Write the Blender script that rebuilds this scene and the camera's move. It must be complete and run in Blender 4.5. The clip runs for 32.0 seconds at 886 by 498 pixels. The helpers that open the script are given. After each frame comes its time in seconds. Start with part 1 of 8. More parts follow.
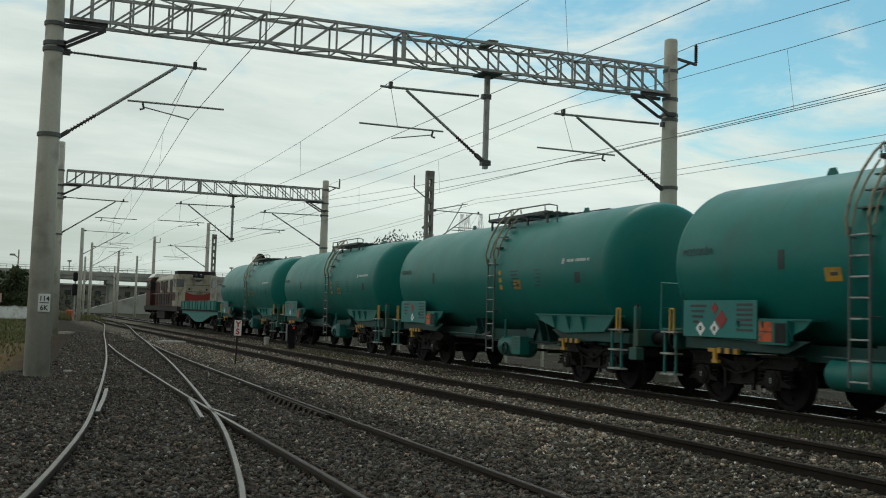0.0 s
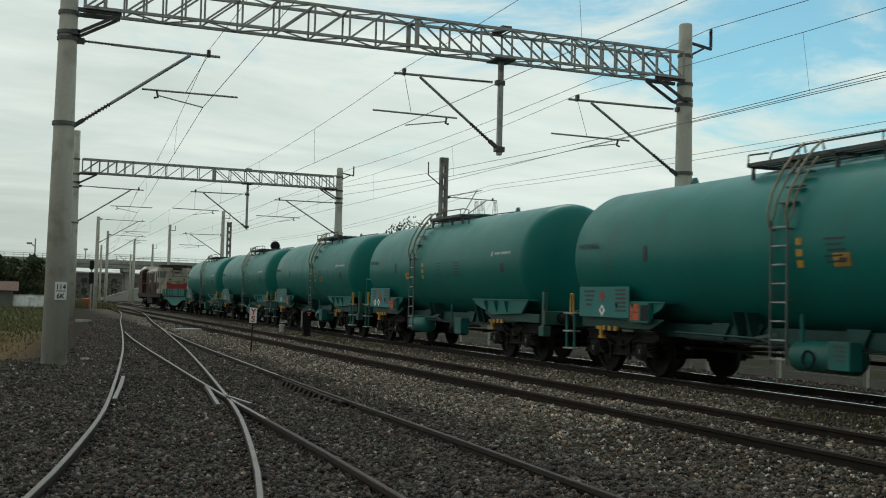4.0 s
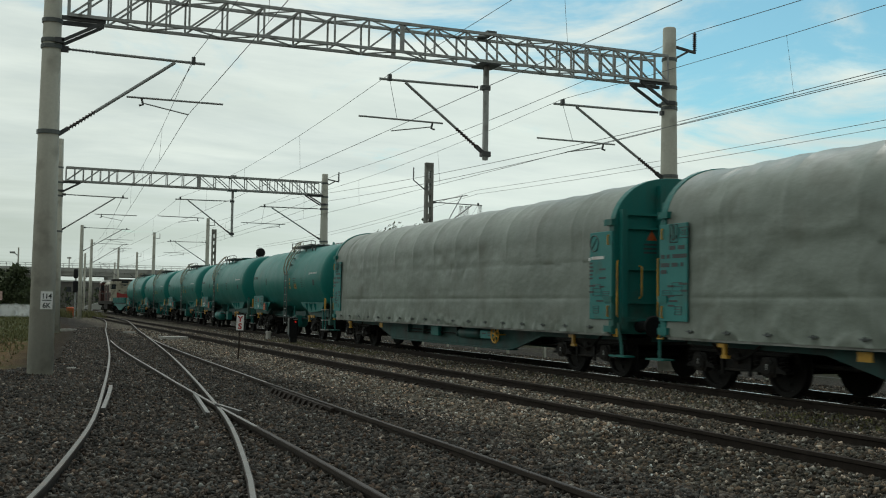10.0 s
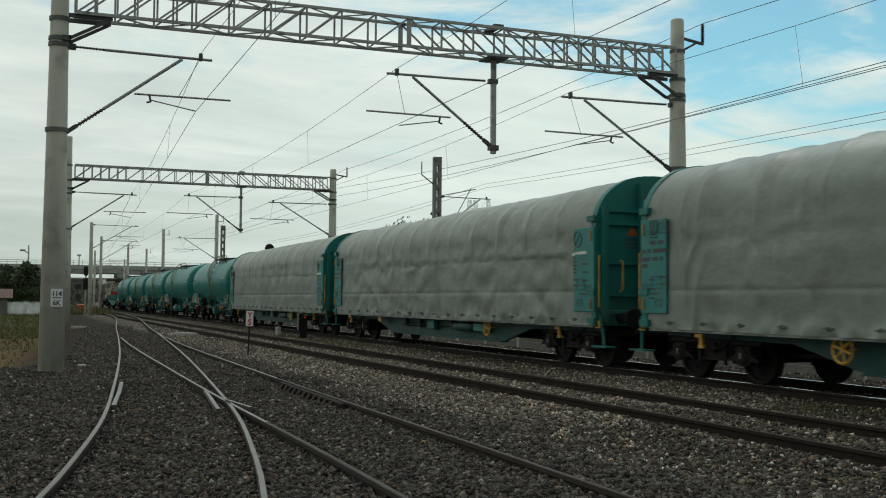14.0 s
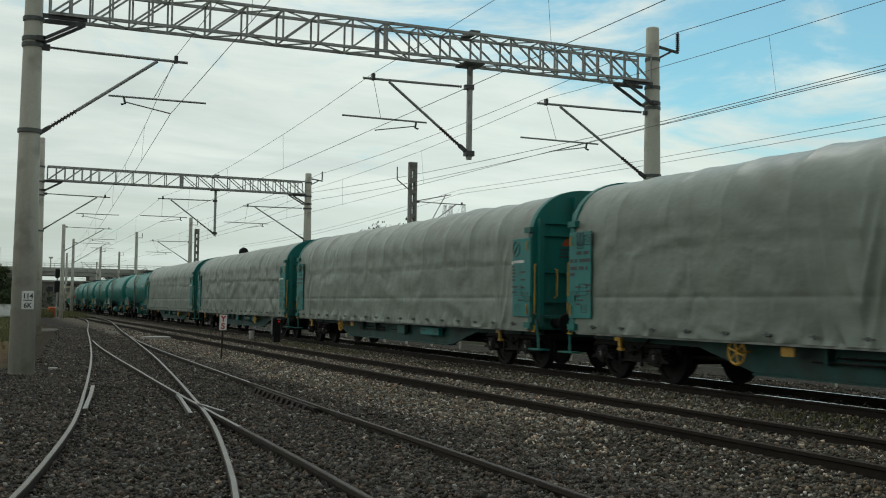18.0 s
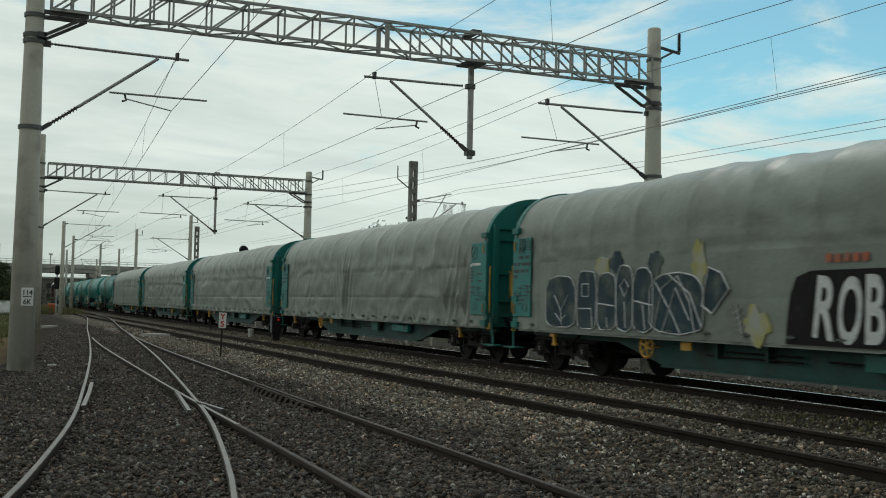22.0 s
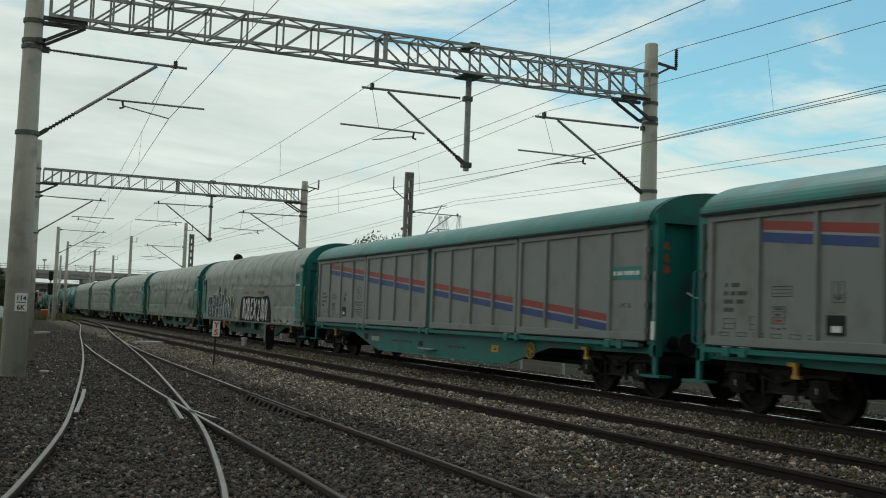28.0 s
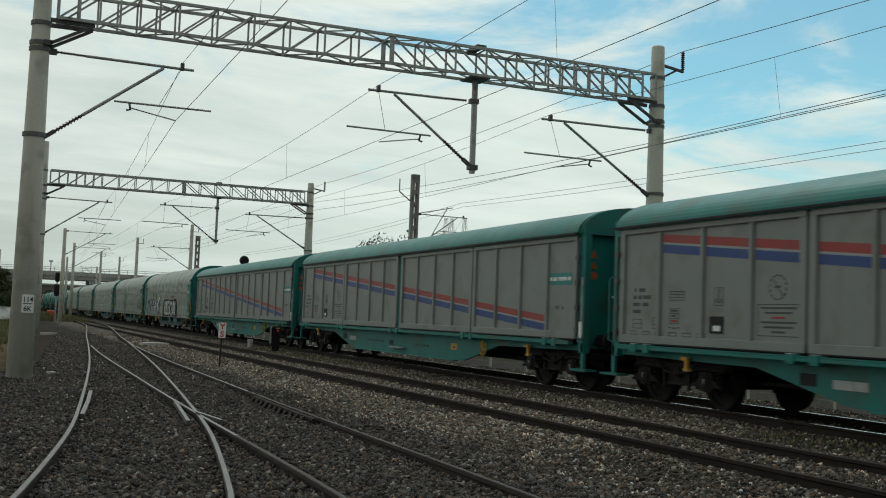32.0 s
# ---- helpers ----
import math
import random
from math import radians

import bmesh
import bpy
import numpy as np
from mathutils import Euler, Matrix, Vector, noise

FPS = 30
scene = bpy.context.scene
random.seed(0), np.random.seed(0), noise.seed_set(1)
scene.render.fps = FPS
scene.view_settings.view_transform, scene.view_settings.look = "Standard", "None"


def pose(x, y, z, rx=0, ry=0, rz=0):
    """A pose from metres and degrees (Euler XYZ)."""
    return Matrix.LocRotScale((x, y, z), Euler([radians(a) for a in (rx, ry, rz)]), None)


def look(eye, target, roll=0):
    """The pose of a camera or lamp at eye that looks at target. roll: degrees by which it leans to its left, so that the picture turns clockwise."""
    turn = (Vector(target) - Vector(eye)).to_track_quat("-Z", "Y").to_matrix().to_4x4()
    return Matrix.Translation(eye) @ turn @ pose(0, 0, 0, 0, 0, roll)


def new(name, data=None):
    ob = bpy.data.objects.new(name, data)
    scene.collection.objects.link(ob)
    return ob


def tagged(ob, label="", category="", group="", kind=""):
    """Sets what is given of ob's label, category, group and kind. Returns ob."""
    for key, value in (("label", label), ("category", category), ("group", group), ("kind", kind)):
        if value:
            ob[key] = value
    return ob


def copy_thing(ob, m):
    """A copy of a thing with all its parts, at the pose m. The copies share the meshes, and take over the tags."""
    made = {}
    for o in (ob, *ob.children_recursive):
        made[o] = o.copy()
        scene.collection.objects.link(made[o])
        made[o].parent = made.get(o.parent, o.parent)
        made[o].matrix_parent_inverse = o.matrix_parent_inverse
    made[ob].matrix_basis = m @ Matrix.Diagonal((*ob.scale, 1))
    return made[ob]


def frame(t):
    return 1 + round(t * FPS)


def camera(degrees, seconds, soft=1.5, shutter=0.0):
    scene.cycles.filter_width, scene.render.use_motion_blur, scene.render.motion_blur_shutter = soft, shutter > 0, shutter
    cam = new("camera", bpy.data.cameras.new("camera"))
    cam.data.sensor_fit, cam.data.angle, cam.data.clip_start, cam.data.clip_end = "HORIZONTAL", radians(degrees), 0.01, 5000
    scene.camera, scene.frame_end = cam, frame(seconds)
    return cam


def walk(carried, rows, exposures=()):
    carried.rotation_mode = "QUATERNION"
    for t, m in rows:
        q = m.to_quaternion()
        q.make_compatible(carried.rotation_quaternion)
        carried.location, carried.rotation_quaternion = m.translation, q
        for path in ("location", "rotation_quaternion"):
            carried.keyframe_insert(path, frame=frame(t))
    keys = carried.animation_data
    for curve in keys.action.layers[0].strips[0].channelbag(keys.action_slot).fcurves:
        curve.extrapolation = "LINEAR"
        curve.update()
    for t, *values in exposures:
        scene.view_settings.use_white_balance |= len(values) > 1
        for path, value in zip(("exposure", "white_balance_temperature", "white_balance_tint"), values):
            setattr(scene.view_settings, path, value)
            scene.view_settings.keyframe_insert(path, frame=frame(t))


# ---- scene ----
# ---- camera ----
EYE = (0.0, 0.0, 1.355)


def aim(yaw, pitch, roll, dx=0.0, dy=0.0, dz=0.0):
    """Camera pose: yaw to the right of +Y, pitch up, roll, and a small sway about the standing place."""
    e = Vector((EYE[0] + dx, EYE[1] + dy, EYE[2] + dz))
    y, p = radians(yaw), radians(pitch)
    return look(e, e + Vector((math.sin(y) * math.cos(p), math.cos(y) * math.cos(p), math.sin(p))), roll)


cam = camera(45.10, 32.0, soft=1.05, shutter=0.4)
walk(cam, [
    (0, aim(22.213, 3.550, 1.728, 0.033, -0.035, -0.006)),
    (0.5, aim(22.107, 3.459, 1.750, 0.032, -0.035, -0.003)),
    (1, aim(21.990, 3.336, 1.801, 0.037, -0.023, -0.004)),
    (1.5, aim(21.868, 3.218, 1.796, 0.030, -0.030, -0.005)),
    (2, aim(21.755, 3.067, 1.734, 0.031, -0.029, -0.005)),
    (2.5, aim(21.756, 2.922, 1.749, 0.032, -0.022, -0.011)),
    (3, aim(21.625, 2.813, 1.472, 0.027, -0.032, -0.007)),
    (3.5, aim(21.455, 2.822, 1.507, 0.032, -0.036, -0.006)),
    (5.5, aim(21.430, 2.712, 1.499, 0.045, -0.025, -0.007)),
    (6, aim(21.190, 2.598, 1.713, 0.037, -0.038, -0.017)),
    (6.5, aim(21.082, 2.466, 1.614, 0.025, -0.015, -0.011)),
    (7, aim(21.111, 2.334, 1.172, 0.010, 0.006, -0.001)),
    (7.5, aim(21.756, 2.402, 1.072, 0.012, 0.015, 0.002)),
    (8, aim(22.224, 2.497, 1.001, -0.001, -0.001, 0.011)),
    (8.5, aim(22.286, 2.802, 0.943, -0.013, -0.013, 0.002)),
    (9, aim(22.241, 3.185, 0.890, -0.006, -0.010, -0.003)),
    (9.5, aim(22.227, 3.218, 0.778, -0.007, -0.014, -0.003)),
    (10, aim(22.251, 3.103, 0.904, -0.007, -0.019, -0.002)),
    (10.5, aim(22.151, 3.046, 1.040, -0.016, -0.016, -0.008)),
    (11, aim(22.016, 2.993, 1.015, -0.013, -0.014, -0.003)),
    (11.5, aim(21.889, 2.945, 0.623, -0.006, -0.002, 0.005)),
    (12, aim(21.823, 2.901, 0.586, -0.006, -0.005, -0.004)),
    (12.5, aim(21.759, 2.775, 0.708, -0.008, -0.003, -0.006)),
    (13, aim(21.663, 2.688, 0.787, -0.000, -0.000, -0.000)),
    (13.5, aim(21.783, 2.667, 0.610, -0.005, -0.002, -0.004)),
    (14, aim(21.780, 2.787, 0.442, 0.002, -0.002, 0.001)),
    (14.5, aim(22.027, 2.827, 0.299, 0.012, 0.020, 0.003)),
    (16.5, aim(23.023, 3.442, 0.589, -0.004, -0.001, -0.006)),
    (17, aim(23.037, 3.407, 0.648, -0.002, 0.002, -0.001)),
    (17.5, aim(23.131, 3.252, 0.808, 0.002, -0.000, 0.000)),
    (18, aim(23.129, 3.088, 0.836, -0.003, -0.005, -0.002)),
    (18.5, aim(23.135, 2.946, 0.719, -0.003, 0.001, -0.001)),
    (19, aim(23.242, 2.867, 0.704, -0.009, -0.005, -0.005)),
    (19.5, aim(23.231, 2.768, 0.757, -0.005, -0.007, -0.004)),
    (20, aim(23.171, 2.624, 0.887, -0.003, 0.003, 0.005)),
    (20.5, aim(23.071, 2.724, 0.724, -0.002, 0.007, -0.005)),
    (21, aim(22.980, 2.789, 0.789, -0.008, 0.004, 0.002)),
    (21.5, aim(23.004, 2.933, 0.904, 0.004, 0.006, 0.003)),
    (22, aim(23.128, 3.055, 1.230, 0.002, 0.006, -0.004)),
    (22.5, aim(23.267, 3.141, 1.178, -0.008, 0.002, 0.005)),
    (23, aim(23.354, 3.197, 1.199, -0.002, 0.004, -0.008)),
    (23.5, aim(23.346, 3.185, 1.101, -0.008, -0.001, -0.004)),
    (24, aim(23.211, 3.178, 1.106, -0.006, 0.005, -0.000)),
    (24.5, aim(23.160, 3.169, 1.456, -0.003, 0.002, 0.003)),
    (25, aim(23.331, 3.135, 1.774, -0.001, 0.012, -0.003)),
    (25.5, aim(23.449, 3.169, 1.831, -0.011, 0.002, 0.000)),
    (27.5, aim(23.260, 3.711, 1.911, -0.008, 0.002, 0.002)),
    (28, aim(23.402, 3.670, 2.051, -0.016, -0.003, 0.001)),
    (28.5, aim(23.353, 3.662, 2.036, -0.016, -0.003, 0.004)),
    (29, aim(23.224, 3.633, 1.964, -0.011, -0.008, -0.002)),
    (29.5, aim(23.172, 3.602, 2.014, -0.015, -0.001, 0.002)),
    (30, aim(23.096, 3.429, 2.114, -0.000, 0.003, 0.009)),
    (30.5, aim(23.150, 3.465, 2.003, -0.008, -0.006, 0.004)),
    (31, aim(23.171, 3.573, 2.090, -0.021, -0.008, -0.001)),
    (31.5, aim(23.129, 3.656, 2.059, -0.011, 0.006, 0.003)),
    (32, aim(23.087, 3.771, 2.198, -0.021, -0.003, 0.007)),
])

# ---- world and light ----
SUN_AZ, SUN_EL = 24.0, 56.0          # azimuth from +Y to the right, elevation
world = bpy.data.worlds.new("world")
scene.world = world
world.use_nodes = True
wn, wl = world.node_tree.nodes, world.node_tree.links
wn.clear()


def wnode(kind, **kw):
    n = wn.new(kind)
    for k, v in kw.items():
        if k == "op":
            n.operation = v
        elif k == "ins":
            for i, x in v.items():
                n.inputs[i].default_value = x
    return n


def wmath(op, a, b=None, clamp=False):
    n = wnode("ShaderNodeMath", op=op)
    n.use_clamp = clamp
    for i, x in enumerate((a, b)):
        if x is None:
            continue
        if isinstance(x, (int, float)):
            n.inputs[i].default_value = x
        else:
            wl.new(x, n.inputs[i])
    return n.outputs[0]


def build_sky():
    tc = wnode("ShaderNodeTexCoord")
    sep = wnode("ShaderNodeSeparateXYZ")
    wl.new(tc.outputs["Generated"], sep.inputs[0])
    X, Y, Z = sep.outputs
    up = wmath("MAXIMUM", Z, 0.0)
    den = wmath("ADD", up, 0.13)
    comb = wnode("ShaderNodeCombineXYZ")
    wl.new(wmath("DIVIDE", X, den), comb.inputs[0])
    wl.new(wmath("DIVIDE", Y, den), comb.inputs[1])

    def cloud(scale, detail, rough, dist=0.0, off=0.0, wide=1.0):
        n = wnode("ShaderNodeTexNoise")
        n.inputs["Scale"].default_value, n.inputs["Detail"].default_value = scale, detail
        n.inputs["Roughness"].default_value, n.inputs["Distortion"].default_value = rough, dist
        mp = wnode("ShaderNodeMapping")
        mp.inputs["Location"].default_value = (off, off * 0.7, 0)
        mp.inputs["Scale"].default_value = (wide, 1.0, 1.0)
        wl.new(comb.outputs[0], mp.inputs[0])
        wl.new(mp.outputs[0], n.inputs["Vector"])
        return n.outputs[0]
    big, fine = cloud(0.75, 6, 0.58, 0.4, 3.1, 0.55), cloud(1.5, 7, 0.6, 0.6, 7.7)
    # clear part of the sky, off to the right and high up
    az, el = radians(52), radians(38)
    d = (math.sin(az) * math.cos(el), math.cos(az) * math.cos(el), math.sin(el))
    dot = wmath("ADD", wmath("ADD", wmath("MULTIPLY", X, d[0]), wmath("MULTIPLY", Y, d[1])), wmath("MULTIPLY", Z, d[2]))
    clear = wnode("ShaderNodeMapRange", ins={1: 0.76, 2: 0.94, 3: 0.0, 4: 1.0})
    wl.new(dot, clear.inputs[0])
    thin = wmath("ADD", wmath("SUBTRACT", clear.outputs[0], wmath("MULTIPLY", wmath("SUBTRACT", fine, 0.42), 2.4)),
                 wmath("MULTIPLY", wmath("SUBTRACT", 0.5, big), 1.0))
    clear_mask = wnode("ShaderNodeMapRange", ins={1: 0.15, 2: 0.72, 3: 0.0, 4: 1.0})
    clear_mask.interpolation_type = "SMOOTHSTEP"
    wl.new(thin, clear_mask.inputs[0])
    # cloud brightness
    ramp = wnode("ShaderNodeValToRGB")
    ramp.color_ramp.elements[0].position, ramp.color_ramp.elements[1].position = 0.36, 0.60
    ramp.color_ramp.elements[0].color = (0.585, 0.675, 0.668, 1)
    ramp.color_ramp.elements[1].color = (0.865, 0.95, 0.885, 1)
    wl.new(wmath("ADD", wmath("MULTIPLY", cloud(1.5, 6, 0.6, 0.5, 5.3, 0.5), 0.6), wmath("MULTIPLY", cloud(3.6, 6, 0.6, 0.4, 2.2, 0.5), 0.4)), ramp.inputs[0])
    hz = wnode("ShaderNodeMapRange", ins={1: 0.02, 2: 0.30, 3: 0.85, 4: 0.0})
    wl.new(up, hz.inputs[0])
    mixh = wnode("ShaderNodeMix")
    mixh.data_type = "RGBA"
    wl.new(wmath("MULTIPLY", hz.outputs[0], wmath("ADD", -0.45, wmath("MULTIPLY", cloud(1.3, 6, 0.6, 0.3, 11.0, 0.25), 2.9)), True), mixh.inputs[0])
    wl.new(ramp.outputs[0], mixh.inputs[6])
    # a duller bank of cloud lies low on one side, a brighter one on the other
    bank, low = wnode("ShaderNodeMapRange", ins={1: 0.0, 2: 0.38, 3: 0.0, 4: 1.0}), wnode("ShaderNodeMix")
    wl.new(wmath("ADD", X, wmath("MULTIPLY", wmath("SUBTRACT", big, 0.5), 0.35)), bank.inputs[0])
    low.data_type = "RGBA"
    wl.new(bank.outputs[0], low.inputs[0])
    low.inputs[6].default_value, low.inputs[7].default_value = (0.50, 0.575, 0.515, 1), (0.68, 0.785, 0.72, 1)
    wl.new(low.outputs[2], mixh.inputs[7])
    # the cloud cover is brightest towards the hidden sun and dull overhead and behind
    ga, ge = radians(10), radians(-15)
    g = (math.sin(ga) * math.cos(ge), math.cos(ga) * math.cos(ge), math.sin(ge))
    toward = wmath("ADD", wmath("ADD", wmath("MULTIPLY", X, g[0]), wmath("MULTIPLY", Y, g[1])), wmath("MULTIPLY", Z, g[2]))
    glow = wnode("ShaderNodeMapRange", ins={1: -0.9, 2: 0.30, 3: 0.44, 4: 1.0})
    glow.interpolation_type = "SMOOTHSTEP"
    wl.new(toward, glow.inputs[0])
    lit = wnode("ShaderNodeMix")
    lit.data_type, lit.blend_type = "RGBA", "MULTIPLY"
    lit.inputs[0].default_value = 1.0
    gray = wnode("ShaderNodeCombineXYZ")
    for i in range(3):
        wl.new(glow.outputs[0], gray.inputs[i])
    wl.new(mixh.outputs[2], lit.inputs[6])
    wl.new(gray.outputs[0], lit.inputs[7])
    sky = wnode("ShaderNodeTexSky")
    sky.sky_type, sky.sun_disc = "NISHITA", False
    sky.sun_elevation, sky.sun_rotation = radians(SUN_EL), radians(SUN_AZ)
    sky.air_density, sky.dust_density = 1.0, 0.6
    bg1, bg2 = wnode("ShaderNodeBackground"), wnode("ShaderNodeBackground")
    bg1.inputs[1].default_value, bg2.inputs[1].default_value = 0.098, 1.0
    hue = wnode("ShaderNodeMix")
    hue.data_type, hue.blend_type = "RGBA", "MULTIPLY"
    hue.inputs[0].default_value = 1.0
    hue.inputs[7].default_value = (0.72, 1.12, 1.0, 1)
    wl.new(sky.outputs[0], hue.inputs[6])
    wl.new(hue.outputs[2], bg1.inputs[0])
    wl.new(lit.outputs[2], bg2.inputs[0])
    mx, out = wnode("ShaderNodeMixShader"), wnode("ShaderNodeOutputWorld")
    wl.new(clear_mask.outputs[0], mx.inputs[0])
    wl.new(bg2.outputs[0], mx.inputs[1])
    wl.new(bg1.outputs[0], mx.inputs[2])
    wl.new(mx.outputs[0], out.inputs[0])


build_sky()
sun = new("sun", bpy.data.lights.new("sun", "SUN"))
sun.data.energy, sun.data.angle, sun.data.color = 0.95, radians(25), (1.0, 0.96, 0.9)
sd = Vector((math.sin(radians(SUN_AZ)) * math.cos(radians(SUN_EL)), math.cos(radians(SUN_AZ)) * math.cos(radians(SUN_EL)), math.sin(radians(SUN_EL))))
sun.matrix_world = look(sd * 100, (0, 0, 0))
scene.view_settings.exposure = 0.0

# ---- materials ----


def M(name, col, rough=0.6, metal=0.0, var=0.2, s1=1.2, s2=25.0, bump=0.15, bscale=60.0, dirt=None, amount=0.0, dscale=2.0,
      streak=0.0, island=0.0, spec=0.5):
    """A procedural surface: colour varied at two scales, stains, vertical streaks, fine relief."""
    m = bpy.data.materials.new(name)
    m.use_nodes = True
    n, l = m.node_tree.nodes, m.node_tree.links
    b = n["Principled BSDF"]
    tc = n.new("ShaderNodeTexCoord")

    def noise_at(scale, detail=4, stretch=None):
        t = n.new("ShaderNodeTexNoise")
        t.inputs["Scale"].default_value, t.inputs["Detail"].default_value = scale, detail
        if stretch:
            mp = n.new("ShaderNodeMapping")
            mp.inputs["Scale"].default_value = stretch
            l.new(tc.outputs["Object"], mp.inputs[0])
            l.new(mp.outputs[0], t.inputs["Vector"])
        else:
            l.new(tc.outputs["Object"], t.inputs["Vector"])
        return t.outputs[0]

    def calc(op, a, c):
        t = n.new("ShaderNodeMath")
        t.operation = op
        for i, x in enumerate((a, c)):
            if isinstance(x, (int, float)):
                t.inputs[i].default_value = x
            else:
                l.new(x, t.inputs[i])
        return t.outputs[0]

    def mix(f, a, c):
        t = n.new("ShaderNodeMix")
        t.data_type = "RGBA"
        for i, x in ((0, f), (6, a), (7, c)):
            if isinstance(x, (int, float)):
                t.inputs[i].default_value = x
            elif isinstance(x, tuple):
                t.inputs[i].default_value = (*x[:3], 1)
            else:
                l.new(x, t.inputs[i])
        return t.outputs[2]
    f = calc("ADD", calc("MULTIPLY", noise_at(s1), 0.6), calc("MULTIPLY", noise_at(s2), 0.4))
    if island:
        g = n.new("ShaderNodeNewGeometry")
        f = calc("ADD", calc("MULTIPLY", f, 1 - island), calc("MULTIPLY", g.outputs["Random Per Island"], island))
    r = n.new("ShaderNodeMapRange")
    r.inputs[1].default_value, r.inputs[2].default_value = (0.28, 0.72) if not island else (0.15, 0.85)
    l.new(f, r.inputs[0])
    lo, hi = tuple(c * (1 - var) for c in col), tuple(min(1, c * (1 + var)) for c in col)
    c = mix(r.outputs[0], lo, hi)
    if streak:
        s = n.new("ShaderNodeMapRange")
        s.inputs[1].default_value, s.inputs[2].default_value, s.inputs[4].default_value = 0.48, 0.8, streak
        l.new(noise_at(1.0, 5, (7, 7, 0.5)), s.inputs[0])
        c = mix(s.outputs[0], c, dirt or (0.06, 0.05, 0.04))
    if amount:
        d = n.new("ShaderNodeMapRange")
        d.inputs[1].default_value, d.inputs[2].default_value = 0.62 - 0.3 * amount, 0.85 - 0.25 * amount
        l.new(noise_at(dscale, 7), d.inputs[0])
        c = mix(d.outputs[0], c, dirt or (0.08, 0.06, 0.04))
    l.new(c, b.inputs["Base Color"])
    rr = n.new("ShaderNodeMapRange")
    rr.inputs[3].default_value, rr.inputs[4].default_value = max(0.05, rough - 0.12), min(1, rough + 0.12)
    l.new(noise_at(s1 * 3), rr.inputs[0])
    l.new(rr.outputs[0], b.inputs["Roughness"])
    b.inputs["Metallic"].default_value = metal
    b.inputs["Specular IOR Level"].default_value = spec
    if bump:
        bp = n.new("ShaderNodeBump")
        bp.inputs["Strength"].default_value, bp.inputs["Distance"].default_value = bump, 0.02
        l.new(noise_at(bscale, 5), bp.inputs["Height"])
        l.new(bp.outputs[0], b.inputs["Normal"])
    return m


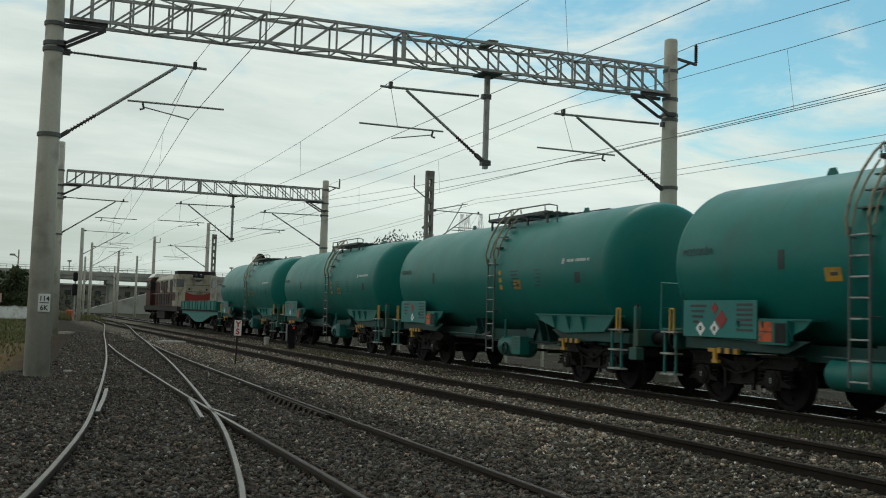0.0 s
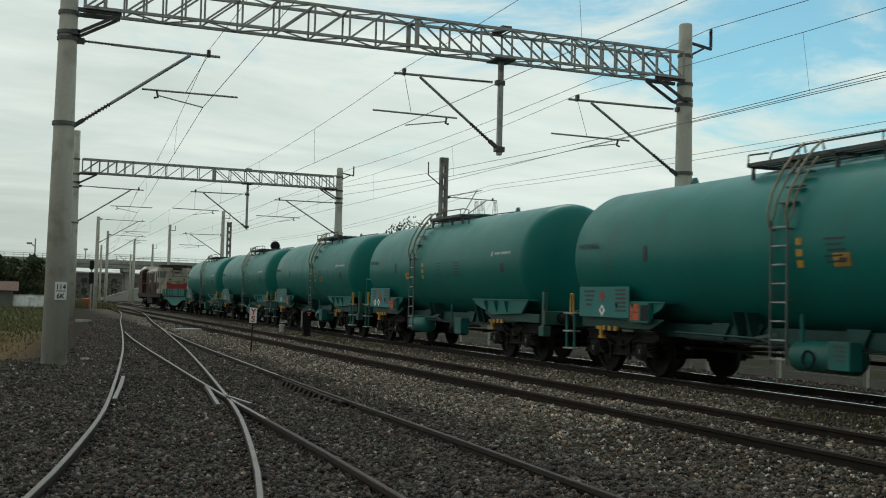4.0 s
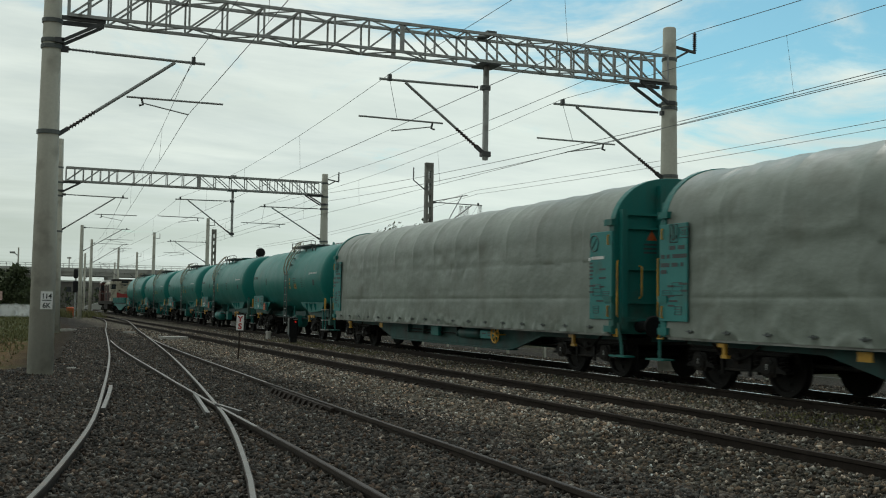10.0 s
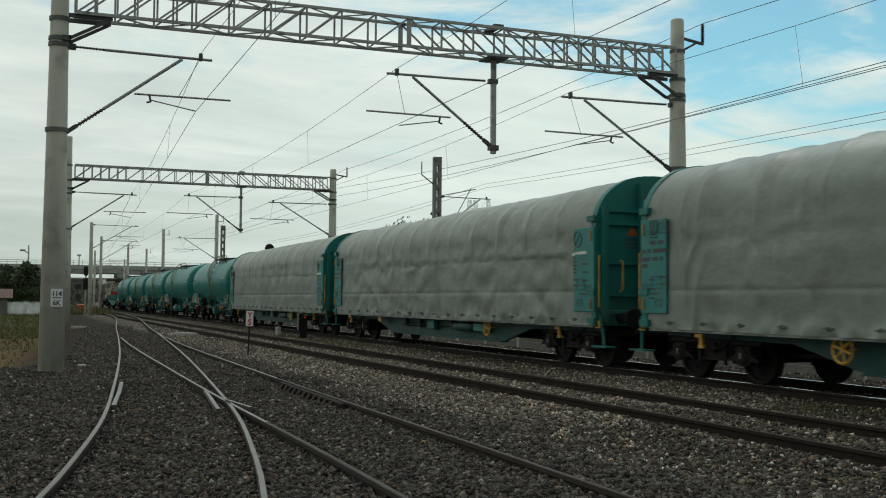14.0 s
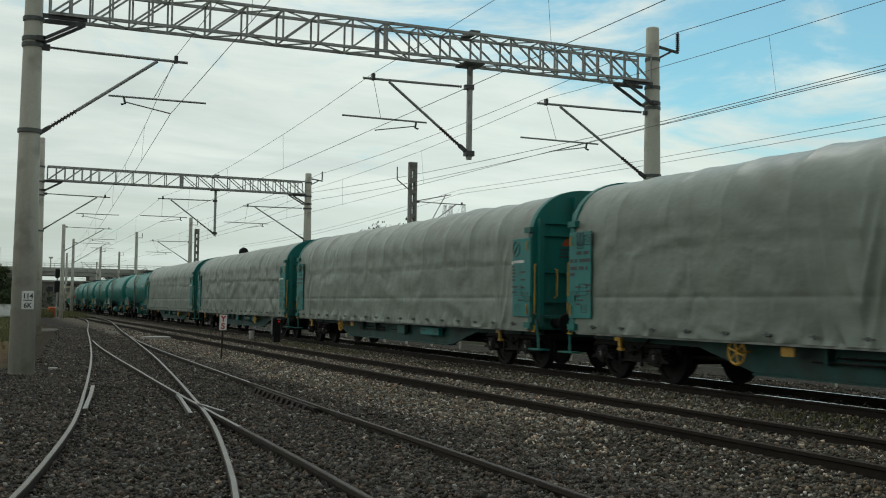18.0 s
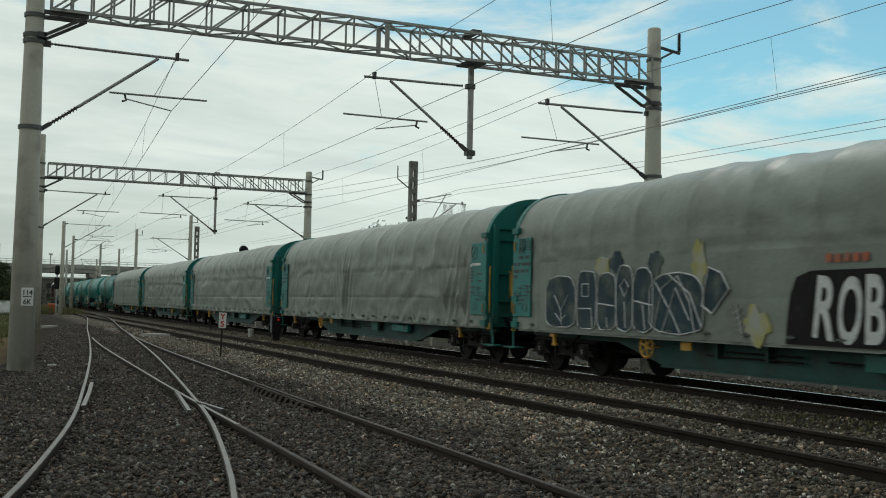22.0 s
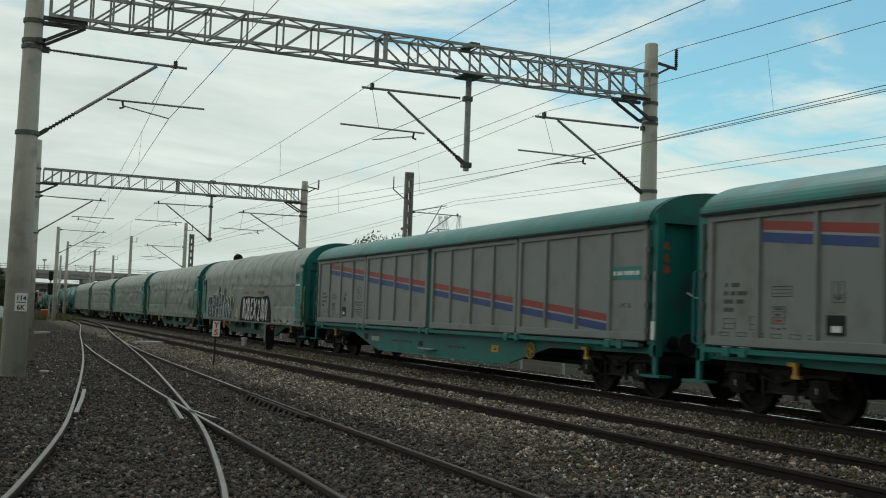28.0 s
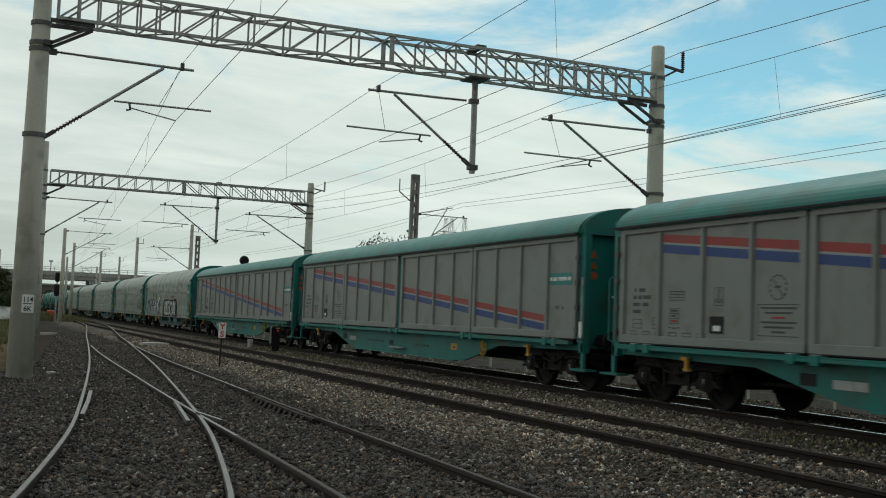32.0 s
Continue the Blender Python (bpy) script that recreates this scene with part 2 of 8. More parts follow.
def tarp_material():
    """Weathered grey tarpaulin: cloth widths of slightly different age, rain streaks, scuffs and creases."""
    m = bpy.data.materials.new("grey tarpaulin")
    m.use_nodes = True
    n, l = m.node_tree.nodes, m.node_tree.links
    b = n["Principled BSDF"]
    tc = n.new("ShaderNodeTexCoord")
    info = n.new("ShaderNodeObjectInfo")
    shift = n.new("ShaderNodeCombineXYZ")
    mul = n.new("ShaderNodeMath")
    mul.operation = "MULTIPLY"
    mul.inputs[1].default_value = 40.0
    l.new(info.outputs["Random"], mul.inputs[0])
    l.new(mul.outputs[0], shift.inputs[1])

    def tex(scale, stretch=(1, 1, 1), detail=5, rough=0.55):
        mp, t, ad = n.new("ShaderNodeMapping"), n.new("ShaderNodeTexNoise"), n.new("ShaderNodeVectorMath")
        l.new(tc.outputs["Object"], ad.inputs[0])
        l.new(shift.outputs[0], ad.inputs[1])
        mp.inputs["Scale"].default_value = stretch
        l.new(ad.outputs[0], mp.inputs[0])
        l.new(mp.outputs[0], t.inputs["Vector"])
        t.inputs["Scale"].default_value, t.inputs["Detail"].default_value, t.inputs["Roughness"].default_value = scale, detail, rough
        return t.outputs[0]

    def rng(src, a, c, lo=0.0, hi=1.0):
        t = n.new("ShaderNodeMapRange")
        for i, v in ((1, a), (2, c), (3, lo), (4, hi)):
            t.inputs[i].default_value = v
        l.new(src, t.inputs[0])
        return t.outputs[0]

    def mix(f, a, c):
        t = n.new("ShaderNodeMix")
        t.data_type = "RGBA"
        l.new(f, t.inputs[0])
        for i, v in ((6, a), (7, c)):
            if isinstance(v, tuple):
                t.inputs[i].default_value = (*v, 1)
            else:
                l.new(v, t.inputs[i])
        return t.outputs[2]
    c = mix(rng(tex(1.0, (0.3, 0.75, 0.05), 1), 0.42, 0.58), (0.180, 0.209, 0.178), (0.214, 0.248, 0.212))
    c = mix(rng(tex(2.2), 0.45, 0.75, 0.0, 0.22), c, (0.140, 0.162, 0.132))
    c = mix(rng(tex(1.0, (5, 5, 0.45), 6, 0.6), 0.52, 0.78, 0.0, 0.22), c, (0.112, 0.124, 0.100))
    c = mix(rng(tex(14, detail=8, rough=0.7), 0.58, 0.68, 0.0, 0.35), c, (0.28, 0.305, 0.27))
    c = mix(rng(tex(3.0, (1, 1, 2.5), 7, 0.65), 0.68, 0.76, 0.0, 0.35), c, (0.080, 0.076, 0.060))
    c = mix(rng(tex(1.1, (0.5, 1, 1.2), 5, 0.6), 0.52, 0.70, 0.0, 0.55), c, (0.125, 0.128, 0.100))
    c = mix(rng(tex(1.6, (0.6, 2.2, 0.8), 6, 0.62), 0.60, 0.74, 0.0, 0.3), c, (0.085, 0.082, 0.062))
    c = mix(rng(tex(38, detail=4), 0.42, 0.62, 0.0, 0.28), c, (0.11, 0.125, 0.105))
    l.new(c, b.inputs["Base Color"])
    l.new(rng(tex(4.0), 0.3, 0.7, 0.36, 0.52), b.inputs["Roughness"])
    b.inputs["Specular IOR Level"].default_value = 0.55
    last = None
    for src, st, ds in ((tex(1.7, (1, 1, 0.8), 2), 0.18, 0.05), (tex(1.0, (5, 5, 2.5), 2), 0.05, 0.02), (tex(3.4, (1, 0.8, 1.2), 2), 0.26, 0.03), (tex(7.5, (1, 0.8, 1.3), 2), 0.22, 0.016), (tex(70, detail=3), 0.14, 0.005)):
        bp = n.new("ShaderNodeBump")
        bp.inputs["Strength"].default_value, bp.inputs["Distance"].default_value = st, ds
        l.new(src, bp.inputs["Height"])
        if last:
            l.new(last, bp.inputs["Normal"])
        last = bp.outputs[0]
    l.new(last, b.inputs["Normal"])
    return m


def stone_material(name, stops):
    """Loose stones, each of its own tone: mostly dark, a few bright ones."""
    m = bpy.data.materials.new(name)
    m.use_nodes = True
    n, l = m.node_tree.nodes, m.node_tree.links
    b = n["Principled BSDF"]
    g = n.new("ShaderNodeNewGeometry")
    ramp = n.new("ShaderNodeValToRGB")
    el = ramp.color_ramp.elements
    for k, (p, c) in enumerate(stops):
        e = el[k] if k < 2 else el.new(p)
        e.position, e.color = p, (*c, 1)
    l.new(g.outputs["Random Per Island"], ramp.inputs[0])
    tc, t, mx = n.new("ShaderNodeTexCoord"), n.new("ShaderNodeTexNoise"), n.new("ShaderNodeMix")
    t.inputs["Scale"].default_value, t.inputs["Detail"].default_value = 45.0, 4.0
    l.new(tc.outputs["Object"], t.inputs["Vector"])
    mx.data_type, mx.blend_type = "RGBA", "OVERLAY"
    mx.inputs[0].default_value = 0.6
    l.new(ramp.outputs[0], mx.inputs[6])
    l.new(t.outputs[0], mx.inputs[7])
    # each stone leans to brown, rust or blue-grey
    wn_, tint, dye = n.new("ShaderNodeTexWhiteNoise"), n.new("ShaderNodeValToRGB"), n.new("ShaderNodeMix")
    wn_.noise_dimensions = "1D"
    l.new(g.outputs["Random Per Island"], wn_.inputs["W"])
    te = tint.color_ramp.elements
    te[0].color, te[1].color = (0.90, 1.0, 1.04, 1), (1.34, 1.0, 0.80, 1)
    for pos, col in ((0.45, (1.02, 0.98, 0.95, 1)), (0.80, (1.14, 0.99, 0.88, 1))):
        te.new(pos).color = col
    l.new(wn_.outputs["Value"], tint.inputs[0])
    dye.data_type, dye.blend_type = "RGBA", "MULTIPLY"
    dye.inputs[0].default_value = 1.0
    l.new(mx.outputs[2], dye.inputs[6])
    l.new(tint.outputs[0], dye.inputs[7])
    l.new(dye.outputs[2], b.inputs["Base Color"])
    b.inputs["Roughness"].default_value = 0.9
    b.inputs["Specular IOR Level"].default_value = 0.2
    return m


TEAL = M("teal paint", (0.010, 0.160, 0.142), 0.48, spec=0.35, var=0.14, s1=0.7, bump=0.05, dirt=(0.05, 0.09, 0.07), amount=0.35, dscale=1.3, streak=0.25)
TEAL_TANK = M("tank paint", (0.006, 0.172, 0.150), 0.42, spec=0.26, var=0.12, s1=0.5, s2=9, bump=0.03, dirt=(0.03, 0.12, 0.10), amount=0.25, dscale=0.8, streak=0.16)
# darker copy of the teal: shade under the wagons painted in, plus grime
TEAL_SHADED_GRIMY = M("shaded and grimy teal paint", (0.005, 0.062, 0.054), 0.6, var=0.25, s1=1.5, bump=0.08, dirt=(0.014, 0.024, 0.02), amount=0.5, dscale=1.8, streak=0.3)
TEAL_SIGN = M("teal plate paint", (0.016, 0.20, 0.188), 0.5, var=0.12, dirt=(0.06, 0.12, 0.10), amount=0.3)
TARP = tarp_material()
SEAM = M("tarpaulin seam", (0.30, 0.31, 0.29), 0.6, dirt=(0.12, 0.12, 0.10), amount=0.5)
DOOR_GREY = M("grey door paint", (0.205, 0.217, 0.204), 0.45, var=0.09, s1=0.8, bump=0.04, bscale=9, dirt=(0.15, 0.145, 0.12), amount=0.3, dscale=1.6, streak=0.22)
RUNNING = M("grimy running gear", (0.0125, 0.0115, 0.0105), 0.65, var=0.45, s1=5, bump=0.3, spec=0.16, dirt=(0.030, 0.023, 0.017), amount=0.35, dscale=5)
WHEEL = M("worn wheel steel", (0.0115, 0.0105, 0.0095), 0.65, 0.1, var=0.35, s1=6, dirt=(0.027, 0.020, 0.015), amount=0.35, spec=0.15)
BLACKP = M("black paint", (0.010, 0.010, 0.011), 0.55, var=0.3, dirt=(0.03, 0.026, 0.02), amount=0.2, spec=0.25)
BLACK_SP = M("black spray paint", (0.012, 0.011, 0.011), 0.75, var=0.3, s1=3, dirt=(0.03, 0.03, 0.028), amount=0.2, dscale=4, spec=0.2)
YELLOW = M("yellow paint", (0.55, 0.30, 0.03), 0.5, var=0.2, s1=6, dirt=(0.15, 0.09, 0.03), amount=0.4)
ORANGE = M("orange plate", (0.60, 0.10, 0.02), 0.5, var=0.15, dirt=(0.12, 0.05, 0.03), amount=0.35, dscale=8)
SIGN_R = M("sign red", (0.55, 0.04, 0.035), 0.45, var=0.08)
REDP = M("red paint", (0.29, 0.024, 0.020), 0.45, var=0.12, dirt=(0.22, 0.05, 0.04), amount=0.2)
BLUEP = M("blue paint", (0.011, 0.042, 0.185), 0.45, var=0.12, dirt=(0.035, 0.07, 0.19), amount=0.2)
SIGN_W = M("sign enamel", (0.88, 0.88, 0.86), 0.4, var=0.04, dirt=(0.5, 0.47, 0.42), amount=0.12, dscale=9)
STRIPE_W = M("grimy stripe edge", (0.30, 0.31, 0.31), 0.5, var=0.12, dirt=(0.22, 0.22, 0.21), amount=0.3)
WHITEP = M("white paint", (0.72, 0.72, 0.70), 0.5, var=0.1, dirt=(0.35, 0.33, 0.30), amount=0.3, dscale=5)
SPRAY_T = M("worn white lettering", (0.50, 0.54, 0.53), 0.5, var=0.25, s1=8, dirt=(0.10, 0.22, 0.20), amount=0.5, dscale=12)
BEIGE = M("worn beige paint", (0.30, 0.26, 0.17), 0.55, var=0.2, s1=5, dirt=(0.12, 0.11, 0.08), amount=0.4, dscale=6)
STEP_W = M("worn step paint", (0.42, 0.43, 0.42), 0.6, var=0.25, s1=6, dirt=(0.10, 0.09, 0.08), amount=0.5, dscale=7)
INK = M("dark lettering", (0.05, 0.06, 0.06), 0.6, var=0.3)
INK_G = M("grey lettering", (0.030, 0.046, 0.045), 0.6, var=0.2, dirt=(0.04, 0.06, 0.055))
CREAM = M("cream loco paint", (0.42, 0.38, 0.29), 0.5, var=0.15, s1=2, dirt=(0.10, 0.08, 0.06), amount=0.45, streak=0.45)
MAROON = M("faded maroon paint", (0.085, 0.030, 0.025), 0.6, var=0.25, dirt=(0.06, 0.05, 0.045), amount=0.5, streak=0.3, spec=0.15)
LOCO_GREY = M("sooty loco grey", (0.038, 0.033, 0.030), 0.6, var=0.3, dirt=(0.025, 0.022, 0.02), amount=0.5, spec=0.12)
GLASS = M("dark window glass", (0.02, 0.025, 0.03), 0.08, var=0.1, bump=0.0, spec=0.8)
CONCRETE = M("mast concrete", (0.585, 0.575, 0.50), 0.85, var=0.13, s1=0.9, s2=20, bump=0.3, bscale=70, dirt=(0.33, 0.31, 0.26), amount=0.35, streak=0.25)
MAST_DK = M("dark mast concrete", (0.27, 0.265, 0.24), 0.85, var=0.2, s1=1.5, bump=0.3, dirt=(0.10, 0.095, 0.085), amount=0.4, streak=0.3)
CONC_FAR = M("bridge concrete", (0.42, 0.42, 0.39), 0.9, var=0.12, s1=0.2, dirt=(0.2, 0.19, 0.17), amount=0.35, dscale=0.3, streak=0.25)
GALV = M("galvanised steel", (0.40, 0.41, 0.40), 0.6, 0.2, var=0.25, s1=3, bump=0.05, dirt=(0.09, 0.075, 0.06), amount=0.35, dscale=3)
GALV_DK = M("dull grey steel", (0.13, 0.145, 0.14), 0.6, 0.2, var=0.25, s1=3, dirt=(0.07, 0.055, 0.04), amount=0.35, dscale=3)
STEEL_DK = M("dark line fittings", (0.080, 0.083, 0.084), 0.5, 0.3, var=0.3, s1=4)
TUBE_ALU = M("weathered tube", (0.38, 0.39, 0.385), 0.5, 0.4, var=0.2, s1=4)
WIRE = M("catenary wire", (0.17, 0.175, 0.175), 0.6, 0.2, var=0.2, bump=0)
INSUL = M("brown insulator", (0.045, 0.03, 0.028), 0.3, var=0.2)
RAIL_LIGHT = M("worn siding rail", (0.112, 0.105, 0.096), 0.45, 0.35, var=0.2, s1=1.5, s2=30, dirt=(0.15, 0.105, 0.075), amount=0.35, dscale=3)
RAIL_BROWN = M("brown worn rail head", (0.040, 0.031, 0.026), 0.65, 0.0, var=0.35, s1=0.5, s2=30, dirt=(0.07, 0.06, 0.055), amount=0.35, dscale=0.6, spec=0.2)
RAIL_SIDE = M("brown siding rail", (0.040, 0.031, 0.025), 0.75, 0.0, spec=0.15, var=0.3, s1=2, bump=0.2, dirt=(0.04, 0.03, 0.024), amount=0.35, dscale=4)
RAIL_RUST = M("rusty rail side", (0.030, 0.023, 0.019), 0.9, 0.0, var=0.35, s1=3, bump=0.3, dirt=(0.040, 0.031, 0.026), amount=0.2, dscale=5, spec=0.15)
RAIL_TOP = M("polished rail head", (0.50, 0.50, 0.49), 0.22, 0.9, var=0.1, bump=0.02)
SLEEPER = M("oily sleeper", (0.05, 0.042, 0.035), 0.85, var=0.3, s1=5, bump=0.4)
STONE_A = stone_material("grey ballast stone", ((0.0, (0.021, 0.0195, 0.0175)), (0.45, (0.060, 0.055, 0.049)), (0.80, (0.093, 0.086, 0.076)), (0.96, (0.13, 0.122, 0.11)), (1.0, (0.30, 0.29, 0.26))))
STONE_B = stone_material("pale ballast stone", ((0.0, (0.040, 0.036, 0.031)), (0.35, (0.096, 0.086, 0.071)), (0.70, (0.185, 0.166, 0.136)), (0.90, (0.33, 0.305, 0.26)), (1.0, (0.52, 0.50, 0.45))))
STONE_C = stone_material("mixed ballast stone", ((0.0, (0.026, 0.0245, 0.021)), (0.40, (0.060, 0.055, 0.046)), (0.75, (0.105, 0.095, 0.077)), (0.93, (0.19, 0.175, 0.145)), (1.0, (0.48, 0.46, 0.42))))
GRASS = M("dry grass", (0.125, 0.122, 0.046), 0.9, var=0.5, s1=2, island=0.6, bump=0)
LEAF = M("tree leaves", (0.055, 0.072, 0.030), 0.8, var=0.45, s1=1, island=0.6, bump=0)
BARK = M("bark", (0.09, 0.075, 0.06), 0.9, var=0.3, s1=4, bump=0.5)
ROOF_T = M("red roof tile", (0.12, 0.062, 0.043), 0.85, var=0.25, s1=2, dirt=(0.12, 0.08, 0.06), amount=0.4)
PLASTER = M("grey plaster", (0.19, 0.18, 0.165), 0.9, var=0.15, s1=0.6, dirt=(0.17, 0.15, 0.13), amount=0.4, streak=0.2)
SHEET = M("white plastic sheet", (0.80, 0.81, 0.80), 0.55, var=0.1, s1=0.8, dirt=(0.42, 0.41, 0.38), amount=0.3)

# ---- mesh helpers ----
GZ = -0.16                            # general ground level; rail heads lie at 0


def empty(name, at=(0, 0, 0)):
    ob = new(name)
    ob.location = at
    return ob


def to_mesh(name, bm):
    me = bpy.data.meshes.new(name)
    bmesh.ops.recalc_face_normals(bm, faces=bm.faces)
    bm.to_mesh(me)
    bm.free()
    return me


def part(name, bm, material, parent=None, label="", at=None, smooth=False, bevel=0.0):
    """Links a bmesh (or a finished mesh) as one mesh object, under a thing or a part."""
    me = bm if isinstance(bm, bpy.types.Mesh) else to_mesh(name, bm)
    if not me.materials:
        me.materials.append(material)
    if smooth:
        me.polygons.foreach_set("use_smooth", [True] * len(me.polygons))
    ob = new(name, me)
    if parent:
        ob.parent = parent
    if at:
        ob.location = at
    if label:
        ob["label"] = label
    if bevel:
        bv = ob.modifiers.new("bevel", "BEVEL")
        bv.width, bv.segments, bv.limit_method = bevel, 1, "ANGLE"
    return ob


def B():
    return bmesh.new()


def box(bm, x0, x1, y0, y1, z0, z1):
    v = [bm.verts.new((x, y, z)) for x in (x0, x1) for y in (y0, y1) for z in (z0, z1)]
    for f in ((0, 1, 3, 2), (4, 6, 7, 5), (0, 4, 5, 1), (2, 3, 7, 6), (0, 2, 6, 4), (1, 5, 7, 3)):
        bm.faces.new([v[i] for i in f])
    return bm


def rod(bm, a, b, r, n=6, r2=None, cap=True):
    a, b = Vector(a), Vector(b)
    d = (b - a).normalized()
    u = d.cross(Vector((0, 0, 1)) if abs(d.z) < 0.95 else Vector((1, 0, 0))).normalized()
    w = d.cross(u)
    r2 = r if r2 is None else r2
    A = [bm.verts.new(a + (u * math.cos(t) + w * math.sin(t)) * r) for t in (2 * math.pi * i / n for i in range(n))]
    C = [bm.verts.new(b + (u * math.cos(t) + w * math.sin(t)) * r2) for t in (2 * math.pi * i / n for i in range(n))]
    for i in range(n):
        bm.faces.new((A[i], A[(i + 1) % n], C[(i + 1) % n], C[i]))
    if cap:
        bm.faces.new(A[::-1])
        bm.faces.new(C)
    return bm


def pipe(bm, pts, r, n=6):
    """A bent round bar through the points, as one connected tube."""
    pts = [Vector(p) for p in pts]
    rings = []
    for i, p in enumerate(pts):
        d = (pts[min(i + 1, len(pts) - 1)] - pts[max(i - 1, 0)]).normalized()
        u = d.cross(Vector((0, 0, 1)) if abs(d.z) < 0.9 else Vector((1, 0, 0))).normalized()
        if rings and u.dot(last) < 0:
            u = -u
        last = u
        w = d.cross(u)
        rings.append([bm.verts.new(p + (u * math.cos(t) + w * math.sin(t)) * r) for t in (2 * math.pi * k / n for k in range(n))])
    for a, b in zip(rings, rings[1:]):
        for k in range(n):
            bm.faces.new((a[k], a[(k + 1) % n], b[(k + 1) % n], b[k]))
    bm.faces.new(rings[0][::-1])
    bm.faces.new(rings[-1])
    return bm


def beam(bm, a, b, w, h):
    """A bar of rectangular section w x h between two points."""
    a, b = Vector(a), Vector(b)
    d = (b - a).normalized()
    u = d.cross(Vector((0, 0, 1)) if abs(d.z) < 0.95 else Vector((0, 1, 0))).normalized() * (w / 2)
    v = d.cross(u).normalized() * (h / 2)
    A = [bm.verts.new(a + s * u + t * v) for s, t in ((-1, -1), (1, -1), (1, 1), (-1, 1))]
    C = [bm.verts.new(b + s * u + t * v) for s, t in ((-1, -1), (1, -1), (1, 1), (-1, 1))]
    for i in range(4):
        bm.faces.new((A[i], A[(i + 1) % 4], C[(i + 1) % 4], C[i]))
    bm.faces.new(A[::-1])
    bm.faces.new(C)
    return bm


def prism(bm, prof, a, b, axis="y"):
    """A closed outline, extruded from a to b along an axis. Outline points are (x, z), (y, z) or (x, y)."""
    def P(p, q):
        return {"y": (p[0], q, p[1]), "x": (q, p[0], p[1]), "z": (p[0], p[1], q)}[axis]
    A, C = [bm.verts.new(P(p, a)) for p in prof], [bm.verts.new(P(p, b)) for p in prof]
    n = len(prof)
    for i in range(n):
        bm.faces.new((A[i], A[(i + 1) % n], C[(i + 1) % n], C[i]))
    bm.faces.new(A[::-1])
    bm.faces.new(C)
    return bm


def lathe(bm, prof, centre, axis="y", n=32):
    """Turns (along, radius) pairs about an axis through centre."""
    rings = []
    for s, r in prof:
        ring = []
        for i in range(n):
            t = 2 * math.pi * i / n
            c, k = r * math.cos(t), r * math.sin(t)
            p = {"y": (c, s, k), "x": (s, c, k), "z": (c, k, s)}[axis]
            ring.append(bm.verts.new(Vector(p) + Vector(centre)))
        rings.append(ring)
    for a, b in zip(rings, rings[1:]):
        for i in range(n):
            bm.faces.new((a[i], a[(i + 1) % n], b[(i + 1) % n], b[i]))
    bm.faces.new(rings[0][::-1])
    bm.faces.new(rings[-1])
    return bm


def sweep(bm, prof, path, closed=True):
    """Sweeps an outline of (sideways, up) along a level path."""
    rings = []
    for i, p in enumerate(path):
        p = Vector(p)
        d = (Vector(path[min(i + 1, len(path) - 1)]) - Vector(path[max(i - 1, 0)])).normalized()
        side = Vector((d.y, -d.x, 0)).normalized()
        rings.append([bm.verts.new(p + side * s + Vector((0, 0, u))) for s, u in prof])
    n = len(prof)
    for a, b in zip(rings, rings[1:]):
        for i in range(n if closed else n - 1):
            bm.faces.new((a[i], a[(i + 1) % n], b[(i + 1) % n], b[i]))
    if closed:
        bm.faces.new(rings[0][::-1])
        bm.faces.new(rings[-1])
    return bm


def spline(ctrl, step=0.8):
    """Smooth plan line through (x, y) points, y rising."""
    out = []
    for i in range(len(ctrl) - 1):
        p0, p1, p2, p3 = (ctrl[max(0, min(len(ctrl) - 1, j))] for j in (i - 1, i, i + 1, i + 2))
        n = max(1, int((p2[1] - p1[1]) / step))
        m1 = (p2[0] - p0[0]) / max(1e-6, p2[1] - p0[1])
        m2 = (p3[0] - p1[0]) / max(1e-6, p3[1] - p1[1])
        h = p2[1] - p1[1]
        for k in range(n):
            t = k / n
            x = (2 * t ** 3 - 3 * t * t + 1) * p1[0] + (t ** 3 - 2 * t * t + t) * h * m1 + (3 * t * t - 2 * t ** 3) * p2[0] + (t ** 3 - t * t) * h * m2
            out.append((x, p1[1] + h * t))
    out.append(ctrl[-1])
    return out


def offset(line, d, z=0.0):
    out = []
    for i, (x, y) in enumerate(line):
        a, b = line[max(0, i - 1)], line[min(len(line) - 1, i + 1)]
        l = math.hypot(b[0] - a[0], b[1] - a[1])
        out.append((x + d * (b[1] - a[1]) / l, y - d * (b[0] - a[0]) / l, z))
    return out


# ---- ground ----
MID, TRAIN = 8.11, 12.33              # centre lines of the middle track and of the train's track
GAUGE = 0.7525
LEFT_C = [(-3.6, -14), (-0.72, 0), (0.87, 7.4), (1.35, 10.2), (1.72, 12.8), (2.12, 16.5), (2.6, 21.3), (3.15, 27.2), (3.63, 32.9),
          (4.28, 41), (5.14, 52), (6.5, 68), (7.55, 82), (8.11, 97)]
RIGHT_C = [(3.2, -14), (3.22, 0), (3.28, 6.9), (3.33, 9), (3.40, 14.5), (3.48, 18.3), (3.58, 22), (3.74, 28), (3.98, 34.5), (4.36, 41.5), (5.14, 52)]


def edge(y):
    """Where the ballast ends towards the outer verge: it turns in sharply behind the first mast."""
    k = min(1.0, max(0.0, (y - 21.6) / 3.6))
    return -7.0 + 8.0 * k ** 0.35 + 0.073 * min(36.0, max(0.0, y - 25.2))


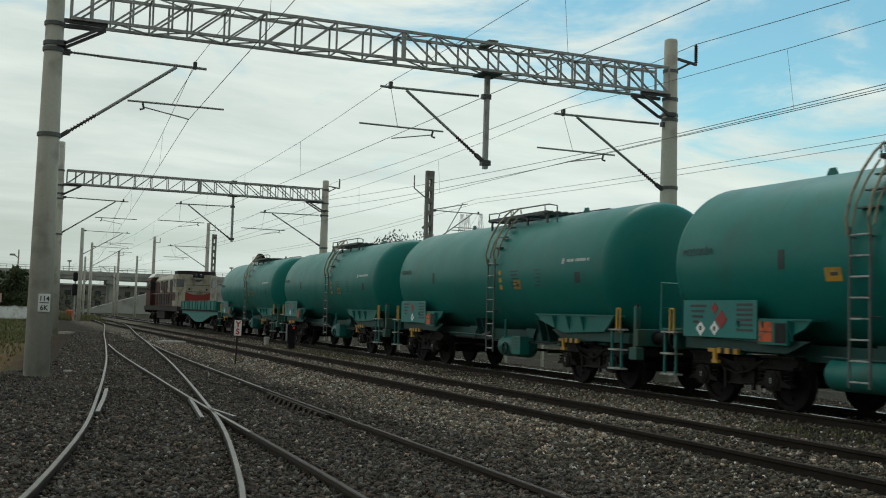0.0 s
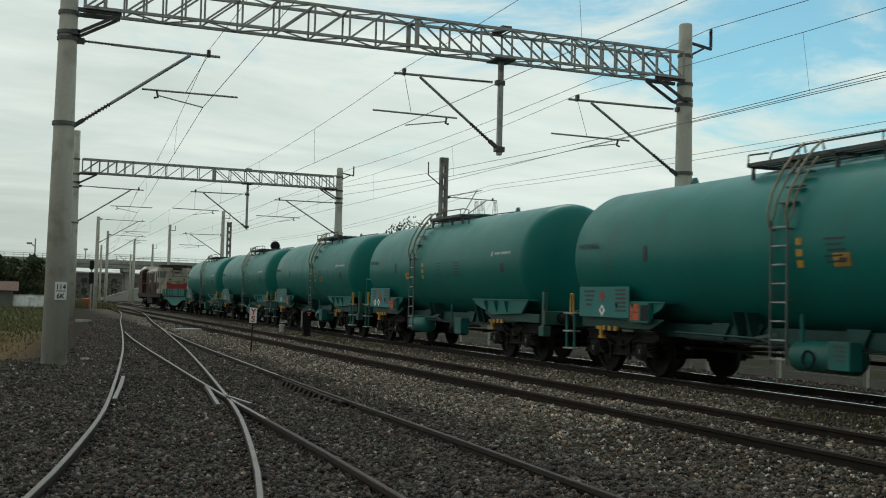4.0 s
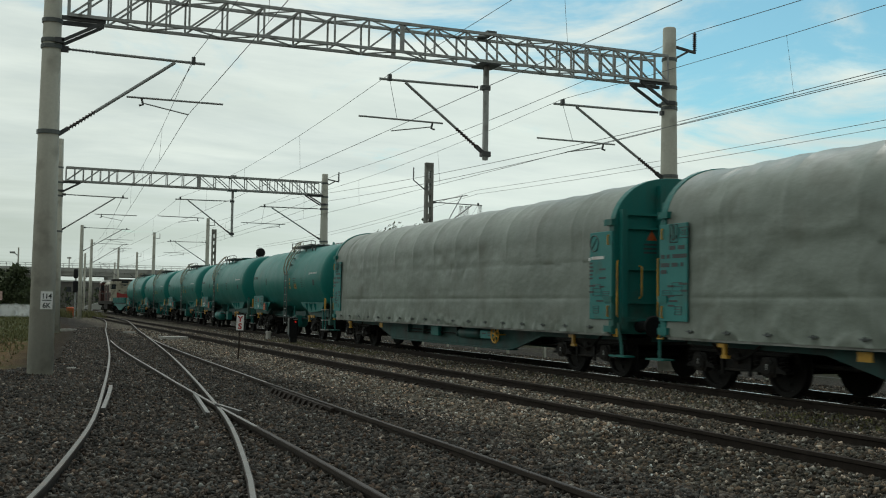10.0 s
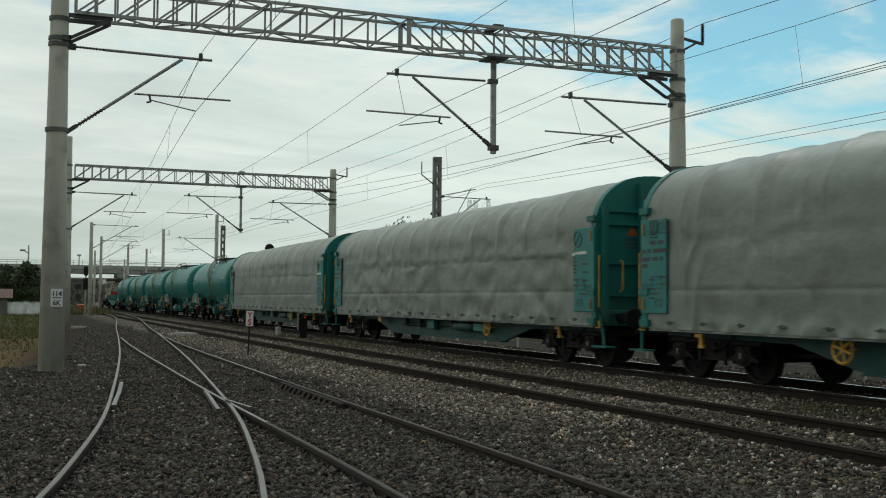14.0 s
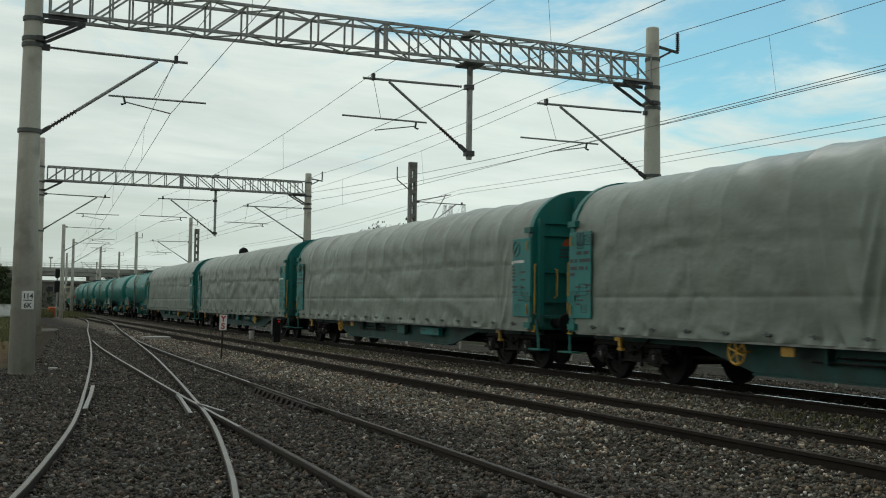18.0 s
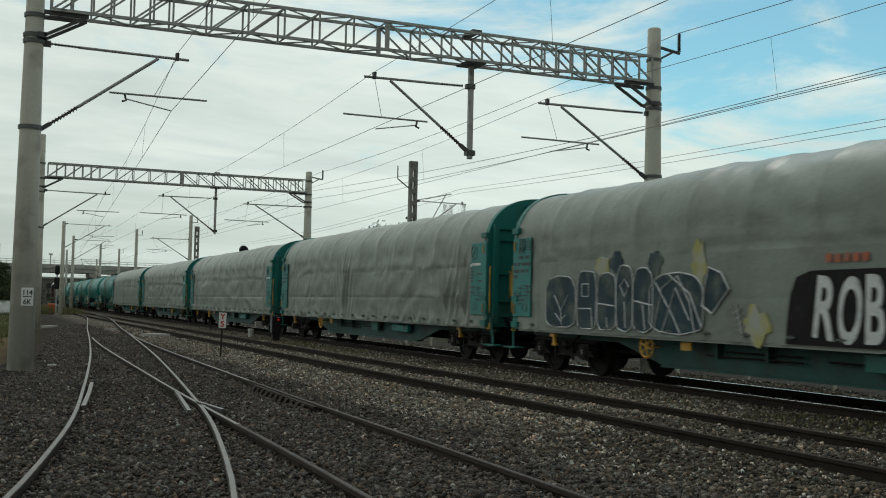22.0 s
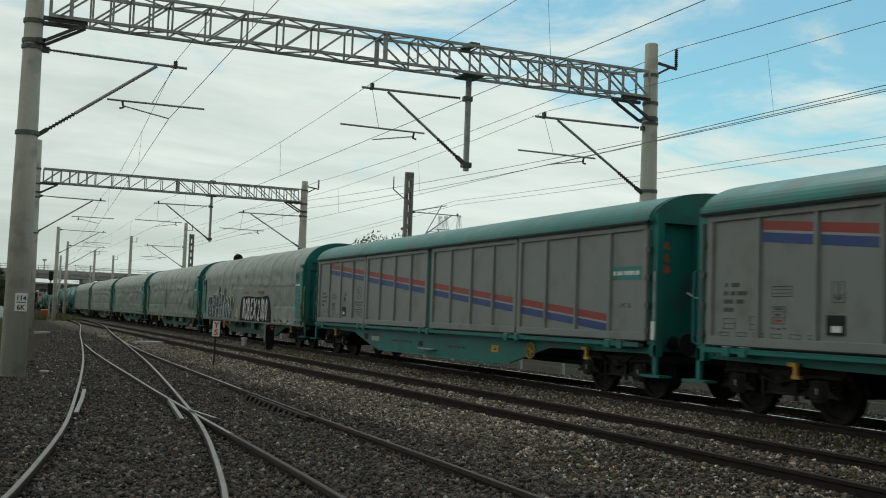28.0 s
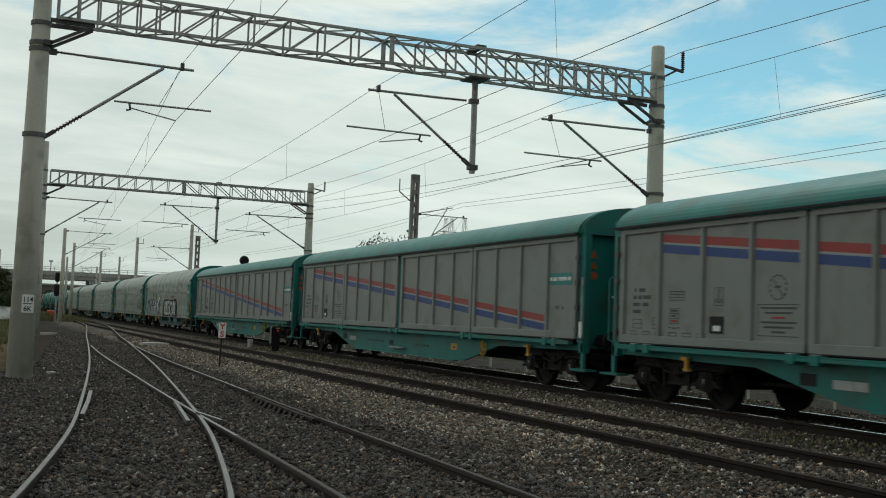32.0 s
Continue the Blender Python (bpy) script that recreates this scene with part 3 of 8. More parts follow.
def bed(x, y):
    """Ground height: shallow ballast beds, a dip beside them, a low verge at the outside."""
    z = GZ
    z += 0.025 * max(0.0, 1 - max(0.0, abs(x - TRAIN) - 1.6) / 0.5)
    # the middle track lies deep in its ballast, deepest at its near end
    fill = min(1.0, max(0.0, (20.0 - y) / 7.0))
    z += (0.004 + 0.044 * fill) * max(0.0, 1 - max(0.0, abs(x - MID) - 1.3) / 0.6)
    e = edge(y)
    if x < e:
        z -= 0.08 * min(1.0, (e - x) / 1.2)
    z += 0.035 * (noise.noise(Vector((x * 0.55, y * 0.4, 0.3)))) + 0.02 * noise.noise(Vector((x * 2.1, y * 1.7, 4.0)))
    if x < 5.6:                       # the sidings lie deep in their ballast
        z += 0.075 * min(1.0, max(0.0, (5.6 - x) / 0.8)) * (1.0 if x > e else 0.3)
    return min(z, -0.055)


def ground_material():
    m = bpy.data.materials.new("ballast and dirt")
    m.use_nodes = True
    n, l = m.node_tree.nodes, m.node_tree.links
    b = n["Principled BSDF"]
    b.inputs["Roughness"].default_value = 0.95
    b.inputs["Specular IOR Level"].default_value = 0.05
    g = n.new("ShaderNodeTexCoord")
    sp = n.new("ShaderNodeSeparateXYZ")
    l.new(g.outputs["Object"], sp.inputs[0])

    def tex(kind, scale, **kw):
        t = n.new(kind)
        t.inputs["Scale"].default_value = scale
        for k, v in kw.items():
            t.inputs[k].default_value = v
        l.new(g.outputs["Object"], t.inputs["Vector"])
        return t

    def rng(src, a, c, lo=0.0, hi=1.0):
        t = n.new("ShaderNodeMapRange")
        for i, v in ((1, a), (2, c), (3, lo), (4, hi)):
            t.inputs[i].default_value = v
        l.new(src, t.inputs[0])
        return t.outputs[0]

    def mix(f, a, c):
        t = n.new("ShaderNodeMix")
        t.data_type = "RGBA"
        l.new(f, t.inputs[0])
        for i, v in ((6, a), (7, c)):
            if isinstance(v, tuple):
                t.inputs[i].default_value = (*v, 1)
            else:
                l.new(v, t.inputs[i])
        return t.outputs[2]

    def calc(op, a, c):
        t = n.new("ShaderNodeMath")
        t.operation = op
        for i, v in enumerate((a, c)):
            if isinstance(v, (int, float)):
                t.inputs[i].default_value = v
            else:
                l.new(v, t.inputs[i])
        return t.outputs[0]
    vor = tex("ShaderNodeTexVoronoi", 20.0)
    cell = n.new("ShaderNodeSeparateColor")
    l.new(vor.outputs["Color"], cell.inputs[0])
    big = tex("ShaderNodeTexNoise", 0.35, Detail=5.0).outputs[0]
    fine = tex("ShaderNodeTexNoise", 9.0, Detail=6.0).outputs[0]
    dark = mix(cell.outputs[0], (0.014, 0.0125, 0.011), (0.056, 0.050, 0.043))
    pale = mix(cell.outputs[0], (0.040, 0.035, 0.028), (0.19, 0.168, 0.135))
    # paler, fresher stone round the two main tracks
    edge = rng(calc("ADD", sp.outputs[0], calc("MULTIPLY", calc("SUBTRACT", big, 0.5), 2.5)), 4.6, 6.4)
    near = rng(calc("ADD", sp.outputs[1], calc("MULTIPLY", calc("SUBTRACT", big, 0.5), 8.0)), 10.5, 14.5, 0.15, 1.0)
    stone = mix(calc("MULTIPLY", calc("MULTIPLY", edge, near), rng(sp.outputs[0], 13.1, 14.0, 1.0, 0.15)), dark, pale)
    stone = mix(rng(big, 0.52, 0.72, 0.0, 0.5), stone, (0.050, 0.041, 0.031))
    soil = mix(rng(fine, 0.35, 0.65), (0.085, 0.056, 0.029), (0.150, 0.098, 0.050))
    green = mix(rng(fine, 0.35, 0.65), (0.038, 0.045, 0.018), (0.090, 0.098, 0.040))
    land = mix(rng(calc("ADD", big, calc("MULTIPLY", sp.outputs[1], 0.0060)), 0.72, 0.86), soil, green)
    # outer verge: x less than the ballast's edge
    turn = n.new("ShaderNodeMath")
    turn.operation = "POWER"
    l.new(rng(sp.outputs[1], 21.6, 25.2), turn.inputs[0])
    turn.inputs[1].default_value = 0.35
    line = calc("ADD", calc("SUBTRACT", calc("MULTIPLY", turn.outputs[0], 8.0), 7.0), rng(sp.outputs[1], 25.2, 61.2, 0.0, 2.63))
    over = calc("SUBTRACT", line, sp.outputs[0])
    verge = rng(calc("ADD", over, calc("MULTIPLY", calc("SUBTRACT", fine, 0.5), 0.9)), -0.12, 0.28)
    # trodden dark earth along the ballast's foot
    foot = rng(calc("ADD", over, calc("MULTIPLY", calc("SUBTRACT", big, 0.5), 1.2)), 0.5, 1.5)
    land = mix(foot, mix(rng(fine, 0.35, 0.65), (0.022, 0.018, 0.013), (0.050, 0.037, 0.025)), land)
    far = rng(calc("SUBTRACT", sp.outputs[0], calc("MULTIPLY", calc("SUBTRACT", big, 0.5), 4.0)), 16.5, 19.0)
    c = mix(verge, stone, land)
    c = mix(far, c, mix(rng(big, 0.4, 0.6), (0.030, 0.034, 0.016), (0.046, 0.040, 0.028)))
    l.new(c, b.inputs["Base Color"])
    bp = n.new("ShaderNodeBump")
    bp.inputs["Strength"].default_value, bp.inputs["Distance"].default_value = 0.9, 0.04
    l.new(vor.outputs["Distance"], bp.inputs["Height"])
    l.new(bp.outputs[0], b.inputs["Normal"])
    return m


GROUND_M = ground_material()


def make_ground():
    xs = [-3000, -800, -250, -90, -45, -25, -14, -9] + [-6 + 0.35 * i for i in range(75)] + [21, 25, 32, 45, 90, 250, 800, 3000]
    ys = [-3000, -700, -250, -110, -50, -25, -12, -5] + [0.35 * i for i in range(120)] + [42 + 1.5 * i for i in range(60)] + [135, 150, 180, 230, 320, 500, 900, 3500]
    bm = B()
    rows = [[bm.verts.new((x, y, bed(x, y) if abs(x) < 30 and -12 < y < 140 else GZ - 0.1)) for x in xs] for y in ys]
    for a, b in zip(rows, rows[1:]):
        for i in range(len(xs) - 1):
            bm.faces.new((a[i], a[i + 1], b[i + 1], b[i]))
    g = part("ground", bm, GROUND_M, smooth=True)
    return tagged(g, "grey ballast with brown dirt and grass verges", "ground", kind="structure")


make_ground()


def make_stones(name, label, material, count, region, size, seed, keep):
    """Loose ballast: many small angular stones as one object."""
    rg = np.random.RandomState(seed)
    base = np.array([(x, y, z) for x in (-1, 1) for y in (-1, 1) for z in (-1, 1)], float)
    quads = np.array(((0, 1, 3, 2), (4, 6, 7, 5), (0, 4, 5, 1), (2, 3, 7, 6), (0, 2, 6, 4), (1, 5, 7, 3)))
    x0, x1, y0, y1 = region
    u = rg.rand(count * 3)
    ys = y0 + (y1 - y0) * u ** 1.7
    xs = x0 + (x1 - x0) * rg.rand(count * 3)
    ok = np.array([keep(a, b) for a, b in zip(xs, ys)])
    xs, ys = xs[ok][:count], ys[ok][:count]
    n = len(xs)
    V = base[None] * (1 + 0.95 * (rg.rand(n, 8, 3) - 0.5))
    V[:, :, 2] *= 0.55
    V[:, :, 1] *= 0.8
    q = rg.normal(size=(n, 4))
    q /= np.linalg.norm(q, axis=1)[:, None]
    w, x, y, z = q.T
    R = np.stack([1 - 2 * (y * y + z * z), 2 * (x * y - z * w), 2 * (x * z + y * w), 2 * (x * y + z * w), 1 - 2 * (x * x + z * z), 2 * (y * z - x * w),
                  2 * (x * z - y * w), 2 * (y * z + x * w), 1 - 2 * (x * x + y * y)], -1).reshape(n, 3, 3)
    s = size[0] + (size[1] - size[0]) * rg.rand(n) ** 2
    V = np.einsum("nij,nkj->nki", R, V) * (s[:, None, None] * 0.5)
    hz = np.array([bed(a, b) for a, b in zip(xs, ys)])
    V += np.stack([xs, ys, hz + s * 0.12], -1)[:, None, :]
    F = (quads[None] + (np.arange(n) * 8)[:, None, None]).reshape(-1, 4)
    me = bpy.data.meshes.new(name)
    me.vertices.add(n * 8)
    me.vertices.foreach_set("co", V.reshape(-1))
    me.loops.add(n * 24)
    me.loops.foreach_set("vertex_index", F.reshape(-1))
    me.polygons.add(n * 6)
    me.polygons.foreach_set("loop_start", np.arange(0, n * 24, 4))
    me.update(calc_edges=True)
    me.materials.append(material)
    return tagged(new(name, me), label, "ballast", kind="stuff")


def on_view(x, y):
    """Ground between the verge and the far side of the train's bed, in front of the camera's place."""
    a = math.degrees(math.atan2(x, y))
    return -3.5 < a < 48 and x > edge(y) + 0.10 + 0.25 * noise.noise(Vector((x * 0.6, y * 0.5, 6.0))) + 0.3 * noise.noise(Vector((x * 2.0, y * 1.6, 2.0)))


make_stones("ballast", "dark grey loose ballast stones between the siding rails", STONE_A, 86000, (-1.7, 6.4, 4.6, 62), (0.017, 0.050), 3,
            lambda x, y: on_view(x, y) and x < 5.6 + 0.7 * noise.noise(Vector((x, y * 0.5, 1))))


def pale_place(x, y):
    """Fresh pale stone lies in a ragged strip beside and between the main tracks, away from the near end."""
    r = noise.noise(Vector((x * 0.8, y * 0.5, 1)))
    return 5.2 + 0.8 * r < x < 11.6 and y + 3.0 * r > 12.0 and noise.noise(Vector((x * 0.5, y * 0.3, 8))) > -0.45


def clear_of_rails(x, y):
    return min(abs(abs(x - MID) - GAUGE), abs(abs(x - TRAIN) - GAUGE)) > 0.10


make_stones("pale_ballast", "pale mixed ballast stones along the main tracks", STONE_B, 46000, (4.6, 12.0, 9, 62), (0.018, 0.054), 5,
            lambda x, y: on_view(x, y) and pale_place(x, y) and clear_of_rails(x, y))
make_stones("mixed_ballast", "mixed grey-brown ballast stones with some bright ones", STONE_C, 50000, (4.6, 15.5, 4.6, 50), (0.018, 0.054), 15,
            lambda x, y: on_view(x, y) and x > 5.2 + 0.8 * noise.noise(Vector((x, y * 0.5, 1))) and not pale_place(x, y) and clear_of_rails(x, y))

# ---- tracks ----
RAIL = [(-0.036, 0.0), (-0.036, -0.035), (-0.010, -0.050), (-0.010, -0.125), (-0.070, -0.150), (-0.070, -0.165), (0.070, -0.165), (0.070, -0.150),
        (0.010, -0.125), (0.010, -0.050), (0.036, -0.035), (0.036, 0.0)]
SUNK = [(-0.028, 0.0), (-0.030, -0.035), (-0.012, -0.050), (-0.012, -0.16), (0.012, -0.16), (0.012, -0.050), (0.030, -0.035), (0.028, 0.0)]
WORN = [(-0.020, -0.004), (0.020, -0.004), (0.020, 0.003), (-0.020, 0.003)]
HEAD = [(-0.030, 0.0005), (0.030, 0.0005), (0.030, 0.004), (-0.030, 0.004)]


def rail(parent, path, material, polished=False, label="", prof=RAIL):
    r = part("rail", sweep(B(), prof, path), material, parent, label)
    if polished:
        part("rail_head", sweep(B(), HEAD if polished is True else WORN, path), RAIL_TOP if polished is True else RAIL_BROWN if polished == "brown" else RAIL_LIGHT, r, "bright worn running surface")
    return r


def make_tracks():
    # siding with its turnout
    t = tagged(empty("siding_track"), "worn siding track with a turnout, half sunk in dark ballast", "railway track", kind="structure")
    left, right = spline(LEFT_C), spline(RIGHT_C + LEFT_C[11:])
    rail(t, offset(left, -GAUGE), RAIL_SIDE, "worn", prof=SUNK)
    rail(t, offset([p for p in left if p[1] < 44], GAUGE), RAIL_SIDE, "worn", prof=SUNK)
    rail(t, [q for q in offset([p for p in right if p[1] < 39], -GAUGE) if q[1] < 12.6], RAIL_SIDE, "brown", "brown little-used rail", prof=SUNK)
    rail(t, [q for q in offset([p for p in right if p[1] < 39], -GAUGE) if q[1] > 11.7], RAIL_SIDE, "worn", prof=SUNK)
    rail(t, [q for q in offset(right, GAUGE) if q[1] < 19], RAIL_SIDE, "brown", "brown little-used rail", prof=SUNK)
    rail(t, [q for q in offset(right, GAUGE) if q[1] > 18.1], RAIL_SIDE, "worn", prof=SUNK)
    wing = [(-0.024, 0.0), (-0.026, -0.05), (0.026, -0.05), (0.024, 0.0)]
    for path in (((2.70, 16.5, 0), (2.53, 14.9, 0), (2.37, 13.4, 0)), ((2.66, 14.9, 0), (2.72, 14.3, 0), (2.80, 13.5, 0))):
        part("wing_rail", sweep(B(), wing, path), RAIL_LIGHT, t)
    part("check_rail", sweep(B(), SUNK, ((1.63, 18.1, 0.005), (1.44, 16.3, 0.005), (1.19, 14.2, 0.005))), RAIL_LIGHT, t)
    d = [p for p in offset(right, GAUGE - 0.11) if 13.2 < p[1] < 17.6]
    part("check_rail", sweep(B(), SUNK, d), RAIL_RUST, t, "rusty check rail")
    for i in range(11):
        y = 14.0 + i * 0.31
        x = 3.44 + GAUGE + (y - 15) * 0.02
        part("chair", prism(B(), [(x - 0.26, -0.12), (x - 0.04, -0.12), (x - 0.04, -0.012), (x - 0.19, -0.012)], y - 0.065, y + 0.065, "y"), RAIL_RUST, t, "rusty check-rail chair")
    # main tracks
    for x, name, lab, pol in ((MID, "middle_track", "rusty main track with tall dark rails in pale ballast", False),
                              (TRAIN, "main_track", "main track in pale ballast, under the freight train", True)):
        t = tagged(empty(name), lab, "railway track", kind="structure")
        path = [(x, y) for y in (-215, -100, -40, -10, 10, 40, 100, 200, 400)]
        for sgn in (-1, 1):
            rail(t, offset(path, sgn * GAUGE), RAIL_RUST, pol)
        if x == MID:                  # clips and chairs that hold the rails to the sleepers
            clip = to_mesh("fastening", prism(B(), [(-0.125, -0.17), (0.125, -0.17), (0.10, -0.135), (0.04, -0.11), (-0.04, -0.11), (-0.10, -0.135)], -0.05, 0.05, "y"))
            for k in range(62):
                for sgn in (-1, 1):
                    part("fastening", clip, RAIL_RUST, t, at=(x + sgn * GAUGE, 8.0 + 0.62 * k, 0))


make_tracks()

# ---- overhead line ----
PORTAL_Y = (22.5, 54.6)


def mast_mesh(h, r0, r1, n=14):
    return lathe(B(), [(GZ - 0.4, r0), (h * 0.5, (r0 + r1) / 2), (h - 0.03, r1), (h, r1 * 0.9)], (0, 0, 0), "z", n)


def concrete_mast(x, y, h, r0=0.215, r1=0.155, name="catenary_mast", lab="tapered round concrete catenary mast"):
    m = empty(name, (x, y, 0))
    part("pole", mast_mesh(h, r0, r1), CONCRETE, m, smooth=True)
    return tagged(m, lab, "mast", "catenary masts")


def insulator(bm, a, b, r, n=9):
    a, b = Vector(a), Vector(b)
    for i in range(n):
        p = a + (b - a) * ((i + 0.5) / n)
        d = (b - a) / n
        rod(bm, p - d * 0.35, p + d * 0.15, r * 0.8, 10, r * 0.45)
    rod(bm, a, b, r * 0.4, 6)
    return bm


def clamp_ring(m, z, r):
    part("clamp", lathe(B(), [(z - 0.04, r), (z - 0.04, r + 0.018), (z + 0.04, r + 0.018), (z + 0.04, r)], (0, 0, 0), "z", 14), GALV_DK, m)


def cantilever(m, root, tip, z_top, z_low, z_reg, reg, steady, flip=1):
    """Top tube, raking strut, registration tube and steady arm, all in the plane across the tracks.
    root and tip: x of the mast's face and of the top tube's end, in the thing's space; flip -1: reaches to -x."""
    sx = 1 if tip > root else -1
    ins = root + sx * 0.15
    arm = part("top_tube", rod(B(), (ins + sx * 0.55, 0, z_top), (tip, 0, z_top - 0.02), 0.030, 8), TUBE_ALU, m)
    part("insulator", insulator(B(), (ins, 0, z_top + 0.01), (ins + sx * 0.57, 0, z_top), 0.045), STEEL_DK, arm)
    part("clamp", box(B(), root - 0.07, root + 0.15, -0.06, 0.06, z_top - 0.05, z_top + 0.06), STEEL_DK, arm)
    part("wire_clamp", box(B(), tip - sx * 0.24 - 0.035, tip - sx * 0.24 + 0.035, -0.05, 0.05, z_top - 0.05, z_top + 0.10), STEEL_DK, arm)
    top = Vector((tip - sx * 0.62, 0, z_top - 0.05))
    low = Vector((root + sx * 0.02, 0, z_low))
    d = (top - low).normalized()
    st = part("strut", rod(B(), low + d * 0.85, top, 0.034, 8), TUBE_ALU, m)
    part("insulator", insulator(B(), low + d * 0.2, low + d * 0.85, 0.065), INSUL, st)
    part("clamp", beam(B(), low - d * 0.08, low + d * 0.2, 0.08, 0.08), STEEL_DK, st)
    rt = part("registration_tube", rod(B(), (reg[0], 0, z_reg), (reg[1], 0, z_reg + 0.01), 0.022, 8), TUBE_ALU, m)
    bm = B()
    pipe(bm, [(steady[0], 0, z_reg), (steady[0] + 0.03 * sx, 0, z_reg - 0.14), (steady[0] - 0.05 * sx, 0, z_reg - 0.16)], 0.025)
    part("drop_bracket", bm, STEEL_DK, rt)
    part("steady_arm", rod(B(), (steady[0], 0, z_reg - 0.10), (steady[1], 0, z_reg - 0.27), 0.014, 6), TUBE_ALU, rt)
    part("stay_wire", rod(B(), (tip - sx * 0.24, 0, z_top), ((reg[0] + reg[1]) / 2 - 0.1, 0, z_reg), 0.006, 4), WIRE, rt)


def truss(m, x0, x1, z0, z1, dy=0.29):
    """Four-chord lattice girder across the tracks."""
    a = 0.038
    for y in (-dy, dy):
        for z in (z0, z1):
            part("chord", beam(B(), (x0, y, z), (x1, y, z), a * 1.6, a * 1.6), GALV, m)
    n = int(round((x1 - x0) / 0.78))
    st = (x1 - x0) / n
    mid = n // 2
    for y in (-dy, dy):
        for i in range(n + 1):
            x = x0 + i * st
            part("post", beam(B(), (x, y, z0), (x, y, z1), 0.038 if i != mid else 0.10, 0.038), GALV, m)
            if i < n:
                p, q = ((x, y, z0), (x + st, y, z1)) if i < mid else ((x, y, z1), (x + st, y, z0))
                part("diagonal", beam(B(), p, q, 0.038, 0.036), GALV, m)
                if i < 3 or i >= n - 4:
                    part("diagonal", beam(B(), (x + st / 2, y, z0), (x + st / 2, y, z1), 0.04, 0.04), GALV, m)
    for i in range(n):
        x = x0 + i * st
        s = 1 if i % 2 else -1
        part("lacing_bar", beam(B(), (x, -dy * s, z0), (x + st, dy * s, z0), 0.034, 0.024), GALV, m)
        part("lacing_bar", beam(B(), (x, dy * s, z1), (x + st, -dy * s, z1), 0.034, 0.024), GALV, m)
        part("lacing_bar", beam(B(), (x, -dy, z1), (x, dy, z1), 0.034, 0.024), GALV, m)


def portal(y, xl, xr, xh, ztop, arms, z0=7.04, z1=7.68):
    p = empty("catenary_portal", (0, y, 0))
    lm = part("left_mast", mast_mesh(9.2, 0.252, 0.15), CONCRETE, p, "tapered round concrete mast", at=(xl, 0, 0), smooth=True)
    rm = part("right_mast", mast_mesh(ztop, 0.27, 0.165), CONCRETE, p, "tapered round concrete mast", at=(xr, 0, 0), smooth=True)
    truss(p, xl + 0.30, xr - 0.24, z0, z1)
    for x, s, mm in ((xl, 1, lm), (xr, -1, rm)):
        bm = B()
        for yy in (-0.22, 0.22):
            beam(bm, (s * 0.16, yy, z0 - 0.05), (s * 1.0, yy, z0 - 0.05), 0.07, 0.08)
            beam(bm, (s * 0.18, yy, z0 - 0.52), (s * 0.95, yy, z0 - 0.08), 0.06, 0.06)
        box(bm, s * 0.1 - 0.05, s * 0.1 + 0.12, -0.25, 0.25, z0 - 0.56, z0 - 0.46)
        part("bracket", bm, STEEL_DK, mm)
        for z in (z0 - 0.1, z0 - 0.5, z1 - 0.02, 6.42, 4.7):
            clamp_ring(mm, z, 0.27 - 0.0128 * z + 0.003)
    hg = part("hanger", box(B(), xh - 0.055, xh + 0.055, -0.055, 0.055, 4.78, z0 - 0.04), GALV, p, bevel=0.008)
    part("hanger_plate", box(B(), xh - 0.25, xh + 0.25, -0.3, 0.3, z0 - 0.06, z0 - 0.02), STEEL_DK, hg)
    part("hanger_clamp", box(B(), xh - 0.11, xh + 0.11, -0.08, 0.08, 4.86, 4.98), STEEL_DK, hg)
    part("hanger_cap", box(B(), xh - 0.12, xh + 0.12, -0.3, 0.3, z1 + 0.035, z1 + 0.085), GALV_DK, hg)
    for a in arms:
        cantilever(p, *a)
    # feeder bracket with an upright insulator on the outer side
    fb = part("feeder_bracket", beam(beam(B(), (xr + 0.1, 0, 8.03), (xr + 0.78, 0, 7.93), 0.06, 0.06), (xr + 0.1, 0, 7.68), (xr + 0.55, 0, 7.93), 0.05, 0.05), STEEL_DK, p)
    part("insulator", insulator(B(), (xr + 0.76, 0, 7.98), (xr + 0.76, 0, 8.45), 0.07), INSUL, fb)
    return tagged(p, "steel lattice portal girder on two concrete masts over the tracks", "catenary portal", "catenary portals")


portal(PORTAL_Y[0], 0.68, 15.30, 10.23, 8.48, (
    (0.85, 3.72, 6.40, 4.68, 5.55, (2.15, 4.12), (2.45, 3.40)),
    (10.17, 7.60, 6.47, 4.97, 5.56, (9.15, 7.13), (8.90, 7.90)),
    (15.12, 12.02, 6.29, 4.66, 5.40, (13.72, 11.58), (13.40, 12.40))))
portal(PORTAL_Y[1], 2.22, 15.50, 10.62, 8.30, (
    (2.38, 5.45, 6.50, 4.78, 5.62, (3.9, 5.9), (4.2, 5.2)),
    (10.56, 7.75, 6.58, 4.92, 5.66, (9.2, 6.9), (8.9, 7.9)),
    (15.33, 12.05, 6.42, 4.80, 5.52, (13.4, 11.1), (13.1, 12.2))), 7.17, 7.82)


def wire(name, pts, r, lab, sag=0.0, n=8):
    """One wire through fixed points, sagging between them."""
    bm = B()
    full = []
    for a, b in zip(pts, pts[1:]):
        a, b = Vector(a), Vector(b)
        for i in range(n):
            t = i / n
            full.append(a.lerp(b, t) - Vector((0, 0, 4 * sag * t * (1 - t))))
    full.append(Vector(pts[-1]))
    pipe(bm, full, r, 5)
    return tagged(part(name, bm, WIRE), lab, "wire", "overhead wires"), full


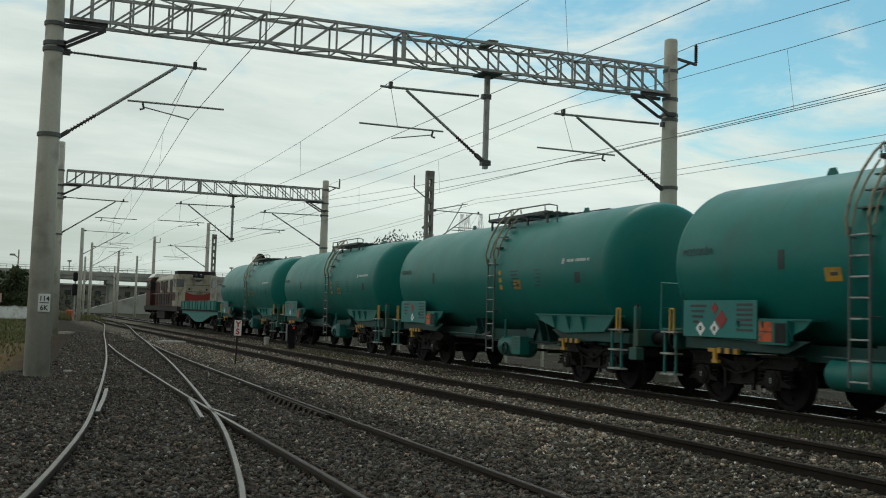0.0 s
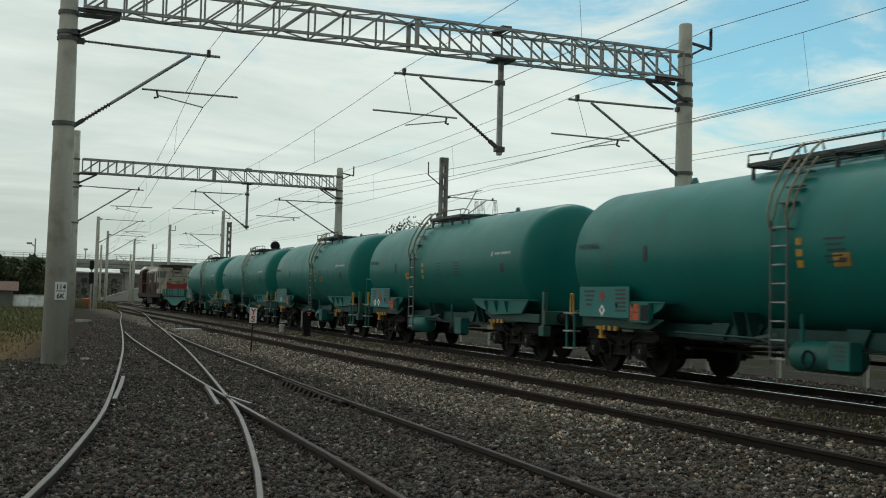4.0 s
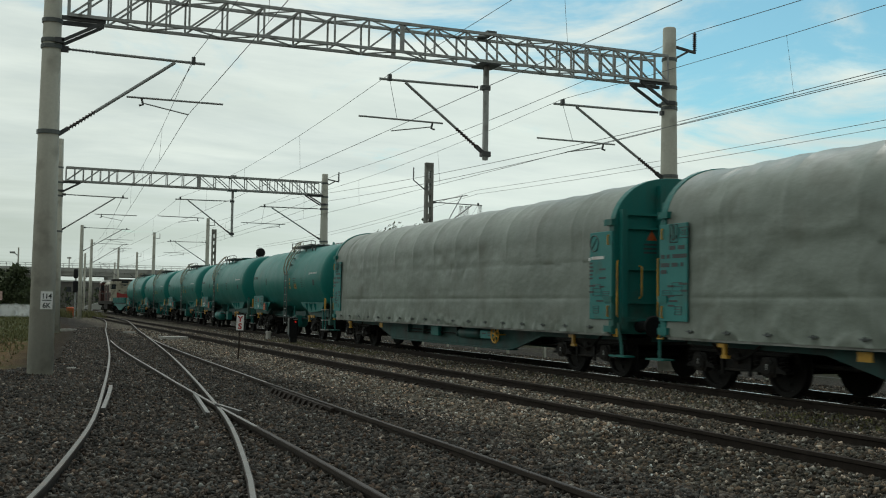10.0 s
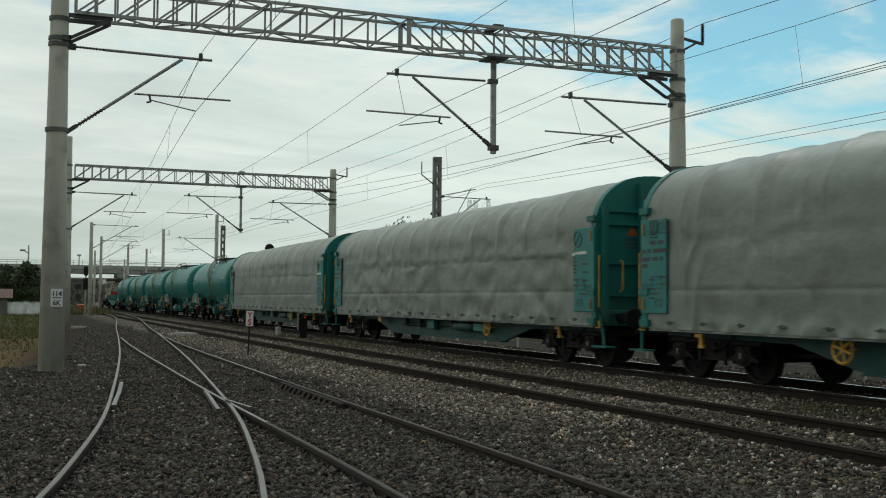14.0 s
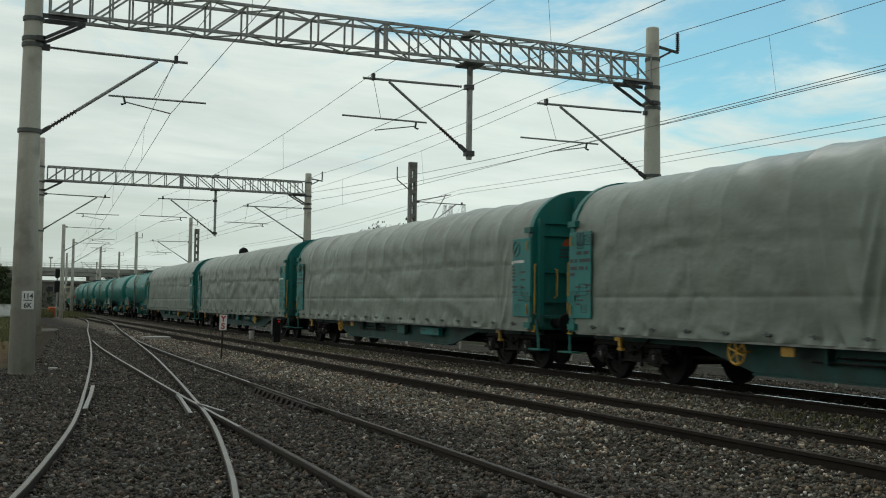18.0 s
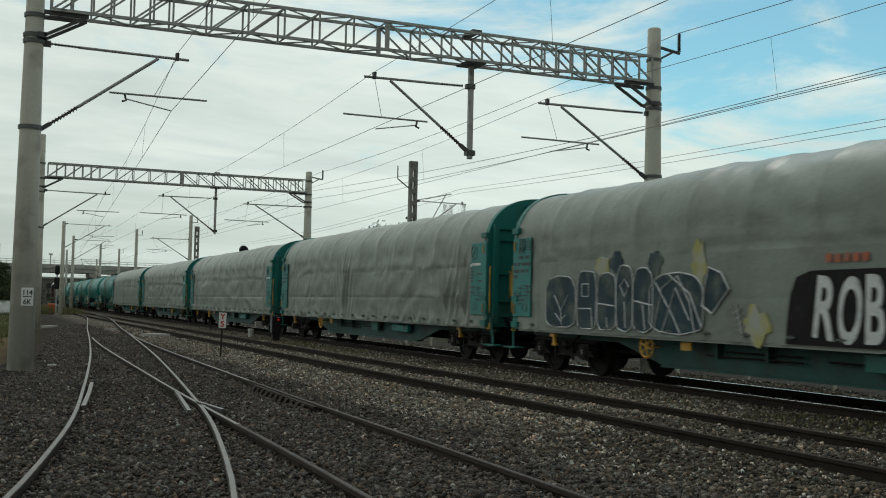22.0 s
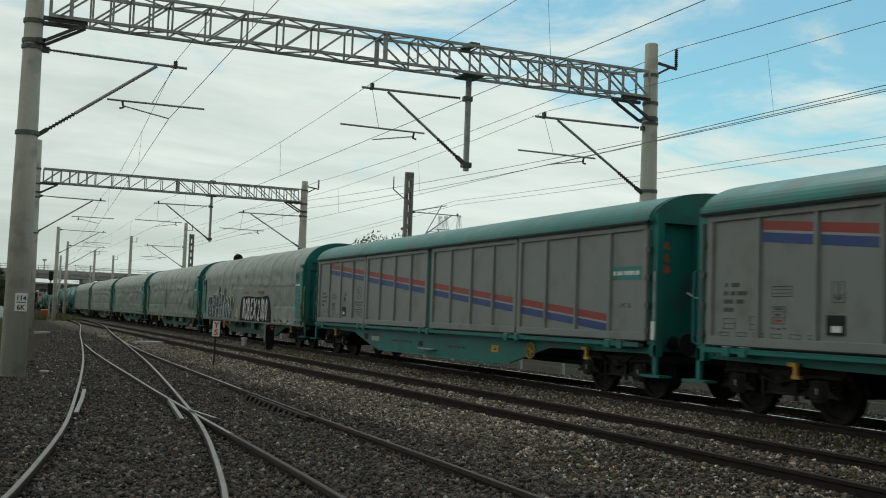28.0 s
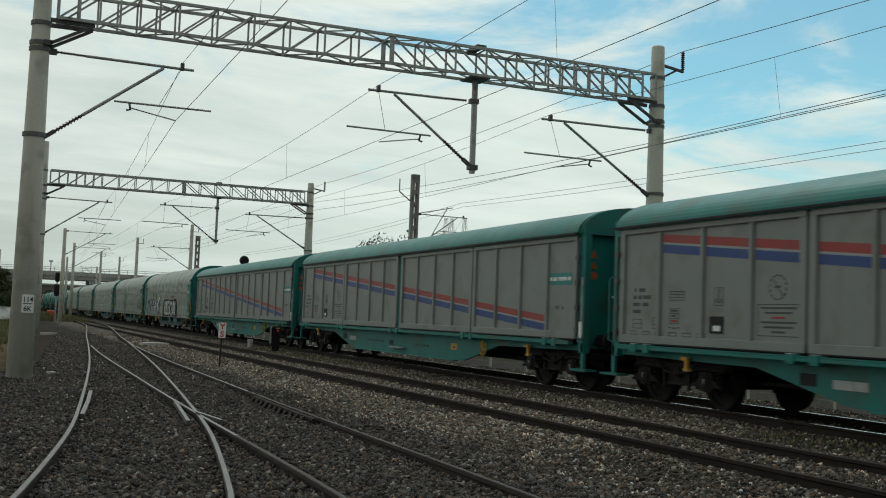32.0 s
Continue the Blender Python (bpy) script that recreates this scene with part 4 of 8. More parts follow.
def catenary(xs_m, xs_c, zm, zc):
    """A messenger and its contact wire with droppers; xs are x at each support."""
    sup = (-9.6, 22.5, 54.6, 97.0, 140.0, 185.0)
    ms, fm = wire("messenger_wire", [(x, y, z) for x, y, z in zip(xs_m, sup, zm)], 0.0058, "thin grey sagging messenger wire", 0.35)
    ct, fc = wire("contact_wire", [(x, y, z) for x, y, z in zip(xs_c, sup, zc)], 0.0064, "straight grey contact wire", 0.02)
    for i in range(2, len(fm) - 8, 2):
        a, b = fm[i], fc[i]
        if b.y < 110 and i % 8:
            ob = part("dropper", rod(B(), a, b, 0.0036, 4), WIRE, ms)


catenary((2.6, 3.48, 5.2, 7.2, 8.0, 8.2), (2.8, 3.40, 5.2, 7.4, 8.1, 8.2), (6.45, 6.50, 6.6, 6.6, 6.6, 6.6), (5.27, 5.28, 5.36, 5.4, 5.4, 5.4))
catenary((8.0, 7.83, 7.98, 8.2, 8.2, 8.2), (8.2, 7.90, 7.9, 8.2, 8.2, 8.2), (8.0, 6.57, 6.68, 6.6, 6.6, 6.6), (5.55, 5.33, 5.40, 5.4, 5.4, 5.4))
catenary((12.1, 12.26, 12.28, 12.4, 12.4, 12.4), (12.3, 12.40, 12.2, 12.4, 12.4, 12.4), (6.2, 6.40, 6.52, 6.6, 6.6, 6.6), (4.9, 5.13, 5.25, 5.4, 5.4, 5.4))
for pts, sag in ((((15.9, -9.6, 7.6), (16.06, 22.5, 8.46), (16.1, 54.6, 8.3), (16.6, 97, 8.5)), 0.25),
                 (((15.6, -9.6, 6.3), (15.53, 22.5, 6.10), (15.7, 54.6, 7.3), (16.2, 97, 7.2)), 0.12),
                 (((15.7, -9.6, 6.2), (15.55, 22.5, 6.02), (15.8, 54.6, 6.9), (16.2, 97, 6.9)), 0.15),
                 (((24.0, -9.6, 7.1), (24.0, 54.0, 7.85), (24, 110, 7.4)), 0.40),
                 (((24.1, -9.6, 6.9), (24.1, 54.0, 7.65), (24.1, 110, 7.2)), 0.40)):
    wire("feeder_wire", pts, 0.009, "thin grey feeder wire strung along the line", sag, 10)

# ---- the train ----
SPEED = ((0, 4.42), (3, 4.8), (7, 5.1), (11, 5.35), (15, 5.55), (22, 5.77), (28, 6.07), (32, 6.2))


def travelled(t):
    """Metres that the train has gone after t seconds; its speed rises piecewise evenly."""
    s = 0.0
    for (a, va), (b, vb) in zip(SPEED, SPEED[1:]):
        if t <= a:
            break
        e = min(t, b)
        ve = va + (vb - va) * (e - a) / (b - a)
        s += (va + ve) / 2 * (e - a)
    return s


WHEEL_R = 0.46
ROLLING = []                          # wagons, with the place of each at the start
cache = {}


def shared(key, make):
    if key not in cache:
        cache[key] = to_mesh(key, make())
    return cache[key]


def wheelset_mesh():
    bm = B()
    for s in (-1, 1):
        lathe(bm, [(s * 0.685, 0.10), (s * 0.685, 0.48), (s * 0.715, 0.485), (s * 0.725, WHEEL_R + 0.003), (s * 0.815, WHEEL_R - 0.006),
                   (s * 0.815, 0.38), (s * 0.775, 0.36), (s * 0.765, 0.14), (s * 0.83, 0.12), (s * 0.83, 0.075)], (0, 0, 0), "x", 28)
    rod(bm, (-1.02, 0, 0), (1.02, 0, 0), 0.075, 10)
    for s in (-1, 1):
        for k in range(4):
            a = k * math.pi / 2
            rod(bm, (s * 0.79, 0.25 * math.cos(a), 0.25 * math.sin(a)), (s * 0.80, 0.25 * math.cos(a), 0.25 * math.sin(a)), 0.035, 8)
    return bm


def bogie_mesh():
    bm = B()
    for s in (-1, 1):
        # swan-necked side frame: deep in the middle, arched over the axle boxes
        prof = [(-1.35, 0.84), (-1.33, 0.72), (-1.18, 0.68), (-0.62, 0.68), (-0.52, 0.62), (-0.42, 0.46), (-0.28, 0.40), (0.28, 0.40), (0.42, 0.46), (0.52, 0.62),
                (0.62, 0.68), (1.18, 0.68), (1.33, 0.72), (1.35, 0.84), (0.95, 0.86), (0.55, 0.80), (0.30, 0.74), (-0.30, 0.74), (-0.55, 0.80), (-0.95, 0.86)]
        prism(bm, prof, s * 0.98, s * 1.05, "x")
        for z0, z1, y in ((0.66, 0.70, 0.90), (0.83, 0.87, 0.95)):    # flanges over each axle box
            for e in (-1, 1):
                box(bm, s * 1.02 - 0.09, s * 1.02 + 0.09, e * y - 0.40, e * y + 0.40, z0, z1)
        box(bm, s * 1.02 - 0.09, s * 1.02 + 0.09, -0.30, 0.30, 0.375, 0.405)
        for y in (-1.28, 1.28):
            box(bm, s * 0.85 - 0.06, s * 0.85 + 0.06, y - 0.05, y + 0.05, 0.55, 0.78)
        # brake hangers and sand-coloured hoses beside the frame
        for y in (-0.36, 0.36):
            box(bm, s * 1.09 - 0.02, s * 1.09 + 0.02, y - 0.03, y + 0.03, 0.30, 0.66)
        pipe(bm, [(s * 1.10, -0.62, 0.80), (s * 1.13, -0.35, 0.62), (s * 1.13, 0.0, 0.55), (s * 1.13, 0.35, 0.62), (s * 1.10, 0.62, 0.80)], 0.022, 5)
        lathe(bm, [(s * 1.05, 0.10), (s * 1.09, 0.10), (s * 1.10, 0.05)], (0, 0, 0.58), "x", 10)
    box(bm, -1.0, 1.0, -0.28, 0.28, 0.50, 0.82)
    for y in (-1.33, 1.33):
        box(bm, -1.0, 1.0, y - 0.05, y + 0.05, 0.66, 0.80)
    for y in (-0.42, 0.42):           # brake gear
        rod(bm, (-0.98, y, 0.36), (0.98, y, 0.36), 0.035, 6)
        for s in (-1, 1):
            box(bm, s * 0.76 - 0.06, s * 0.76 + 0.06, y - 0.04, y + 0.04, 0.28, 0.60)
    return bm


def axle_box_mesh(s):
    bm = B()
    prism(bm, [(-0.15, 0.33), (0.15, 0.33), (0.20, 0.40), (0.40, 0.385), (0.40, 0.42), (0.21, 0.50), (0.17, 0.64), (-0.17, 0.64), (-0.21, 0.50), (-0.40, 0.42), (-0.40, 0.385), (-0.20, 0.40)],
          s * 1.03, s * 1.16, "x")
    lathe(bm, [(s * 1.16, 0.155), (s * 1.185, 0.15), (s * 1.19, 0.11), (s * 1.205, 0.10), (s * 1.206, 0.04)], (0, 0, 0.47), "x", 16)
    for k in range(4):
        a = math.pi / 4 + k * math.pi / 2
        rod(bm, (s * 1.185, 0.125 * math.cos(a), 0.47 + 0.125 * math.sin(a)), (s * 1.20, 0.125 * math.cos(a), 0.47 + 0.125 * math.sin(a)), 0.016, 6)
    return bm


def spring_mesh(s):
    bm = B()
    pts = []
    for i in range(37):
        a = i * 2 * math.pi / 9
        pts.append((s * 1.10 + 0.062 * math.cos(a), 0.062 * math.sin(a), 0.40 + 0.26 * i / 36))
    return pipe(bm, pts, 0.014, 4)


def bogie(w, y, gear=RUNNING):
    b = part("bogie", shared("bogie", bogie_mesh), gear, w, "black grimy two-axle bogie", at=(0, y, 0))
    for yy in (-0.9, 0.9):
        part("wheelset", shared("wheelset", wheelset_mesh), WHEEL, b, at=(0, yy, WHEEL_R))
        for s, k in ((-1, "l"), (1, "r")):
            part("axle_box", shared("axle_box_" + k, lambda: axle_box_mesh(s)), gear, b, at=(0, yy, 0))
            part("axle_mark", shared("axle_mark_" + k, lambda: box(B(), s * 1.206 - 0.003, s * 1.206 + 0.003, -0.012, 0.012, 0.44, 0.53)), STEP_W, b, "white dash on the axle box", at=(0, yy, 0))
            for q in (-0.30, 0.30):
                part("spring", shared("spring_" + k, lambda: spring_mesh(s)), gear, b, at=(0, yy + q, 0))
    return b


def buffer_mesh(sy):
    bm = B()
    lathe(bm, [(0, 0.13), (sy * 0.04, 0.13), (sy * 0.05, 0.10), (sy * 0.32, 0.10), (sy * 0.33, 0.075), (sy * 0.43, 0.075), (sy * 0.44, 0.19), (sy * 0.48, 0.21), (sy * 0.50, 0.19)], (0, 0, 0), "y", 16)
    return bm


def coupling_mesh(sy):
    bm = B()
    box(bm, -0.05, 0.05, min(0, sy * 0.35), max(0, sy * 0.35), 0.98, 1.08)
    pipe(bm, [(0, sy * 0.3, 1.0), (0.0, sy * 0.45, 0.88), (0, sy * 0.62, 0.84)], 0.035)
    pipe(bm, [(0.3, 0, 0.85), (0.3, sy * 0.25, 0.55), (0.28, sy * 0.5, 0.42), (0.25, sy * 0.62, 0.5)], 0.022)
    return bm


def headstock(w, y, sy, material):
    h = part("headstock", box(B(), -1.3, 1.3, min(y, y - sy * 0.12), max(y, y - sy * 0.12), 0.88, 1.20), material, w, bevel=0.012)
    for x in (-0.875, 0.875):
        part("buffer", shared("buffer%d" % sy, lambda: buffer_mesh(sy)), BLACKP, h, "black buffer", at=(x, y, 1.04))
    part("coupling", shared("coupling%d" % sy, lambda: coupling_mesh(sy)), BLACKP, h, at=(0, y, 0))


def hook(w, y, s, up=0.0):
    """Yellow lashing or jacking hook on the sole bar."""
    bm = B()
    x = s * 1.36
    box(bm, x - 0.025, x + 0.025, y - 0.035, y + 0.035, 0.68 + up, 0.90 + up)
    box(bm, x - 0.03, x + 0.04, y - 0.02, y + 0.16, 0.84 + up, 0.90 + up)
    box(bm, x - 0.03, x + 0.04, y - 0.09, y + 0.06, 0.66 + up, 0.71 + up)
    part("hook", bm, YELLOW, w, "yellow painted hook")


def bars(parent, s, x, rows, material, h=0.05, name="lettering"):
    """Illegible lettering as plain bars on a side: rows of (y from, y to, z)."""
    for y0, y1, z in rows:
        part(name, box(B(), min(x, x + s * 0.004), max(x, x + s * 0.004), min(y0, y1), max(y0, y1), z, z + h), material, parent)


def words(parent, text, x, y, z, size, material, s=-1, name="lettering", xscale=1.0, bold=0.0):
    """Readable words, standing upright on the side that faces -x (s = -1)."""
    cu = bpy.data.curves.new(name, "FONT")
    cu.body, cu.size, cu.extrude, cu.align_x = text, size, 0.002, "CENTER"
    cu.offset = bold
    tmp = bpy.data.objects.new(name, cu)
    scene.collection.objects.link(tmp)
    bpy.context.view_layer.update()
    me = bpy.data.meshes.new_from_object(tmp.evaluated_get(bpy.context.evaluated_depsgraph_get()))
    bpy.data.objects.remove(tmp)
    me.transform(Matrix.Diagonal((xscale, 1, 1, 1)))
    me.materials.clear()
    me.materials.append(material)
    ob = part(name, me, material, parent)
    ob.matrix_local = pose(x, y, z, 90, 0, -90 if s < 0 else 90)
    return ob


def diamond(parent, s, x, y, z, r, material, lab=""):
    bm = B()
    prism(bm, [(y - r, z), (y, z - r), (y + r, z), (y, z + r)], min(x, x + s * 0.004), max(x, x + s * 0.004), "x")
    return part("hazard_label", bm, material, parent, lab)


def ring_mark(bm, x, y, z, r, w, n=20):
    pipe(bm, [(x, y + r * math.cos(2 * math.pi * i / n), z + r * math.sin(2 * math.pi * i / n)) for i in range(n + 1)], w, 4)
    return bm


def hand_wheel(w, x, y, z, r=0.20):
    bm = ring_mark(B(), x, y, z, r, 0.022)
    for k in range(3):
        a = k * math.pi / 3 + 0.3
        rod(bm, (x, y - r * math.cos(a), z - r * math.sin(a)), (x, y + r * math.cos(a), z + r * math.sin(a)), 0.016, 5)
    rod(bm, (x - 0.02, y, z), (x + 0.35, y, z), 0.02, 6)
    part("hand_wheel", bm, YELLOW, w, "yellow brake hand wheel")


# -- tank wagons --
TZ, TR = 2.37, 1.41


def tank_wagon(name, variant):
    w = empty(name)
    # barrel with dished ends
    end = [(6.27, 0.05), (6.255, 0.45), (6.21, 0.82), (6.13, 1.10), (6.05, 1.26), (5.96, 1.355), (5.88, 1.395), (5.80, TR)]
    prof = [(-y, r) for y, r in end] + [(y, TR) for y in (-3.4, -1.7, 0, 1.7, 3.4)] + end[::-1]
    sh = part("tank", lathe(B(), prof, (0, 0, TZ), "y", 56), TEAL_TANK, w, "glossy teal welded barrel", at=(0, 0.45, 0), smooth=True)
    for y in (-5.80, -3.4, -1.7, 0.0, 1.7, 3.4, 5.80):
        part("weld_seam", lathe(B(), [(y - 0.012, TR - 0.002), (y - 0.008, TR + 0.0012), (y + 0.008, TR + 0.0012), (y + 0.012, TR - 0.002)], (0, 0, TZ), "y", 56), TEAL_TANK, sh, smooth=True)
    for y in (-2.28, 4.05):
        bm = prism(B(), [(y - 0.15, TZ + TR - 0.02), (y + 0.15, TZ + TR - 0.02), (y + 0.06, TZ + TR + 0.14), (y - 0.06, TZ + TR + 0.14)], -0.02, 0.02, "x")
        part("lifting_lug", bm, TEAL, w)
    # underframe
    uf = part("underframe", box(B(), -0.45, 0.45, -6.3, 6.3, 0.86, 1.16), TEAL_SHADED_GRIMY, w, "teal steel underframe", bevel=0.01)
    for s in (-1, 1):
        for e in (-1, 1):
            part("sole_bar", prism(B(), [(e * 3.1, 1.12), (e * 6.2, 1.12), (e * 6.2, 0.92), (e * 3.6, 0.92)], s * 1.18, s * 1.27, "x"), TEAL_SHADED_GRIMY, w)
        part("inner_sill", box(B(), s * 0.80 - 0.05, s * 0.80 + 0.05, -4.2, 4.2, 0.80, 1.06), TEAL_SHADED_GRIMY, w, "grimy teal inner sill, shade in its colour", bevel=0.008)
        for y in (-2.55, -2.2, 0.9, 1.25):
            part("brace_plate", prism(B(), [(s * 0.85, 0.84), (s * 1.02, 0.84), (s * 1.16, 1.30), (s * 0.85, 1.30)], y - 0.02, y + 0.02, "y"), TEAL_SHADED_GRIMY, w)
        for e in (-1, 1):
            # saddle: gusseted cradle that carries the barrel
            ys = 6.50 if e > 0 else -5.95
            y_in = 3.0 if e > 0 else 2.55
            pf = [(e * y_in, 1.42), (e * 5.75, 1.42), (e * 5.4, 1.12), (e * 3.75, 1.06), (e * (y_in + 0.15), 1.30)]
            sd_ = part("saddle", prism(B(), pf, s * 1.28, s * 1.34, "x"), TEAL, w)
            part("saddle_flange", box(B(), s * 1.24 - 0.13, s * 1.24 + 0.13, min(e * (y_in - 0.05), e * 5.8), max(e * (y_in - 0.05), e * 5.8), 1.42, 1.45), TEAL, sd_)
            for y in (3.4, 4.0, 4.6):
                part("gusset", prism(B(), [(s * 1.34, 1.40), (s * 1.44, 1.40), (s * 1.34, 1.10)], e * y - 0.015, e * y + 0.015, "y"), TEAL, sd_)
            # corner steps and yellow hand rail
            if variant == 0 or e > 0:
                for z in (0.42, 0.78, 1.16):
                    part("step", box(B(), s * 1.36 - 0.10, s * 1.36 + 0.10, ys - 0.20, ys + 0.20, z, z + 0.03), STEP_W, w, "worn white step tread")
                for q in (-0.17, 0.17):
                    part("step_hanger", box(B(), s * 1.38 - 0.02, s * 1.38 + 0.02, ys + q - 0.02, ys + q + 0.02, 0.42, 1.16), TEAL, w)
                bm = B()
                for q in (-0.06, 0.06):
                    pipe(bm, [(s * 1.36, ys + q, 1.12), (s * 1.36, ys + q, 1.58)], 0.02)
                pipe(bm, [(s * 1.36, ys - 0.06, 1.58), (s * 1.36, ys + 0.06, 1.58)], 0.02)
                part("grab_rail", bm, YELLOW, w, "yellow grab rail")
            yh = 5.25 if e > 0 else -3.8
            hook(w, yh, s, 0.04)
            for k in range(5):            # black and yellow jacking bar behind the hook
                part("jacking_bar", box(B(), min(s * 1.30, s * 1.36), max(s * 1.30, s * 1.36), yh - 0.14 - 0.11 * k, yh - 0.03 - 0.11 * k, 0.86, 0.95), BLACKP if k % 2 else YELLOW, w)
    for e in (-1, 1):
        headstock(w, e * 6.55, e, TEAL)
        ye = 6.96 if e > 0 else -6.62
        if variant == 1 and e > 0:
            part("end_platform", box(B(), -1.3, 1.3, min(e * 6.05, ye), max(e * 6.05, ye), 1.21, 1.24), TEAL, w)
            bm = B()
            pipe(bm, [(-1.3, ye - e * 0.03, 1.2), (-1.3, ye - e * 0.03, 2.05), (1.3, ye - e * 0.03, 2.05), (1.3, ye - e * 0.03, 1.2)], 0.024)
            pipe(bm, [(-1.3, ye - e * 0.03, 1.6), (1.3, ye - e * 0.03, 1.6)], 0.018)
            pipe(bm, [(-1.3, ye - e * 0.03, 2.05), (-1.3, e * 6.28, 2.02), (-1.3, e * 6.28, 1.2)], 0.022)
            part("end_rail", bm, TEAL, w)
        elif e < 0:
            for x in (-1.24, 1.24):
                lp = part("lamp_bracket", box(B(), x - 0.05, x + 0.05, e * 6.42 - 0.05, e * 6.42 + 0.05, 0.80, 1.62), TEAL, w, bevel=0.008)
                part("bracket_tip", box(B(), x - 0.03, x + 0.03, e * 6.42 - 0.03, e * 6.42 + 0.03, 1.62, 1.66), MAROON, lp, "dull red tip")
                part("bracket_foot", box(B(), x - 0.09, x + 0.09, e * 6.42 - 0.13, e * 6.42 + 0.13, 0.62, 0.86), TEAL, lp, bevel=0.015)
        bogie(w, 4.95 if e > 0 else -4.50)
    # notice boards with hazard plates
    for s, e in ((-1, 1), (1, -1)):
        x = s * 1.40
        nb = part("notice_board", box(B(), min(x, x - s * 0.02), max(x, x - s * 0.02), min(e * 4.15, e * 6.1), max(e * 4.15, e * 6.1), 1.12, 1.73), TEAL_SIGN, w, "pale teal notice board", bevel=0.004)
        xx = x + s * 0.003
        if variant == 1:
            diamond(nb, s, xx, e * 5.22, 1.60, 0.10, REDP, "red hazard label")
            diamond(nb, s, xx, e * 5.04, 1.42, 0.16, REDP, "red hazard label")
            diamond(nb, s, xx, e * 5.60, 1.26, 0.13, SIGN_W, "white hazard label")
            diamond(nb, s, xx, e * 5.22, 1.27, 0.12, SIGN_W, "white hazard label")
        else:
            diamond(nb, s, xx, e * 5.16, 1.54, 0.12, REDP, "red hazard label")
            diamond(nb, s, xx, e * 5.16, 1.26, 0.12, SIGN_W, "white hazard label")
        for q in (5.60, 5.22) if variant == 1 else (5.16,):
            part("label_mark", box(B(), min(xx, xx + s * 0.007), max(xx, xx + s * 0.007), e * q - 0.03, e * q + 0.03, 1.23, 1.30), INK, nb)
        bars(nb, s, xx, [(e * (5.9 - 0.03 * k), e * (5.45 + 0.05 * k), 1.62 - 0.09 * k) for k in range(4)] + [(e * 4.65, e * 4.25, 1.64 - 0.08 * k) for k in range(6)], INK, 0.04)
        tb = part("plate_box", box(B(), min(x, x - s * 0.06), max(x, x - s * 0.06), min(e * 3.45, e * 4.12), max(e * 3.45, e * 4.12), 1.05, 1.42), TEAL, w)
        part("orange_plate", box(B(), min(xx, xx + s * 0.004), max(xx, xx + s * 0.004), min(e * 3.78, e * 4.08), max(e * 3.78, e * 4.08), 1.09, 1.40), ORANGE, tb, "orange danger plate")
        part("orange_plate_line", box(B(), min(xx, xx + s * 0.007), max(xx, xx + s * 0.007), min(e * 3.79, e * 4.07), max(e * 3.79, e * 4.07), 1.236, 1.25), INK, tb)
        part("black_plate", box(B(), min(xx, xx + s * 0.004), max(xx, xx + s * 0.004), min(e * 3.47, e * 3.72), max(e * 3.47, e * 3.72), 1.08, 1.38), BLACKP, tb)
    # ladder bowed over the barrel, walkway and dome
    ly = -0.32 if variant == 0 else 1.90
    zt = TZ + TR + 0.05
    for s in (-1, 1):
        bm = B()
        for q in (-0.19, 0.19):
            pipe(bm, [(s * 1.47, ly + q, 0.52), (s * 1.47, ly + q, 2.74)], 0.021)
            for z in (1.5, 2.6):
                rod(bm, (s * 1.47, ly + q, z), (s * 1.30, ly + q, z), 0.015, 5)
        ld = part("ladder", bm, GALV_DK, w, "grey steel ladder against the barrel")
        for k in range(8):
            part("rung", rod(B(), (s * 1.47, ly - 0.19, 0.60 + 0.29 * k), (s * 1.47, ly + 0.19, 0.60 + 0.29 * k), 0.016, 5), STEP_W, ld, "worn pale rung")
        # bowed hand rails and treads over the shoulder of the barrel
        bow = [(1.49, 2.62), (1.53, 2.86), (1.44, 3.20), (1.24, 3.56), (1.02, 3.84), (0.84, 4.00), (0.80, 3.86)]
        bm = B()
        for q in (-0.21, 0.21):
            pipe(bm, [(s * x, ly + q, z) for x, z in bow], 0.022)
            pipe(bm, [(s * (x - 0.10), ly + q, z - 0.10) for x, z in bow[1:5]], 0.018)
        part("bowed_rail", bm, BEIGE, ld, "beige bowed hand rail")
        for x, z in ((1.30, 3.02), (1.16, 3.28), (0.98, 3.52), (0.78, 3.70)):
            part("tread", box(B(), s * x - 0.05, s * x + 0.05, ly - 0.19, ly + 0.19, z - 0.012, z + 0.012), GALV_DK, ld)
    py = 1.35 if variant == 0 else 2.22
    wl_ = 3.2 if variant == 0 else 2.5
    wk = part("walkway", box(box(B(), -0.82, -0.76, py - wl_, py, zt - 0.05, zt + 0.015), 0.76, 0.82, py - wl_, py, zt - 0.05, zt + 0.015), STEEL_DK, w, "dark steel grating walkway on top")
    for x in np.linspace(-0.68, 0.68, 8):
        part("walkway_plank", box(B(), x - 0.05, x + 0.05, py - wl_, py, zt - 0.02, zt + 0.012), GALV_DK, wk)
    for k in range(4):
        y = py - 0.08 - k * (wl_ - 0.16) / 3
        bm = box(B(), -0.82, 0.82, y - 0.025, y + 0.025, zt - 0.07, zt - 0.02)
        for x in (-0.74, 0.74):
            box(bm, x - 0.02, x + 0.02, y - 0.03, y + 0.03, TZ + math.sqrt(TR ** 2 - x ** 2) - 0.03, zt - 0.05)
        part("walkway_bearer", bm, STEEL_DK, wk)
